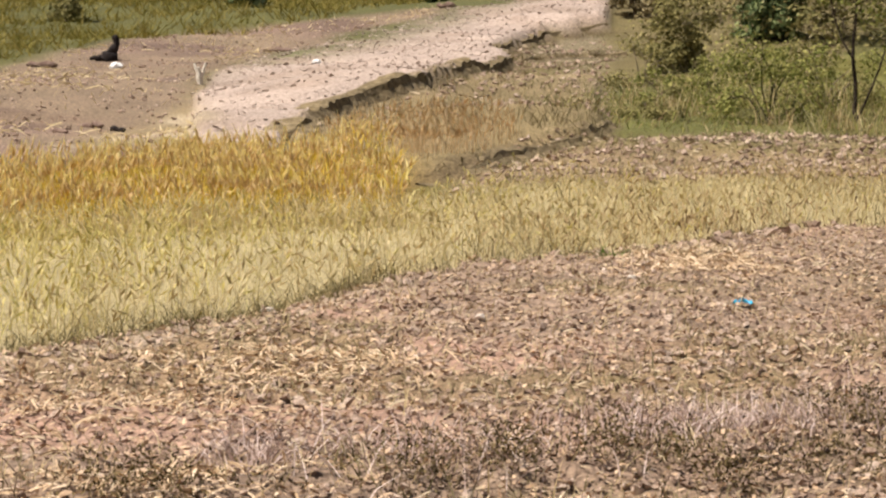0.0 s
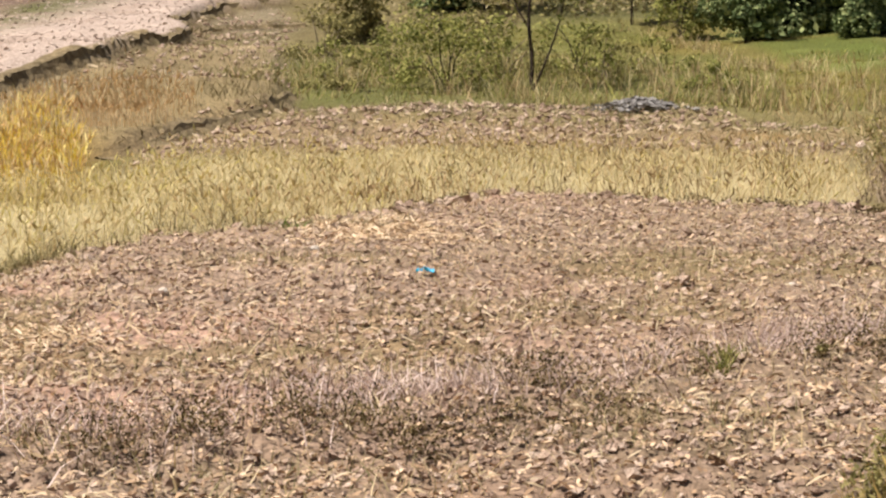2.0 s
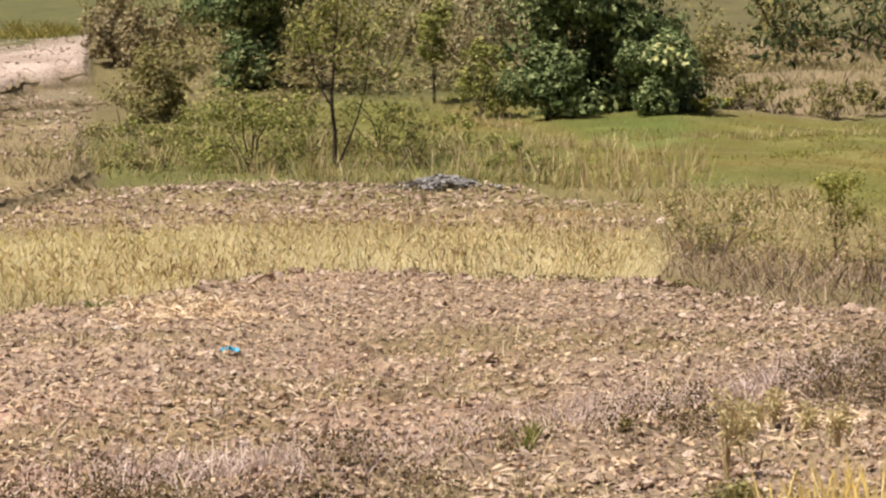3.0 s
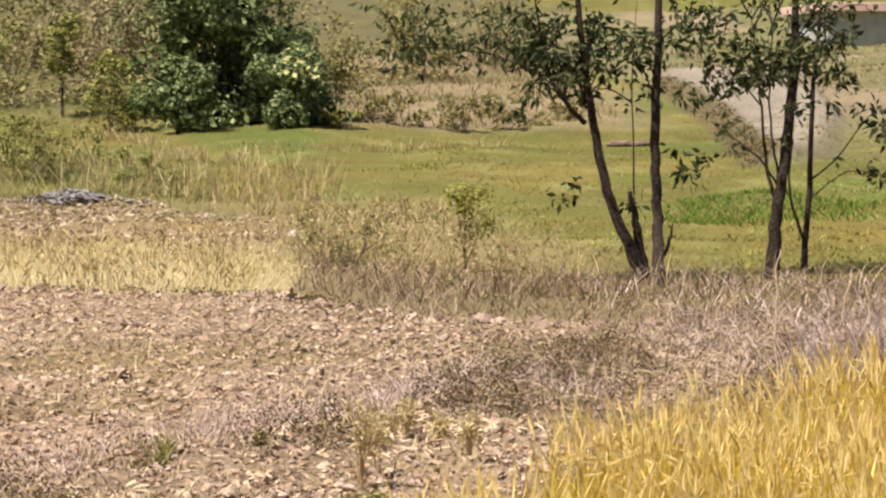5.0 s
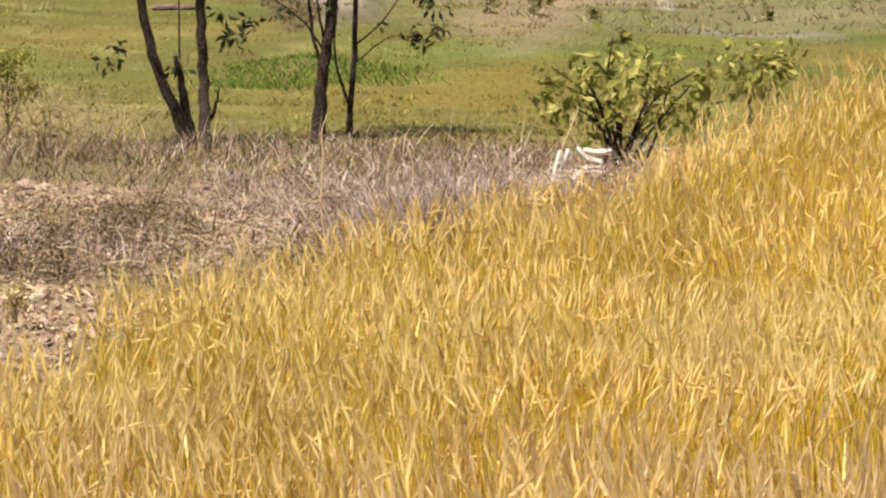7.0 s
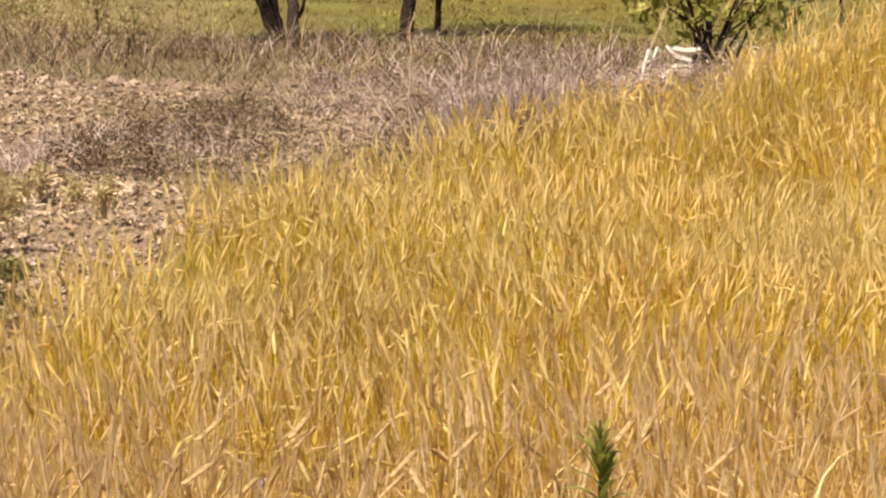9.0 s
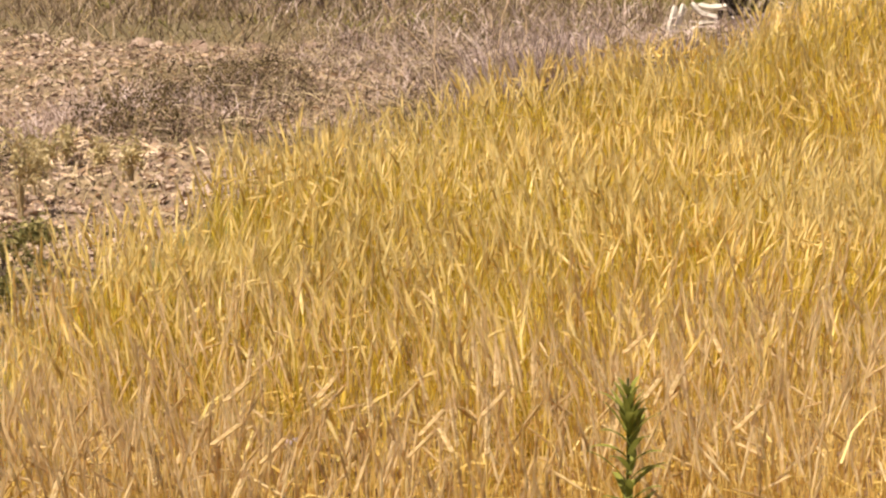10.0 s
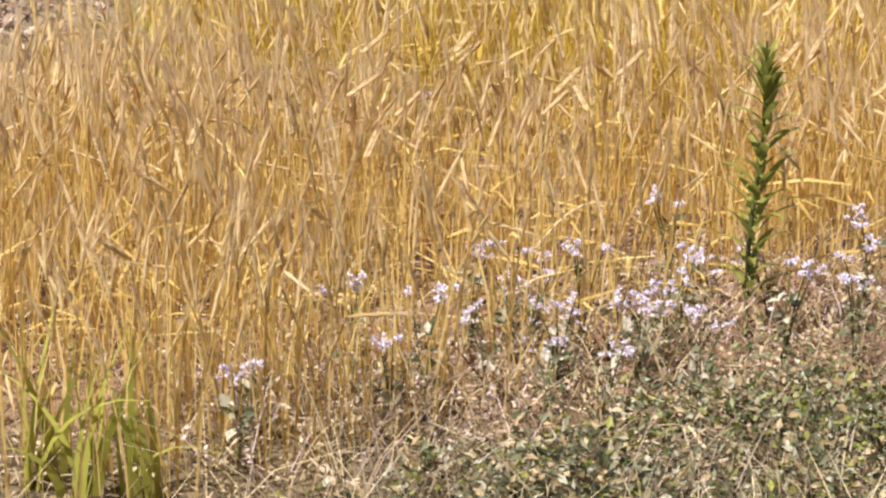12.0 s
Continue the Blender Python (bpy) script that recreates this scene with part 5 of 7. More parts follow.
litter(hp, scatter(LOWER, 9, 259, lambda x, y: sstep(0.4, 0.7, wave(x, y, 1.6, 93))), 0.22, 0.03, 260, 1)
stuff("far_clods", hp, [M_CLOD, M_STRAW, M_MARGIN], "rough clods and dry weeds on the narrow ploughed strip", "earth")
hp = Heap()
P = scatter(PINK, 17, 261, lambda x, y: (y < 95) * (0.3 + 0.7 * wave(x, y, 1.5, 74)))
clods(hp, P, 0.052, 262, 0, True, 0.32)
P = scatter(BROWN, 9, 263, lambda x, y: (x > -32) * wave(x, y, 2.0, 76))
clods(hp, P, 0.04, 264, 1, True)
litter(hp, scatter(BROWN, 6, 267, lambda x, y: (x > -32) * sstep(0.4, 0.7, wave(x, y, 2.2, 94))), 0.3, 0.04, 268, 2)
v, q, _, _ = blades(scatter(BROWN, 7, 265, lambda x, y: (x > -32) * sstep(0.4, 0.8, wave(x, y, 3.0, 77))), 0.16, 0.025, 1.2, 0.7, 2, 266, vary=0.6)
hp.quads(v, q, 2)
stuff("pink_clods", hp, [M_PCLOD, M_CLOD, M_PALE], "pale pink clods on the freshly tilled slope", "earth")

# ---------------------------------------------------------------- trees


def gum_tree(name, x, y, stems, clumps, label, seed, height, leaf=M_EUC, more=0.85):
    """A slender many-stemmed tree. stems: lists of (sideways, depth, height, radius); clumps: (sideways, depth, height, radius, leaves)."""
    ob = stand(name, x, y, label, "tree", "trees by the hollow")
    g = np.random.default_rng(seed)
    crown = []
    for i, s in enumerate(stems):
        hp = Heap()
        line = smooth_line([p[:3] for p in s], 5, 0.004, seed + i)
        rad = np.interp(np.linspace(0, 1, len(line)), np.linspace(0, 1, len(s)), [p[3] * 0.86 for p in s])
        tube(hp, line, rad, 8, 0)
        # twigs on the upper part
        tops = [p for p in line if p[2] > 2.1]
        for k in range(len(tops) if s[0][3] > 0.02 else len(tops) // 2):
            p = tops[g.integers(len(tops))]
            a = g.uniform(0, 2 * np.pi)
            reach = g.uniform(0.4, 1.1) * (0.6 + 0.2 * (p[2] > 3))
            e = p + np.array([math.cos(a) * reach, math.sin(a) * reach, g.uniform(0.0, 0.6)])
            m = (p + e) / 2 + np.array([0, 0, 0.12])
            ln = smooth_line([p, m, e], 3)
            tube(hp, ln, np.linspace(0.012, 0.004, len(ln)), 4, 0)
            crown.append((*e, g.uniform(0.12, 0.24), 22))
            crown.append((*m, g.uniform(0.08, 0.16), 8))
        part("trunk" if s[0][3] > 0.05 else "limb", hp.mesh("trunk", [M_BARK], True), ob)
    hp = Heap()
    for j, (cx, cy, cz, r, n) in enumerate(list(clumps) + crown):
        n = max(6, int(n * 0.75 * more))
        d = unit(g.normal(0, 1, (n, 3)))
        c = np.array([cx, cy, cz]) + d * (r * g.random((n, 1)) ** 0.5) * np.array([1.2, 1.2, 0.8])
        c = c[c[:, 2] < height]
        if len(c):
            v, t = leaf_faces(c, 0.135, d[:len(c)] * 0.5 + np.array([0, 0, -0.5]), seed + 10 + j, 0.42, 0.2)
            hp.tris(v, t, 0)
    part("crown", hp.mesh("crown", [leaf]), ob, "grey-green drooping leaves" if leaf is M_EUC else "")
    return ob


gum_tree("tree", 6.55, 28.4, [
    [(-0.1, 0, -0.1, 0.1), (-0.28, 0, 0.32, 0.085), (-0.5, 0.05, 0.85, 0.075), (-0.66, 0.1, 1.45, 0.065), (-0.76, 0.1, 2.0, 0.06), (-0.85, 0.15, 2.7, 0.05), (-0.95, 0.2, 3.8, 0.035), (-1.0, 0.2, 5.2, 0.012)],
    [(-0.08, 0.1, -0.1, 0.085), (-0.18, 0.1, 0.45, 0.07), (-0.24, 0.1, 0.85, 0.05), (-0.3, 0.1, 1.08, 0.035)],
    [(-0.24, 0.12, 0.8, 0.018), (-0.24, 0.12, 1.3, 0.014), (-0.26, 0.12, 2.4, 0.008), (-0.2, 0.1, 3.4, 0.004)],
    [(-0.1, -0.7, -0.12, 0.1), (-0.05, -0.4, 0.25, 0.085), (0.03, 0, 0.75, 0.075), (0.01, 0, 1.25, 0.07), (0.0, 0, 1.8, 0.068), (0.05, 0.05, 2.9, 0.058), (0.1, 0.1, 4.2, 0.04), (0.2, 0.1, 6.0, 0.012)],
    [(-0.85, 0.1, 1.93, 0.04), (-1.05, 0.0, 2.1, 0.035), (-1.28, -0.1, 2.4, 0.03), (-1.4, -0.1, 2.8, 0.024), (-1.5, -0.1, 3.4, 0.012)],
    [(-0.83, 0.1, 2.1, 0.022), (-0.95, 0.2, 2.5, 0.018), (-1.25, 0.3, 2.65, 0.014), (-1.8, 0.3, 2.55, 0.008)],
    [(0.1, -0.05, 0.3, 0.03), (0.17, -0.05, 0.5, 0.025), (0.2, -0.08, 0.7, 0.008)],
    [(-1.28, -0.1, 2.45, 0.015), (-2.0, 0.0, 2.75, 0.012), (-2.8, 0.1, 2.85, 0.008), (-3.2, 0.1, 2.75, 0.004)],
], [
    (-1.2, 0, 1.05, 0.16, 28), (-1.0, 0, 1.2, 0.1, 14), (-0.25, 0, 0.95, 0.14, 22), (0.42, 0.0, 1.3, 0.22, 60), (0.6, 0, 1.5, 0.14, 24), (0.2, -0.1, 1.6, 0.12, 16), (-1.75, 0, 2.1, 0.14, 22), (-1.5, 0, 2.25, 0.12, 14),
    (-3.1, 0, 2.75, 0.35, 110), (-2.7, 0.1, 3.0, 0.4, 150), (-2.2, 0, 2.8, 0.35, 120), (-2.0, 0.2, 3.1, 0.4, 140), (-1.6, 0.1, 2.75, 0.25, 60), (-1.4, 0, 3.2, 0.4, 120), (-0.7, 0.2, 3.1, 0.4, 100), (-0.3, 0, 2.7, 0.3, 60), (0.3, 0.1, 2.9, 0.35, 90), (0.5, 0, 3.2, 0.4, 120), (0.35, -0.1, 2.3, 0.2, 30), (-0.3, 0.1, 2.2, 0.14, 16),
], "tall slender tree with dark leaning trunks and thin grey-green foliage", 301, 7.0)

gum_tree("tree", 8.05, 28.5, [
    [(-0.03, 0, -0.15, 0.12), (0.03, 0, 0.35, 0.1), (0.06, 0, 0.8, 0.085), (0.12, 0, 1.2, 0.08), (0.2, 0.05, 1.7, 0.075), (0.27, 0.05, 2.4, 0.07), (0.32, 0.1, 3.4, 0.05), (0.4, 0.1, 5.6, 0.012)],
    [(0.06, 0, 0.95, 0.03), (-0.05, 0.05, 1.35, 0.025), (-0.1, 0.1, 2.0, 0.018), (-0.16, 0.1, 2.6, 0.012), (-0.25, 0.1, 3.3, 0.005)],
    [(0.1, 0, 1.1, 0.02), (-0.2, -0.1, 1.5, 0.014), (-0.55, -0.1, 1.75, 0.008), (-0.8, -0.1, 1.95, 0.004)],
    [(0.1, 0, 1.2, 0.022), (0.02, 0.1, 1.8, 0.016), (0.0, 0.1, 2.5, 0.012), (0.05, 0.1, 3.2, 0.005)],
], [
    (-0.6, -0.1, 1.9, 0.16, 30), (-0.45, 0, 1.6, 0.12, 14), (-0.3, 0, 2.6, 0.35, 110), (0.1, 0, 2.8, 0.4, 150), (-0.6, 0.1, 2.9, 0.4, 140), (0.5, 0, 2.7, 0.35, 100), (0.3, 0, 3.3, 0.5, 150), (-0.7, 0.1, 2.4, 0.25, 50), (0.3, -0.1, 2.1, 0.2, 40), (-0.9, 0, 2.2, 0.16, 26), (0.15, -0.1, 1.75, 0.12, 14), (-0.9, 0, 3.2, 0.4, 120),
], "tall tree with a straight dark trunk and thin grey-green foliage", 321, 6.4)

gum_tree("tree", 8.75, 29.4, [
    [(-0.03, 0, -0.1, 0.055), (0.0, 0, 0.45, 0.045), (0.05, 0, 1.0, 0.042), (0.06, 0, 1.6, 0.038), (0.1, 0, 2.4, 0.032), (0.18, 0, 3.3, 0.024), (0.2, 0, 4.8, 0.006)],
    [(-0.02, 0, 0.35, 0.028), (-0.14, 0, 0.7, 0.022), (-0.22, 0, 1.1, 0.018), (-0.18, 0, 1.7, 0.012), (-0.2, 0, 2.4, 0.005)],
    [(0.06, 0, 1.15, 0.018), (0.35, -0.1, 1.4, 0.012), (0.7, -0.1, 1.85, 0.008), (0.9, -0.1, 2.05, 0.004)],
    [(0.06, 0, 0.9, 0.012), (0.5, -0.1, 1.25, 0.008), (0.95, -0.1, 1.2, 0.004)],
], [
    (0.95, -0.1, 1.9, 0.22, 60), (1.1, -0.1, 1.65, 0.18, 40), (0.75, -0.1, 2.05, 0.16, 30), (1.0, -0.1, 1.3, 0.18, 40), (0.85, -0.1, 1.15, 0.14, 26), (1.15, -0.1, 1.4, 0.14, 24), (0.5, 0, 2.5, 0.25, 60), (0.3, 0, 2.9, 0.3, 90), (-0.1, 0, 2.7, 0.25, 60), (0.35, -0.1, 1.4, 0.1, 12), (0.3, 0, 2.1, 0.16, 26),
], "thin young tree with a dark stem and hanging sprays of leaves", 341, 5.2)

# thin tree in the rough grass
gum_tree("tree", -2.9, 45.7, [
    [(0, 0, -0.1, 0.055), (0.03, 0, 0.6, 0.045), (-0.03, 0, 1.3, 0.038), (0.03, 0, 2.2, 0.025), (0.12, 0, 3.5, 0.008)],
    [(0.05, 0, 0.0, 0.03), (0.35, 0.1, 0.7, 0.024), (0.6, 0.1, 1.5, 0.016), (0.7, 0.1, 2.4, 0.006)],
    [(0.02, 0, 1.1, 0.025), (-0.3, 0, 1.7, 0.018), (-0.5, 0, 2.5, 0.008)],
], [
    (-0.6, 0, 1.3, 0.45, 60), (0.9, 0, 1.2, 0.5, 70), (1.3, 0, 0.7, 0.45, 60), (-1.0, 0, 0.8, 0.4, 60), (0.2, 0, 2.2, 0.5, 80), (-0.4, 0, 2.6, 0.5, 90), (0.6, 0, 2.8, 0.5, 90), (0.1, 0, 3.3, 0.4, 80), (0.9, 0, 2.0, 0.5, 60),
], "thin dark-stemmed tree with sparse light green leaves", 361, 3.9, M_SHRUB, 1.7)

# ---------------------------------------------------------------- bushes
bush("bush", -8.3, 61.0, 2.3, 1.9, 5200, 0.12, M_OLLEAF, "dry olive-yellow rounded bush at the terrace end", seed=401, lobes=12, low=0.08)
bush("tree", -7.0, 72.0, 3.6, 5.0, 10000, 0.16, M_DKLEAF, "dense dark green tree behind the olive bush", "tree", seed=402, lobes=14, low=0.05)
bush("shrub", -4.6, 47.0, 3.4, 1.9, 3400, 0.09, M_SHRUB, "loose light green shrub beside the thin tree", "shrub", seed=403, lobes=18, hollow=0.2, low=-0.1)
bush("shrub", -5.9, 49.5, 2.4, 1.5, 1900, 0.09, M_SHRUB, "low light green shrub in the tall grass", "shrub", seed=404, hollow=0.2, low=-0.1, lobes=14)
bush("shrub", -1.5, 47.5, 2.2, 1.2, 1100, 0.08, M_OLLEAF, "sparse olive shrub behind the thin tree", "shrub", seed=405, hollow=0.2, low=-0.05, lobes=12)
bush("bush", -1.4, 66.0, 1.3, 3.0, 1700, 0.13, M_SHRUB, "upright green bush in the scrub", seed=406)
bush("bush", 1.6, 60.2, 2.0, 2.0, 6000, 0.13, M_DKLEAF, "dense dark green bush on the edge of the hollow", seed=407, lobes=12, low=0.02)
bush("bush", 2.7, 63.0, 3.8, 4.6, 13600, 0.15, M_DKLEAF, "large dense dark green bush", seed=408, lobes=18, low=0.04)
bush("bush", 4.6, 62.2, 3.0, 3.4, 7140, 0.15, M_DKLEAF, "dark green bush with broad leaves", seed=409, lobes=13, low=0.04)
bush("bush", 4.3, 60.0, 1.9, 1.9, 3600, 0.12, M_DKLEAF, "green bush topped with cream-yellow blossom", seed=410, lobes=10, low=0.04, flowers=90)
bush("bush", 6.0, 64.6, 2.2, 2.6, 1900, 0.13, M_OLLEAF, "thin olive bush beside the dark ones", seed=411, hollow=0.3)
bush("shrub", 5.7, 61.0, 2.0, 0.55, 900, 0.12, M_LTLEAF, "low bright green shrub at the edge of the turf", "shrub", seed=412, low=0.02)
bush("bush", 0.0, 64.0, 1.7, 1.9, 2400, 0.12, M_SHRUB, "loose green bush beside the dark ones", seed=413)
for i, (bx, by, bw, bh, bl) in enumerate([(-5.0, 71, 3.4, 3.8, M_OLLEAF), (-3.2, 76, 4.0, 5.0, M_OLLEAF), (-0.2, 74, 4.0, 4.6, M_BRLEAF), (1.8, 79, 4.0, 6.0, M_DKLEAF), (4.8, 77, 4.4, 4.4, M_OLLEAF), (-8.8, 84, 4.4, 5.0, M_OLLEAF), (-11.0, 92, 4.4, 5.0, M_OLLEAF), (-6.0, 90, 5.0, 6.0, M_OLLEAF), (-1.0, 93, 5.0, 6.5, M_BRLEAF), (4.5, 95, 6.0, 6.5, M_OLLEAF), (11.5, 88, 5.0, 4.0, M_OLLEAF), (14.5, 92, 5, 4.5, M_OLLEAF), (-27.5, 84, 1.6, 1.6, M_DKLEAF), (-31, 88, 2.2, 2.4, M_DKLEAF), (-33, 80, 2.0, 1.6, M_OLLEAF), (-22.5, 92, 1.8, 1.8, M_DKLEAF), (-11.2, 77.5, 2.6, 2.4, M_BRLEAF), (-12.5, 80.5, 2.0, 1.8, M_BRLEAF), (-14.2, 92, 3.4, 3.2, M_OLLEAF), (-13.4, 86, 2.4, 2.2, M_BRLEAF)]):
    bush("bush", bx, by, bw, bh, 1700, 0.2, bl, {M_OLLEAF: "olive scrub bush on the far slope", M_BRLEAF: "brown half-dry scrub bush on the far slope", M_DKLEAF: "dark green bush on the far slope"}[bl], seed=430 + i, lobes=11, low=0.05, group="scrub on the far slope")
for i, (bx, by, bw, bh) in enumerate([(7.6, 63.0, 2.6, 0.9), (9.2, 62.4, 2.8, 1.0), (10.8, 62.8, 2.8, 0.9), (12.2, 63.4, 2.2, 0.7)]):
    bush("shrub", bx, by, bw, bh, 1500, 0.1, M_OLLEAF, "low olive-brown shrub along the turf's far edge", "shrub", seed=470 + i, low=0.02, group="brown shrubs")
for i, (bx, by, bw) in enumerate([(19.1, 52.6, 0.7), (20.4, 53.3, 0.6), (21.5, 52.1, 0.45), (18.2, 42.8, 0.5), (35.2, 79.6, 1.6), (39.2, 86, 2.0), (33.5, 74, 0.9), (24.5, 66, 0.7), (22.6, 58, 0.6), (28.5, 84, 1.2), (37.5, 80, 1.4), (31, 66, 0.7), (26, 52, 0.5), (42, 92, 2.4), (45, 88, 2.0), (38, 95, 2.4), (35, 97, 2.2)]):
    bush("tussock", bx, by, bw, bw * 0.75, 160 if bw < 1 else 500, 0.12 if bw < 1 else 0.16, M_OLLEAF, "dark tussock dotted over the dry hillside" if bw < 1 else "dark scrub bush high on the dry hillside", "tussock" if bw < 1 else "bush", seed=650 + i, low=0.05, stems=2, lobes=5, group="hillside tussocks")
# undergrowth before the trees
bush("shrub", 3.1, 31.5, 2.4, 0.9, 900, 0.06, M_OLLEAF, "loose green shrub at the field margin", "shrub", seed=481, hollow=0.0, low=0.1, stems=12)
bush("sapling", 4.45, 30.2, 0.9, 1.45, 700, 0.07, M_LTLEAF, "slender green sapling at the field margin", "sapling", seed=482, hollow=0.1, low=0.3, stems=4, lobes=7)
for i, (bx, by, bw, bh) in enumerate([(-3.6, 48.6, 2.6, 1.5), (-2.2, 49.5, 2.6, 1.3), (-7.0, 50.5, 2.2, 1.0), (-6.8, 46.0, 1.6, 0.7), (-0.4, 50.5, 2.2, 0.8), (0.6, 46.5, 1.8, 0.6), (-8.2, 54, 2.4, 1.2), (-4.8, 54, 2.6, 1.2)]):
    bush("shrub", bx, by, bw, bh, 1500, 0.085, M_SHRUB if i % 3 else M_OLLEAF, "loose light green shrub in the tall grass" if i % 3 else "loose olive shrub in the tall grass", "shrub", seed=620 + i, hollow=0.15, low=-0.1, lobes=12, group="shrubs in the tall grass")
# bush on the crest beside the wheat
bush("bush", 9.6, 22.7, 3.1, 1.55, 520, 0.185, M_LTLEAF, "broad-leaved light green bush with bare grey stems", seed=490, hollow=0.1, low=0.3, stems=18, slim=0.42, lobes=24)
bush("bush", 11.0, 22.2, 1.0, 1.65, 260, 0.125, M_LTLEAF, "small broad-leaved green bush at the wheat's edge", seed=491, hollow=0.25, low=0.6, stems=6)
bush("seedling", 10.3, 22.0, 0.22, 1.35, 46, 0.1, M_LTLEAF, "single-stemmed seedling with a tuft of leaves", "seedling", seed=492, hollow=0.1, low=0.8, stems=2, lobes=3)

# ---------------------------------------------------------------- small things on the fields


def single(name, me, x, y, label, category, lift=0.0, turn=0.0, group="", tilt=0.0):
    ob = new(name, me)
    ob.matrix_world = pose(x, y, at_ground(x, y) + lift, tilt, 0, turn)
    return tagged(ob, label, category, group)


def rag(name, material, size, seed):
    """A crumpled scrap of thin plastic."""
    n = 9
    g = np.random.default_rng(seed)
    u, v = np.meshgrid(np.linspace(-1, 1, n), np.linspace(-1, 1, n))
    x = u * size + g.normal(0, size * 0.07, u.shape)
    y = v * size * 0.55 + g.normal(0, size * 0.07, u.shape)
    z = np.abs(g.normal(0, size * 0.28, u.shape)) + size * 0.3 * (1 - np.abs(u))
    q = [(i * n + j, i * n + j + 1, (i + 1) * n + j + 1, (i + 1) * n + j) for i in range(n - 1) for j in range(n - 1)]
    return mesh_of(name, np.stack([x, y, z], -1).reshape(-1, 3), np.array(q), [material], smooth=False)


single("plastic_scrap", rag("plastic_scrap", M_BLUE, 0.075, 3), -2.1, 19.4, "crumpled bright blue plastic scrap on the clods", "litter", 0.03, 20)
single("paper_scrap", rag("paper_scrap", M_WHITE, 0.035, 4), 4.98, 15.75, "small white paper scrap in the dry weeds", "litter", 0.25)
for i, (sx, sy, s) in enumerate([(-5.75, 18.1, 0.07), (0.9, 19.2, 0.075), (-1.3, 20.6, 0.045), (-3.3, 21.2, 0.05), (-1.6, 22.4, 0.045), (2.6, 19.8, 0.05), (-3.9, 17.6, 0.05)]):
    single("stone", rock_mesh("stone", (s, s * 0.8, s), M_STONE, i * 3.1, 0.7), sx, sy, "pale rounded stone lying on the ploughed earth", "stone", s * 0.35, i * 40, "field stones")
hp = Heap()
P = tufts(np.array([[0.24, 13.8, 0.0]]), 44, 0.035, 501)
v, q, _, _ = blades(P, 0.22, 0.008, 0.6, 0.5, 2, 502)
hp.quads(v, q, 0)
tagged(new("grass_tuft", hp.mesh("grass_tuft", [M_SHRUB])), "fresh green grass tuft on the weedy ridge", "grass tuft")
hp = Heap()
P = tufts(np.array([[-3.85, 23.3, 0.0]]), 40, 0.07, 503)
v, q, _, _ = blades(P, 0.12, 0.014, 0.8, 0.6, 2, 504)
hp.quads(v, q, 0)
tagged(new("grass_tuft", hp.mesh("grass_tuft", [M_GREEN])), "small fresh green tuft at the edge of the pale grass", "grass tuft")



def dry_plant(x, y, high, seed):
    """A dead branching weed with curled pale leaves."""
    ob = stand("dry_plant", x, y, "pale straw-yellow dead weed with curled leaves on the ridge", "weed", "dry plants")
    g = np.random.default_rng(seed)
    ends = []
    for k in range(6):
        a, r = g.uniform(0, 6.28), g.uniform(0.05, 0.2) * high
        e = np.array([math.cos(a) * r, math.sin(a) * r, high * g.uniform(0.6, 1.0)])
        ln = smooth_line([(0, 0, -0.03), (e[0] * 0.4, e[1] * 0.4, e[2] * 0.55), e], 4, 0.004, seed + k)
        hp = Heap()
        tube(hp, ln, np.linspace(0.0055, 0.0025, len(ln)), 5, 0)
        part("stem", hp.mesh("stem", [M_PALE], True), ob)
        ends += ln[4:]
    c = np.repeat(np.array(ends), 5, 0) + g.normal(0, 0.022, (len(ends) * 5, 3))
    c[:, 2] = np.maximum(c[:, 2], 0.03)
    hp = Heap()
    v, t = leaf_faces(c, 0.05, g.normal(0, 1, c.shape) + np.array([0, 0, -0.3]), seed + 20, 0.4)
    hp.tris(v, t, 0)
    part("foliage", hp.mesh("foliage", [M_YPALE]), ob, "curled pale dry leaves")


for i, (dx, dy, dh) in enumerate([(1.28, 12.5, 0.5), (1.42, 13.1, 0.36), (1.62, 14.3, 0.26), (1.78, 14.6, 0.24), (1.95, 14.35, 0.22), (2.0, 13.4, 0.3)]):
    dry_plant(dx, dy, dh, 850 + i)
for i, (wx, wy, ww, wh) in enumerate([(0.98, 10.5, 0.42, 0.42), (0.8, 9.8, 0.34, 0.34), (1.22, 11.1, 0.3, 0.3)]):
    bush("leafy_weed", wx, wy, ww, wh, 620, 0.04, M_OLLEAF, "bushy olive-green weed at the edge of the wheat", "weed", seed=870 + i, hollow=0.2, low=0.05, stems=6, lobes=9, slim=0.4, group="leafy weeds")

# heap of ash and stones by the thin tree
ash = stand("ash_heap", -0.72, 41.1, "grey heap of ash and rubble on the terrace end", "heap")
part("mound", rock_mesh("mound", (0.4, 0.4, 0.2), M_ASH, 4.4, 0.8, 0.5, 3), ash)
hp = Heap()
g = np.random.default_rng(510)
pp = np.stack([g.normal(-0.02, 0.34, 320), g.normal(0, 0.34, 320), np.zeros(320)], -1)
pp[:, 2] = 0.17 * np.exp(-(pp[:, 0] ** 2 / 0.4 + pp[:, 1] ** 2 / 0.2))
clods(hp, pp, 0.05, 511, 0, False, 0.6)
tagged(part("rubble", hp.mesh("rubble", [M_ASH]), ash), kind="stuff")


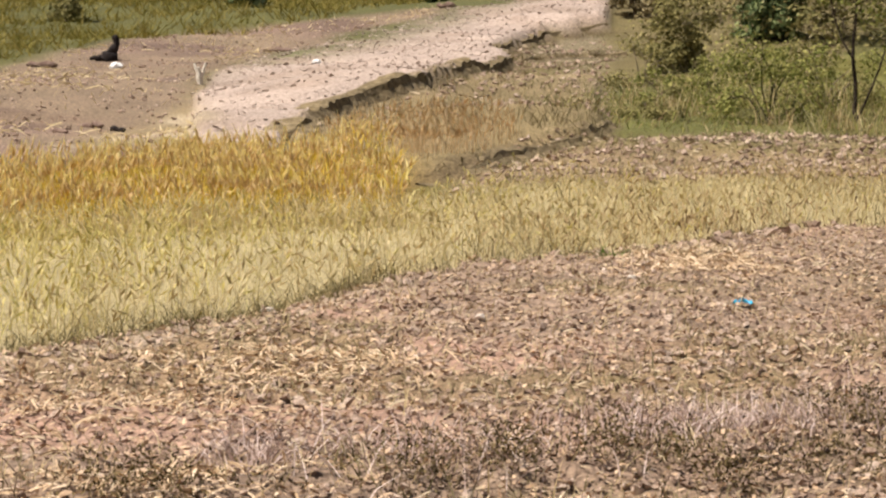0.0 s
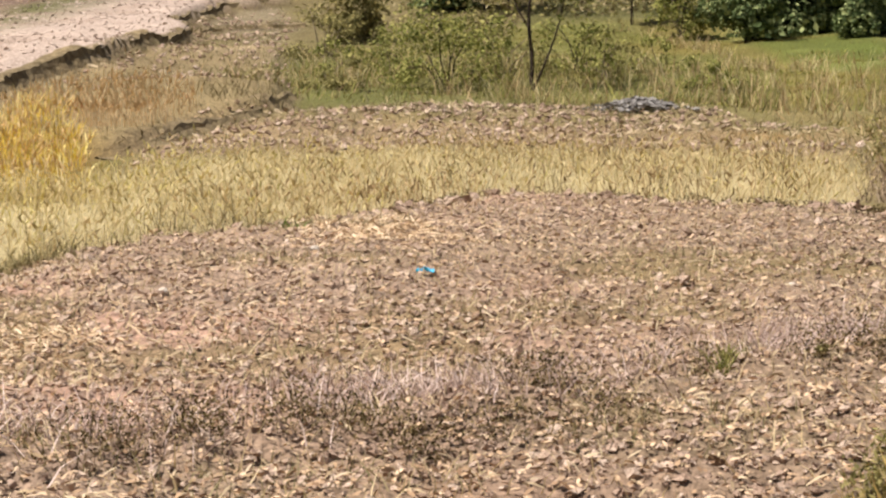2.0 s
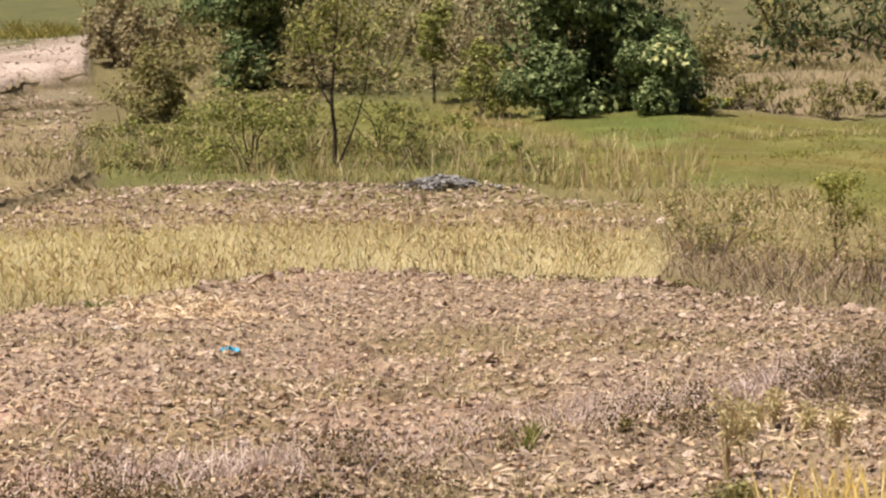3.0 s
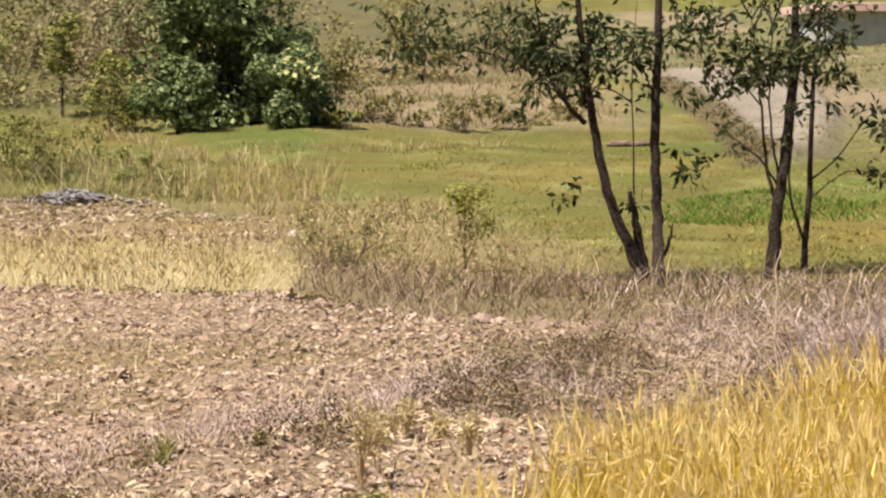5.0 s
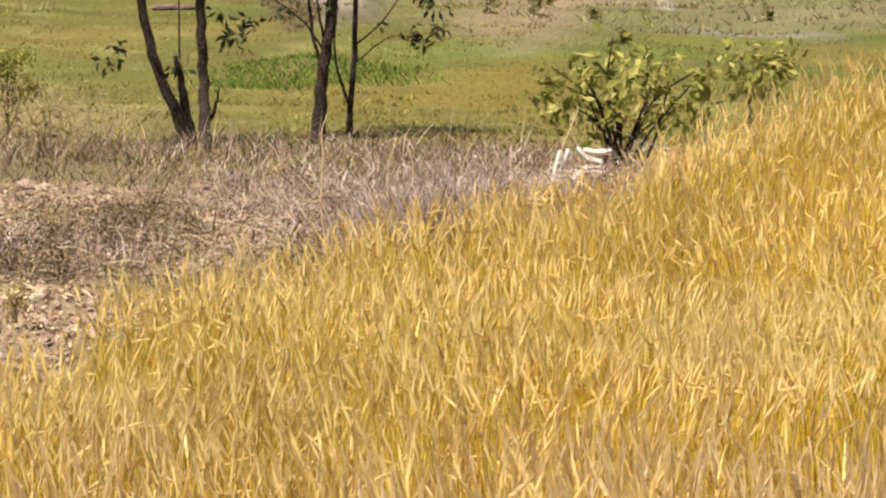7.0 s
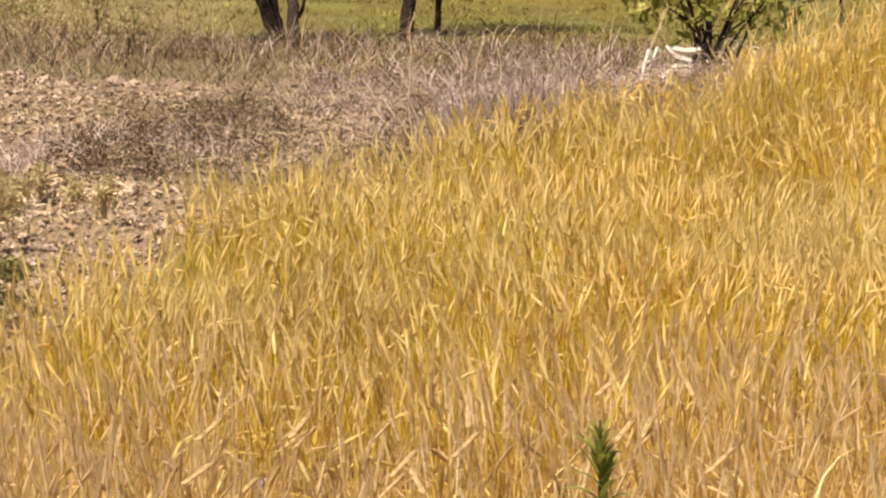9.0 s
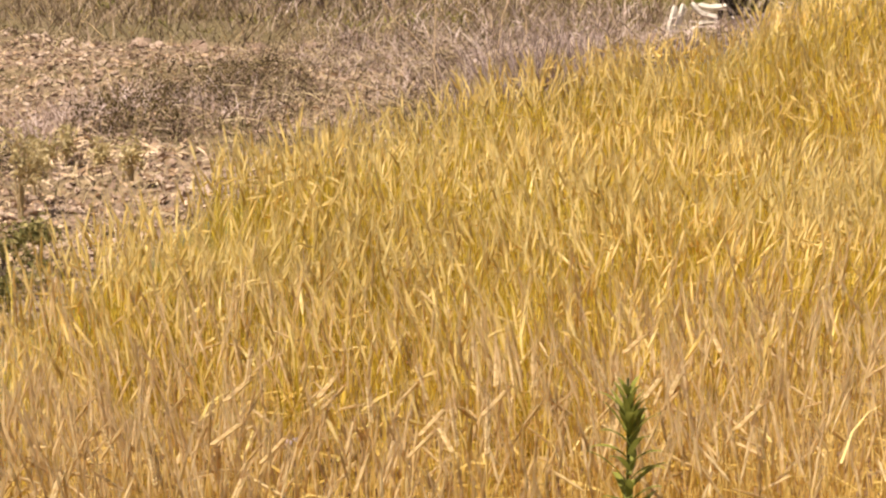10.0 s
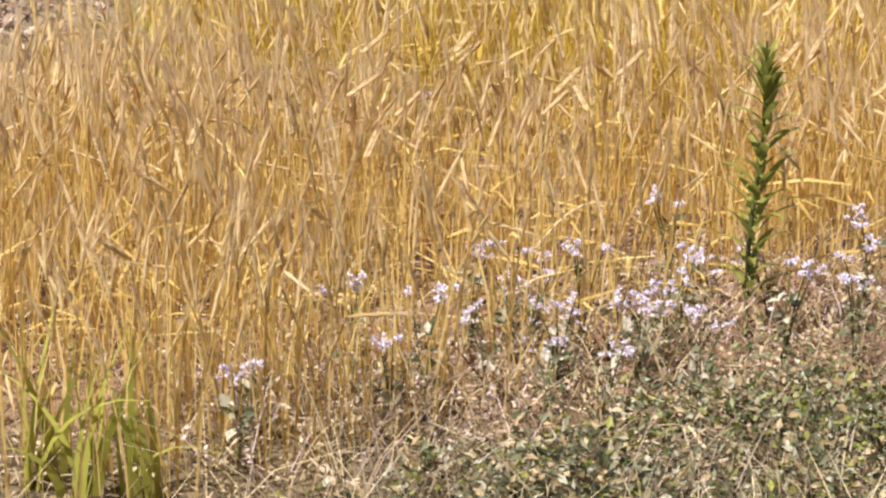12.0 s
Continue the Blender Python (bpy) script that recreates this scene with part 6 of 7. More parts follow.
def log(x, y, long, r, turn, seed, material, label):
    hp = Heap()
    g = np.random.default_rng(seed)
    line = [np.array([(u - 0.5) * long, 0.1 * long * math.sin(u * 3 + seed) * 0.3, r * 0.7 + 0.02 * g.normal()]) for u in np.linspace(0, 1, 8)]
    tube(hp, line, [r * (0.2 if k in (0, 7) else g.uniform(0.8, 1.15)) for k in range(8)], 8, 0)
    return single("log", hp.mesh("log", [material], True), x, y, label, "log", 0, turn, "logs")


log(-26.4, 62.2, 0.9, 0.1, 12, 1, M_LOG, "short weathered log on the bare slope")
log(-17.3, 43.2, 0.55, 0.06, -10, 2, M_LOG, "weathered piece of wood on bare earth")
log(-17.4, 41.8, 0.5, 0.05, -25, 3, M_LOG, "thin weathered piece of wood on bare earth")
log(-16.7, 43.0, 0.35, 0.05, -8, 4, M_CHAR, "dark piece of wood on bare earth")
log(-21.5, 68.5, 1.6, 0.07, -40, 5, M_LOG, "long thin branch at the field's upper edge")
log(-19.5, 82, 0.7, 0.1, 0, 6, M_LOG, "weathered log at the top of the tilled slope")
log(-26.0, 57.5, 3.0, 0.06, 62, 7, M_LOG, "long fallen branch on the bare slope")
log(12.6, 57.4, 1.2, 0.1, 5, 8, M_LOG, "dark log lying on the turf")
log(12.4, 24.0, 1.1, 0.03, 30, 9, M_TWIG, "thin dead branch in the dry grass")

stump = stand("stump", -25.0, 64.0, "dark charred stump with a broken spike on the bare slope", "stump")
hp = Heap()
tube(hp, smooth_line([(-0.2, 0, -0.05), (-0.06, 0, 0.18), (0.06, 0, 0.36), (0.12, 0, 0.58), (0.13, 0, 0.72)], 3, 0.025, 5), [0.3, 0.27, 0.24, 0.2, 0.17, 0.14, 0.12, 0.1, 0.09, 0.1, 0.11, 0.1, 0.04], 9, 0)
part("bole", hp.mesh("bole", [M_CHAR], True), stump)
hp = Heap()
tube(hp, smooth_line([(-0.15, 0, 0.12), (-0.35, -0.1, 0.1), (-0.6, -0.2, 0.04)], 3, 0.02, 6), np.linspace(0.14, 0.05, 7), 7, 0)
part("root", hp.mesh("root", [M_CHAR], True), stump)
single("boulder", rock_mesh("boulder", (0.2, 0.16, 0.16), M_WHITE, 2.2, 0.8), -24.2, 62.2, "small white boulder beside the charred stump", "boulder", 0.06)
single("boulder", rock_mesh("boulder", (0.12, 0.1, 0.1), M_WHITE, 5.2, 0.8), -17.8, 60.2, "small white boulder on the tilled slope", "boulder", 0.04)

stub = stand("forked_stub", -19.3, 55.2, "bleached forked stub of a bush on the slope", "stub")
for pts in ([(0, 0, -0.05), (-0.05, 0, 0.25), (-0.14, 0, 0.5)], [(0, 0, 0.0), (0.08, 0, 0.3), (0.16, 0, 0.52)], [(0, 0, 0.1), (0.02, -0.05, 0.3), (0.0, -0.1, 0.42)]):
    hp = Heap()
    ln = smooth_line(pts, 4, 0.008, 9)
    tube(hp, ln, np.linspace(0.06, 0.03, len(ln)), 6, 0)
    part("branch", hp.mesh("branch", [M_BONE], True), stub)

# bleached frame behind the wheat
wreck = stand("broken_crate", 8.15, 20.2, "broken bleached wooden crate in the dry weeds beside the wheat", "crate", turn=-12)
for pts in ([(-0.2, 0, -0.08), (-0.14, 0, 0.2), (-0.1, 0.02, 0.36)], [(-0.11, 0.05, -0.08), (-0.07, 0.05, 0.22), (-0.03, 0.05, 0.37)], [(0.02, 0.02, 0.38), (0.1, 0.02, 0.3), (0.22, 0.05, 0.27)], [(0.08, 0.06, 0.36), (0.2, 0.08, 0.34), (0.3, 0.1, 0.35)], [(-0.02, 0.1, 0.1), (0.12, 0.1, 0.22), (0.25, 0.1, 0.22)]):
    hp = Heap()
    ln = smooth_line([(1.22 * a, 1.22 * b, 1.22 * c + 0.04) for a, b, c in pts], 4)
    tube(hp, ln, [0.02] + [0.027] * (len(ln) - 2) + [0.018], 4, 0)
    part("slat", hp.mesh("slat", [M_BONE]), wreck)

# long dead stalks that stand out of the weeds
for i, (sx, sy, dx, dz) in enumerate([(4.68, 16.4, -0.02, 1.12), (4.7, 16.4, -0.42, 0.95), (5.2, 16.5, 0.02, 0.95), (5.3, 16.5, 0.1, 0.82), (4.95, 16.3, 0.16, 0.55), (4.6, 16.4, -0.6, 0.36), (4.1, 15.4, -0.35, 0.3), (3.7, 14.9, 0.22, 0.3), (5.3, 16.6, 0.28, 0.55), (5.35, 16.5, 0.12, 0.45), (4.4, 15.9, -0.28, 0.22), (8.2, 20.6, 0.2, 0.9), (8.35, 20.5, -0.1, 0.8)]):
    hp = Heap()
    ln = smooth_line([(0, 0, -0.03), (dx * 0.1 + 0.05 * math.sin(i * 2.1), 0.02, dz * 0.45), (dx * 0.6 - 0.04 * math.sin(i * 1.7), 0.03, dz * 0.8), (dx + 0.05 * math.cos(i * 3.1), 0.04, dz)], 4, 0.009, i)
    tube(hp, ln, np.linspace(0.0075, 0.0035, len(ln)), 5, 0)
    ob = single("dead_stalk", hp.mesh("dead_stalk", [M_CHAFF], True), sx, sy, "long bleached dead weed stalk above the brush", "stalk", 0.0, 0, "dead stalks")

# the compound on the far slope
house = stand("building", 34.5, 104.0, "long low grey rendered building on the hillside", "building", turn=4, sink=0.9)


def box(name, x0, x1, y0, y1, z0, z1, material, parent, bevel=0.02, label=""):
    bm = bmesh.new()
    bmesh.ops.create_cube(bm, size=1)
    for v in bm.verts:
        v.co = Vector((x0 + (v.co.x + 0.5) * (x1 - x0), y0 + (v.co.y + 0.5) * (y1 - y0), z0 + (v.co.z + 0.5) * (z1 - z0)))
    bmesh.ops.bevel(bm, geom=bm.edges[:], offset=bevel, segments=1, affect="EDGES")
    me = bpy.data.meshes.new(name)
    bm.to_mesh(me)
    bm.free()
    me.materials.append(material)
    return part(name, me, parent, label)


box("wall", -2.6, 4.4, 0, 5, -0.8, 2.35, M_WALL, house)
box("roof", -2.9, 4.7, -0.4, 5.4, 2.35, 2.75, M_ROOF, house, label="low pinkish roof")
box("sill", 1.6, 2.5, -0.1, 0.02, 1.75, 1.82, M_WHITE, house, label="white ledge")

# ---------------------------------------------------------------- the foot of the camera's bank
# tall leafy weed
weed = stand("tall_weed", 1.92, 5.15, "tall single-stemmed green weed with narrow leaves beside the wheat", "weed")
TALL = 0.745
hp = Heap()
ln = smooth_line([(0, 0, -0.03), (0.0, 0.01, 0.25), (0.02, 0.01, 0.5), (0.015, 0, TALL)], 5)
tube(hp, ln, np.linspace(0.0075, 0.003, len(ln)), 7, 0)
part("stem", hp.mesh("stem", [M_WEEDSTEM], True), weed)


def narrow_leaf(z, az, long, wide, rise, droop):
    k = 7
    V = []
    for i in range(k):
        s = i / (k - 1)
        d = long * s
        zz = z + long * (rise * s - droop * s * s)
        w = wide * math.sin(math.pi * min(1, 0.12 + 0.88 * s) ** 0.8) * (1 if i < k - 1 else 0.05)
        c, sn = math.cos(az), math.sin(az)
        for side, fold in ((-1, 0.18), (0, 0), (1, 0.18)):
            V.append((c * d - sn * w * side * 0.5, sn * d + c * w * side * 0.5, zz + fold * w * abs(side)))
    Q = [(i * 3 + j, i * 3 + j + 1, i * 3 + j + 4, i * 3 + j + 3) for i in range(k - 1) for j in range(2)]
    return np.array(V), np.array(Q)


g = np.random.default_rng(601)
# leaves spaced up the stem, then a pointed tuft of upright ones
for k in range(44):
    u = k / 43
    long = (0.125 - 0.05 * u) * g.uniform(0.8, 1.2) * (0.6 + 0.4 * min(1, u / 0.3))
    v, q = narrow_leaf(0.1 + (TALL - 0.2) * u, k * 2.4 + g.normal(0, 0.3), long, 0.023, g.uniform(1.0, 1.6), g.uniform(0.5, 0.85))
    v[:, 0] += 0.02 * min(1, u / 0.7)
    part("leaf", mesh_of("leaf", v, q, [M_WEED], smooth=True), weed)
for k in range(22):
    u = k / 21
    v, q = narrow_leaf(TALL - 0.15 + 0.11 * u, k * 2.4 + g.normal(0, 0.3), 0.062 * (1 - 0.5 * u) * g.uniform(0.8, 1.2), 0.016, 1.9, 0.6)
    v[:, 0] += 0.018
    part("leaf", mesh_of("leaf", v, q, [M_WEED], smooth=True), weed)


def flower_weed(seed, high):
    """A small herb with a cluster of lilac tufts."""
    ob = new("flowering_weed")
    ob.empty_display_size = 0.05
    g = np.random.default_rng(seed)
    stem = Heap()
    heads = []
    for k in range(3):
        a, r = g.uniform(0, 6.28), g.uniform(0.02, 0.07)
        e = np.array([math.cos(a) * r, math.sin(a) * r, high * g.uniform(0.85, 1.05)])
        ln = smooth_line([(0, 0, -0.02), (e[0] * 0.3, e[1] * 0.3, high * 0.5), e], 3)
        tube(stem, ln, np.linspace(0.0028, 0.0014, len(ln)), 4, 0)
        heads.append(e)
    part("stem", stem.mesh("stem", [M_WEEDSTEM], True), ob)
    lv = Heap()
    n = 20
    zz = g.uniform(0.1, 0.85, n) * high
    a = g.uniform(0, 6.28, n)
    c = np.stack([np.cos(a) * 0.012, np.sin(a) * 0.012, zz], -1)
    v, t = leaf_faces(c, 0.04, np.stack([np.cos(a), np.sin(a), np.full(n, 0.3)], -1), seed, 0.55, 2.0)
    lv.tris(v, t, 0)
    part("foliage", lv.mesh("foliage", [M_SAGE]), ob)
    for e in heads:
        m = g.integers(3, 6)
        cc = e + np.stack([g.normal(0, 0.014, m), g.normal(0, 0.014, m), g.normal(0.002, 0.004, m)], -1)
        for c1 in cc:
            fl = Heap()
            d = unit(np.stack([g.normal(0, 1, 16), g.normal(0, 1, 16), np.abs(g.normal(0.5, 0.5, 16))], -1))
            v, t = leaf_faces(np.tile(c1, (16, 1)), 0.0105, d, seed + 3, 0.55)
            fl.tris(v, t, 0)
            part("flower", fl.mesh("flower", [M_LILAC]), ob, "fluffy lilac flower")
    return tagged(ob, "small herb with fluffy pale lilac flowers at the wheat's foot", "flower", "lilac flowers")


kinds = [flower_weed(700 + i, 0.15 + 0.045 * i) for i in range(4)]
spots = [(0.66, 4.75), (0.74, 4.68), (0.6, 4.6), (0.95, 4.72), (0.82, 4.6), (1.05, 4.85), (1.18, 4.72), (1.34, 4.85), (1.56, 4.9), (1.76, 4.95), (2.1, 5.0), (2.3, 4.95), (1.9, 4.85), (1.46, 4.78), (1.3, 4.98), (2.44, 5.05), (1.0, 4.55), (1.66, 4.72), (1.24, 5.5), (1.27, 5.42), (1.36, 5.62), (1.42, 5.6), (1.32, 5.25), (1.4, 5.3), (1.48, 5.38), (1.5, 5.25), (1.52, 5.5), (1.58, 5.2), (1.62, 5.32), (1.7, 5.28), (1.74, 5.22), (1.78, 5.36), (1.82, 5.75), (1.88, 5.65), (1.95, 5.4), (2.0, 5.3), (2.05, 5.18), (2.2, 5.25), (2.26, 5.3), (2.3, 5.15), (2.36, 5.22), (1.15, 4.98), (1.22, 5.04), (1.38, 5.02), (1.86, 5.02), (0.9, 5.0), (2.12, 5.42), (1.44, 5.1), (1.66, 5.08), (1.2, 6.3), (1.5, 6.9), (2.3, 7.1), (2.5, 5.3)]
for i, (fx, fy) in enumerate([s for k, s in enumerate(spots) if k % 5 not in (1, 4)]):
    fy -= 0.3 if 5.3 < fy < 6 else 0.1 if 4.95 < fy < 6 else 0.0
    m = pose(fx, fy, at_ground(fx, fy), 0, 0, i * 77)
    if i < 4:
        kinds[i].matrix_world = m
    else:
        copy_thing(kinds[i % 4], m)

# low herbs and dry litter at the foot of the bank
hp = Heap()
HERBS = [(-0.6, 3.4), (3.4, 3.4), (3.2, 4.85), (2.2, 4.72), (1.75, 4.74), (1.5, 4.66), (1.3, 4.52), (1.1, 4.4), (0.75, 4.3), (0.4, 4.16), (-0.6, 4.0)]
P = scatter(HERBS, 2600, 801, lambda x, y: 0.35 + 0.65 * sstep(0.25, 0.6, wave(x, y, 0.25, 75)))
g = np.random.default_rng(802)
c = np.repeat(P, 6, 0)
c[:, :2] += g.normal(0, 0.018, (len(c), 2))
c[:, 2] += g.uniform(0.0, 0.19, len(c)) * (0.15 + 0.85 * wave(c[:, 0], c[:, 1], 0.16, 78))
k = g.random(len(c))
for sel, slot in ((k < 0.5, 0), (k > 0.9, 3), ((k >= 0.72) & (k <= 0.9), 4), ((k >= 0.5) & (k < 0.72), 7)):
    v, t = leaf_faces(c[sel], 0.027, np.stack([g.normal(0, 1, sel.sum()), g.normal(0, 1, sel.sum()), np.full(sel.sum(), 0.4)], -1), 803 + slot, 0.5, 1.0)
    hp.tris(v, t, slot)
v, q, _, _ = blades(P[::7], 0.15, 0.005, 0.8, 0.5, 2, 804, vary=0.6)
hp.quads(v, q, 1)
v, q, _, _ = blades(P[1::5], 0.18, 0.0045, 0.7, 0.4, 2, 805, vary=0.6)
hp.quads(v, q, 2)
P = scatter([(-0.4, 4.4), (1.0, 4.6), (2.8, 4.9), (2.8, 5.8), (1.6, 5.6), (0.8, 5.1), (-0.4, 4.8)], 380, 806)
k = np.random.default_rng(808).random(len(P)) < 0.55
for sel, slot in ((k, 1), (~k, 2)):
    v, q, _, _ = blades(P[sel], 0.2, 0.005, 0.7, 0.5, 2, 807 + slot, vary=0.7)
    hp.quads(v, q, slot)
# brown and lilac tangle between the herbs and the crop
P = scatter([(0.5, 4.25), (0.9, 4.38), (1.3, 4.55), (1.75, 4.78), (2.3, 4.78), (3.0, 4.85), (3.0, 5.3), (2.0, 5.2), (1.4, 5.0), (0.9, 4.75), (0.5, 4.5)], 900, 821, lambda x, y: 0.35 + 0.65 * wave(x, y, 0.2, 101))
k = np.random.default_rng(822).random(len(P))
for lo_, hi_, slot, hgt in ((0, 0.34, 7, 0.19), (0.34, 0.52, 5, 0.17), (0.52, 0.92, 1, 0.22), (0.92, 1.0, 3, 0.15)):
    sel = (k >= lo_) & (k < hi_)
    v, q, tip, _ = blades(P[sel], hgt, 0.0045, 0.8, 0.6, 3, 823 + slot, vary=0.7)
    hp.quads(v, q, slot)
    c = np.repeat(P[sel], 5, 0)
    c = c + (np.repeat(tip, 5, 0) - c) * np.random.default_rng(829 + slot).uniform(0.3, 1.1, (len(c), 1))
    v, t = leaf_faces(c, 0.016, np.random.default_rng(835).normal(0, 1, c.shape), 836 + slot, 0.5)
    hp.tris(v, t, slot)
# greener herbs where the bank is damper
P = scatter([(1.15, 4.3), (3.0, 4.3), (3.0, 4.9), (2.2, 4.85), (1.75, 4.9), (1.45, 4.8), (1.2, 4.62)], 240, 814, lambda x, y: sstep(0.35, 0.6, wave(x, y, 0.22, 95)))
P = np.repeat(P, 9, 0)
g = np.random.default_rng(815)
P[:, :2] += g.normal(0, 0.02, (len(P), 2))
P[:, 2] += g.uniform(0.02, 0.2, len(P))
v, t = facing_leaves(P, 0.023, g.normal(0, 0.7, P.shape), 816, 0.4)
hp.tris(v, t, 6)
# dry seed heads over the herbs
P = scatter([(0.4, 4.3), (1.1, 4.55), (1.6, 4.75), (2.9, 4.8), (2.9, 5.25), (1.8, 5.2), (1.2, 5.0), (0.5, 4.75)], 130, 809)
P = np.repeat(P, 7, 0) + np.random.default_rng(810).normal(0, 0.009, (len(P) * 7, 3))
P[:, 2] += np.repeat(np.random.default_rng(811).uniform(0.08, 0.24, len(P) // 7), 7)
v, t = leaf_faces(P, 0.013, np.random.default_rng(812).normal(0, 1, P.shape), 813, 0.6)
hp.tris(v, t, 5)
stuff("low_herbs", hp, [M_SAGE, M_PALE, M_DRYWEED, M_DARKLEAF, M_WEED, M_LILACDRY, M_HERB, M_TAN], "low grey-green herbs and dry stems at the foot of the bank", "weeds")
hp = Heap()
P = scatter([(-0.4, 3.9), (3.4, 4.2), (3.4, 6.2), (-0.4, 6.2)], 420, 811)
litter(hp, P, 0.07, 0.007, 812)
stuff("dry_litter", hp, [M_STRAW], "dry straw litter on the reddish soil under the wheat", "straw")

# broad dry leaf blades in the crop's edge
for i, (bx, by, z0, dx, dy, dz, w) in enumerate([(1.43, 5.35, 0.2, 0.22, 0.02, 0.1, 0.018), (1.4, 5.3, 0.1, 0.06, 0.0, 0.35, 0.014), (0.55, 5.3, 0.18, 0.3, 0.0, 0.03, 0.012), (1.98, 5.0, 0.02, 0.09, 0.02, 0.3, 0.012), (0.95, 5.25, 0.16, 0.26, 0.05, 0.02, 0.012)]):
    k = 8
    V = []
    for j in range(k):
        s = j / (k - 1)
        ww = w * (0.35 + 1.2 * s - 1.45 * s * s + 0.02)
        for side in (-0.5, 0, 0.5):
            V.append((dx * s, dy * s + side * ww, z0 + dz * s + 0.05 * math.sin(s * 3.1) + abs(side) * ww * 0.5))
    q = np.array([(j * 3 + m, j * 3 + m + 1, j * 3 + m + 4, j * 3 + m + 3) for j in range(k - 1) for m in range(2)])
    single("bent_straw", mesh_of("bent_straw", np.array(V), q, [M_PALE if i != 3 else M_DARKWEED], smooth=True), bx, by, "broad dry straw bent over the weeds", "straw", 0, 0, "bent straws")
for i, (bx, by, num) in enumerate([(0.27, 4.5, 13), (0.37, 4.46, 11), (0.16, 4.6, 11)]):
    clump = stand("grass_clump", bx, by, "yellow-green upright grass clump at the wheat's edge", "grass clump", "grass clumps")
    g = np.random.default_rng(820 + i)
    for k in range(num):
        root = np.array([[g.normal(0, 0.03), g.normal(0, 0.03), 0.0]])
        v, q, _, _ = blades(root, 0.3, 0.02, 0.2, 0.25 if k % 3 else 0.9, 6, 830 + i * 100 + k, vary=0.4)
        part("blade", mesh_of("blade", v, q, [M_CLUMP]), clump)


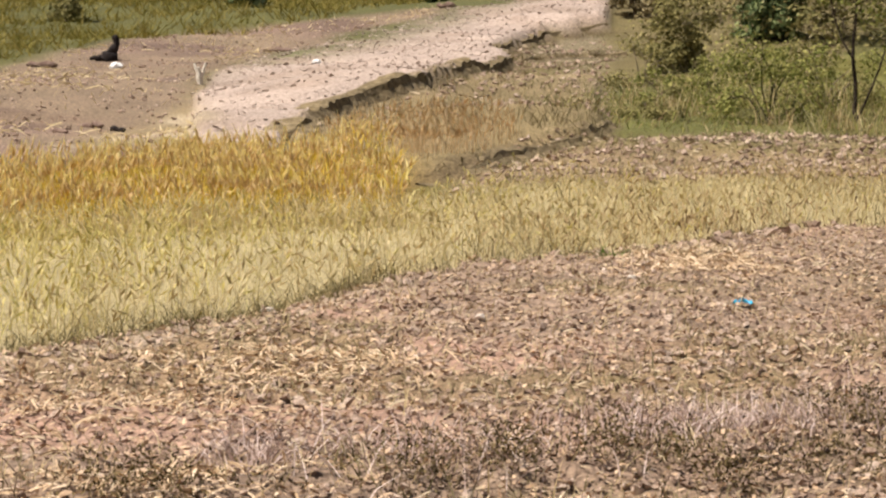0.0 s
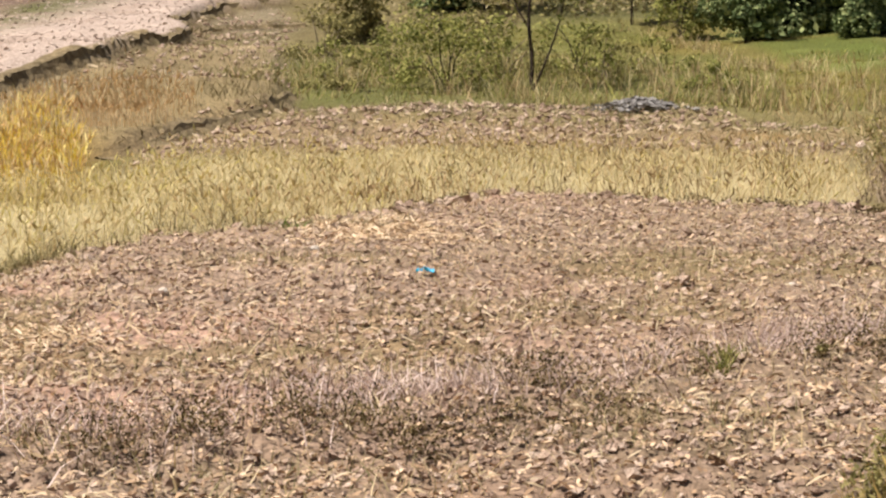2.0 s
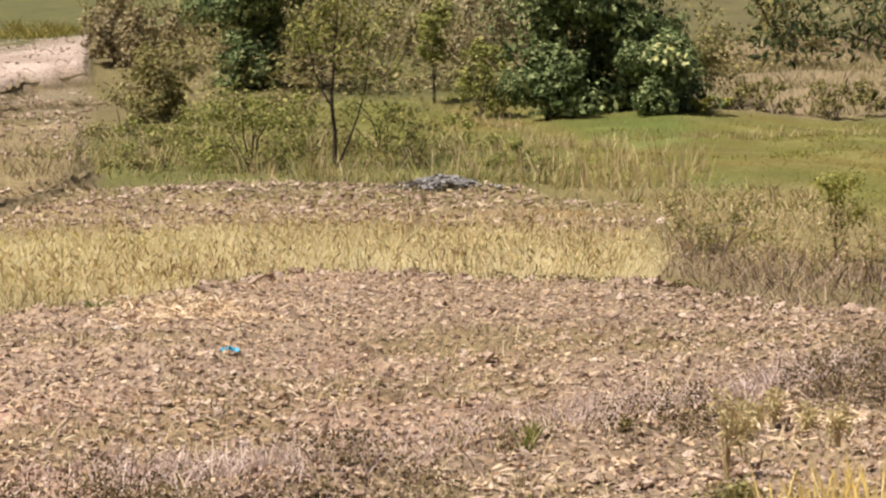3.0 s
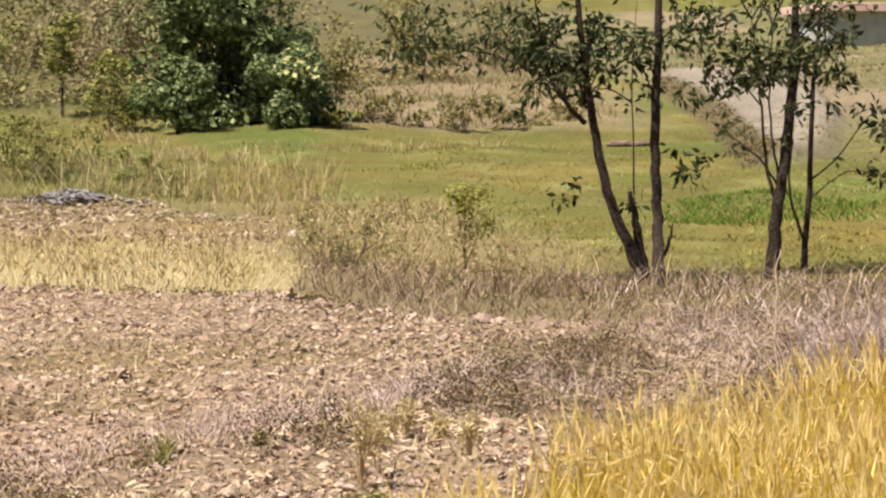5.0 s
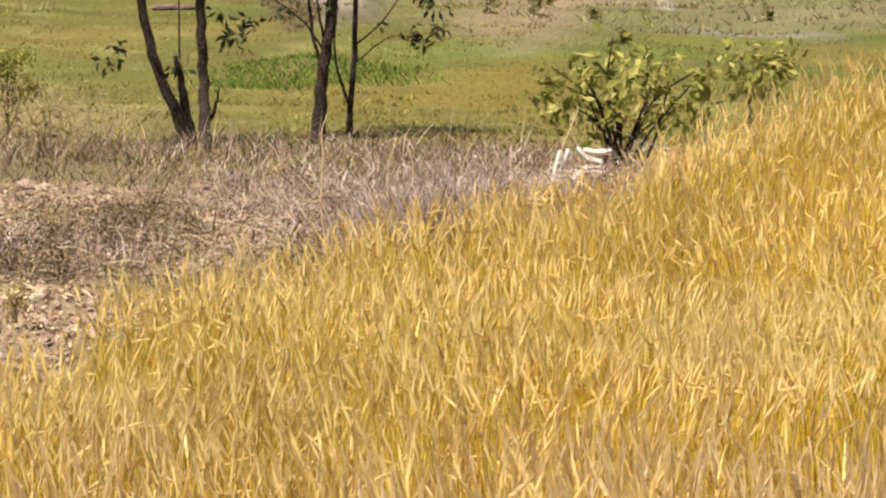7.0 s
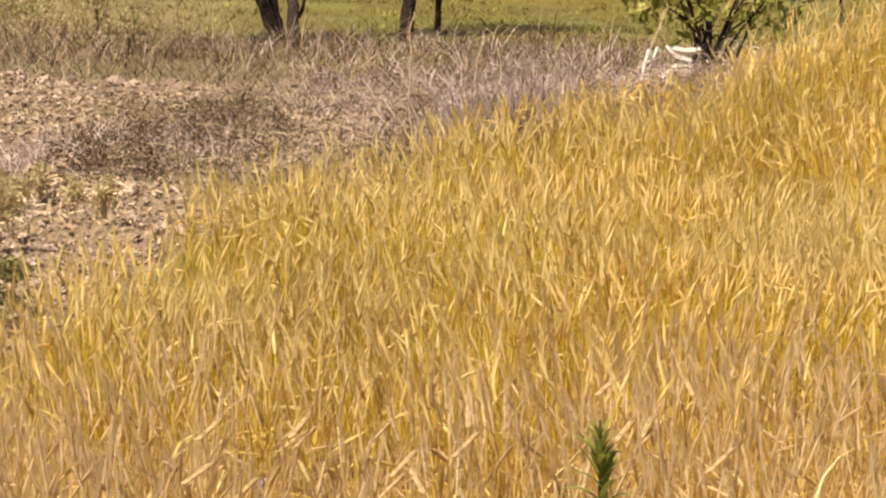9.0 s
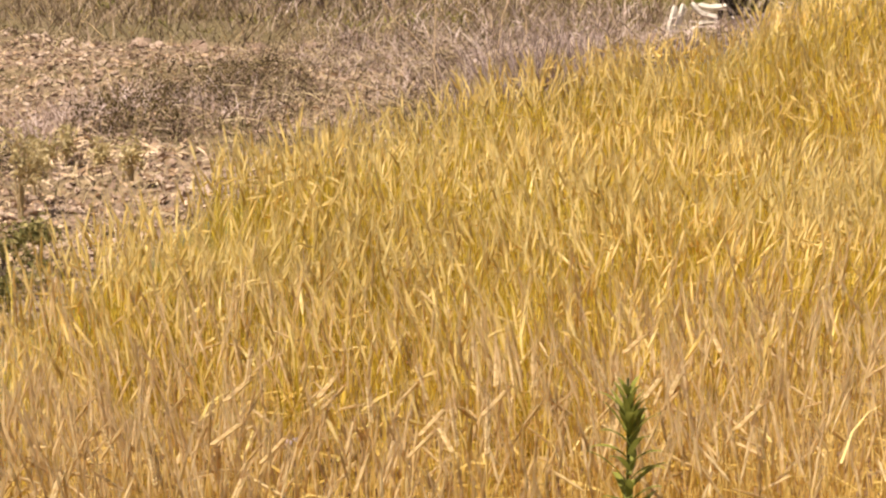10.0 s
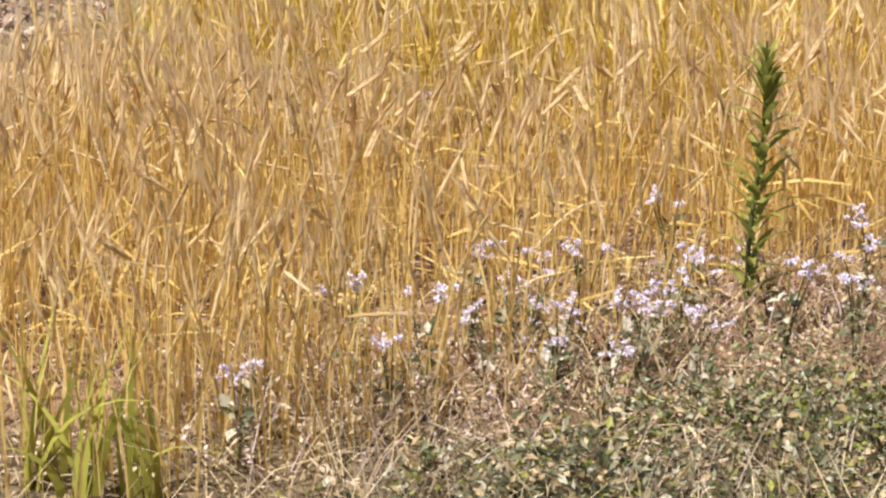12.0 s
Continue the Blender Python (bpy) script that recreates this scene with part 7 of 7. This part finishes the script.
def wheat_plant(seed, high):
    """One ripe plant from the front of the crop."""
    ob = new("wheat_plant")
    ob.empty_display_size = 0.05
    g = np.random.default_rng(seed)
    az = g.uniform(0, 6.28)
    lean = g.uniform(0.02, 0.07)
    top = np.array([math.cos(az) * lean, math.sin(az) * lean, high])
    hp = Heap()
    ln = smooth_line([(0, 0, -0.02), (top[0] * 0.3, top[1] * 0.3, high * 0.55), top], 4)
    tube(hp, ln, np.linspace(0.0028, 0.0018, len(ln)), 5, 0)
    part("stalk", hp.mesh("stalk", [M_STALK2], True), ob)
    way = unit(np.array([[math.cos(az) * 0.5, math.sin(az) * 0.5, g.uniform(-0.5, 1.0)]]))
    end = top[None] + way * g.uniform(0.08, 0.1)
    hp = Heap()
    # spikelets in two rows up the ear
    for k in range(20):
        u = k / 20
        c = top + (end[0] - top) * u
        side = unit(np.cross(way, np.array([[0.2, 0.3, 0.9]])))[0] * (0.004 if k % 2 else -0.004)
        v, q = spindles((c + side * 0.4)[None], (c + side * 1.7 + way[0] * 0.013)[None], np.array([0.0046]), 5, (0.4, 1.0, 0.8, 0.15))
        hp.quads(v, q, 0)
    part("ear", hp.mesh("ear", [M_EAR2], True), ob)
    hp = Heap()
    for k in range(16):
        c = top + (end[0] - top) * g.uniform(0.1, 1.0)
        d = unit(way + g.normal(0, 0.13, (1, 3)))
        v, q = spindles(c[None], c[None] + d * g.uniform(0.07, 0.12), np.array([0.0007]), 3, (1.0, 0.7, 0.2))
        hp.quads(v, q, 0)
    tagged(part("beard", hp.mesh("beard", [M_AWN2]), ob), kind="stuff")
    for k in range(2):
        v, q, _, _ = blades(np.array([[0.0, 0.0, high * g.uniform(0.2, 0.6)]]), 0.17, 0.008, 0.6, 0.8, 5, seed * 7 + k)
        part("leaf", mesh_of("leaf", v, q, [M_WLEAF2], smooth=True), ob)
    return tagged(ob, "ripe bearded wheat plant at the front of the crop", "wheat", "front wheat plants")


kinds = [wheat_plant(950 + i, 0.4 + 0.025 * i) for i in range(6)]
places = scatter([(0.0, 4.5), (0.9, 4.9), (1.4, 5.3), (2.6, 5.6), (2.9, 6.6), (0.2, 6.4)], 26, 951)[:84]
for i, (fx, fy, fz) in enumerate(places):
    m = pose(fx, fy, fz, 0, 0, i * 61)
    if i < 6:
        kinds[i].matrix_world = m
    else:
        copy_thing(kinds[i % 6], m)

# green tufts on the ridge
for i, (tx, ty, th) in enumerate([(0.28, 14.1, 0.11), (0.85, 14.45, 0.07)]):
    tuft = stand("weed_tuft", tx, ty, "small green leafy weed tuft on the ridge", "weed", "weed tufts")
    g = np.random.default_rng(970 + i)
    n = 90
    root = np.stack([g.normal(0, 0.014, n), g.normal(0, 0.014, n), np.zeros(n)], -1)
    hp = Heap()
    v, q, tip, _ = blades(root[:30], th, 0.006, 0.35, 0.2, 2, 975 + i)
    hp.quads(v, q, 0)
    tagged(part("stems", hp.mesh("stems", [M_MARGIN]), tuft), kind="stuff")
    hp = Heap()
    c = np.repeat(tip, 5, 0) * g.uniform(0.3, 1.0, (150, 1))
    v, t = facing_leaves(c, 0.035, g.normal(0, 0.6, c.shape), 978 + i, 0.45)
    hp.tris(v, t, 0)
    part("foliage", hp.mesh("foliage", [M_OLLEAF]), tuft)

# larger clods on the near part of the ploughed field
lumps = [rock_mesh("clod", (0.032 + 0.005 * i, 0.027, 0.026), M_CLOD, 7.7 * i, 0.8, 0.5, 1) for i in range(6)]
ground_ob = bpy.data.objects["ground"]
for i, (lx, ly, lz) in enumerate(scatter([(-4.6, 9.5), (1.2, 11), (2.4, 14.5), (3.4, 17), (-1, 17.5), (-5, 14.5)], 4, 901)[:240]):
    ob = new("clod", lumps[i % 6])
    ob.parent = ground_ob
    s = 0.6 + 0.7 * ((i * 37) % 100) / 100
    ob.matrix_world = pose(lx, ly, lz + 0.008, 0, 0, i * 73) @ Matrix.Diagonal((s, s, s, 1))
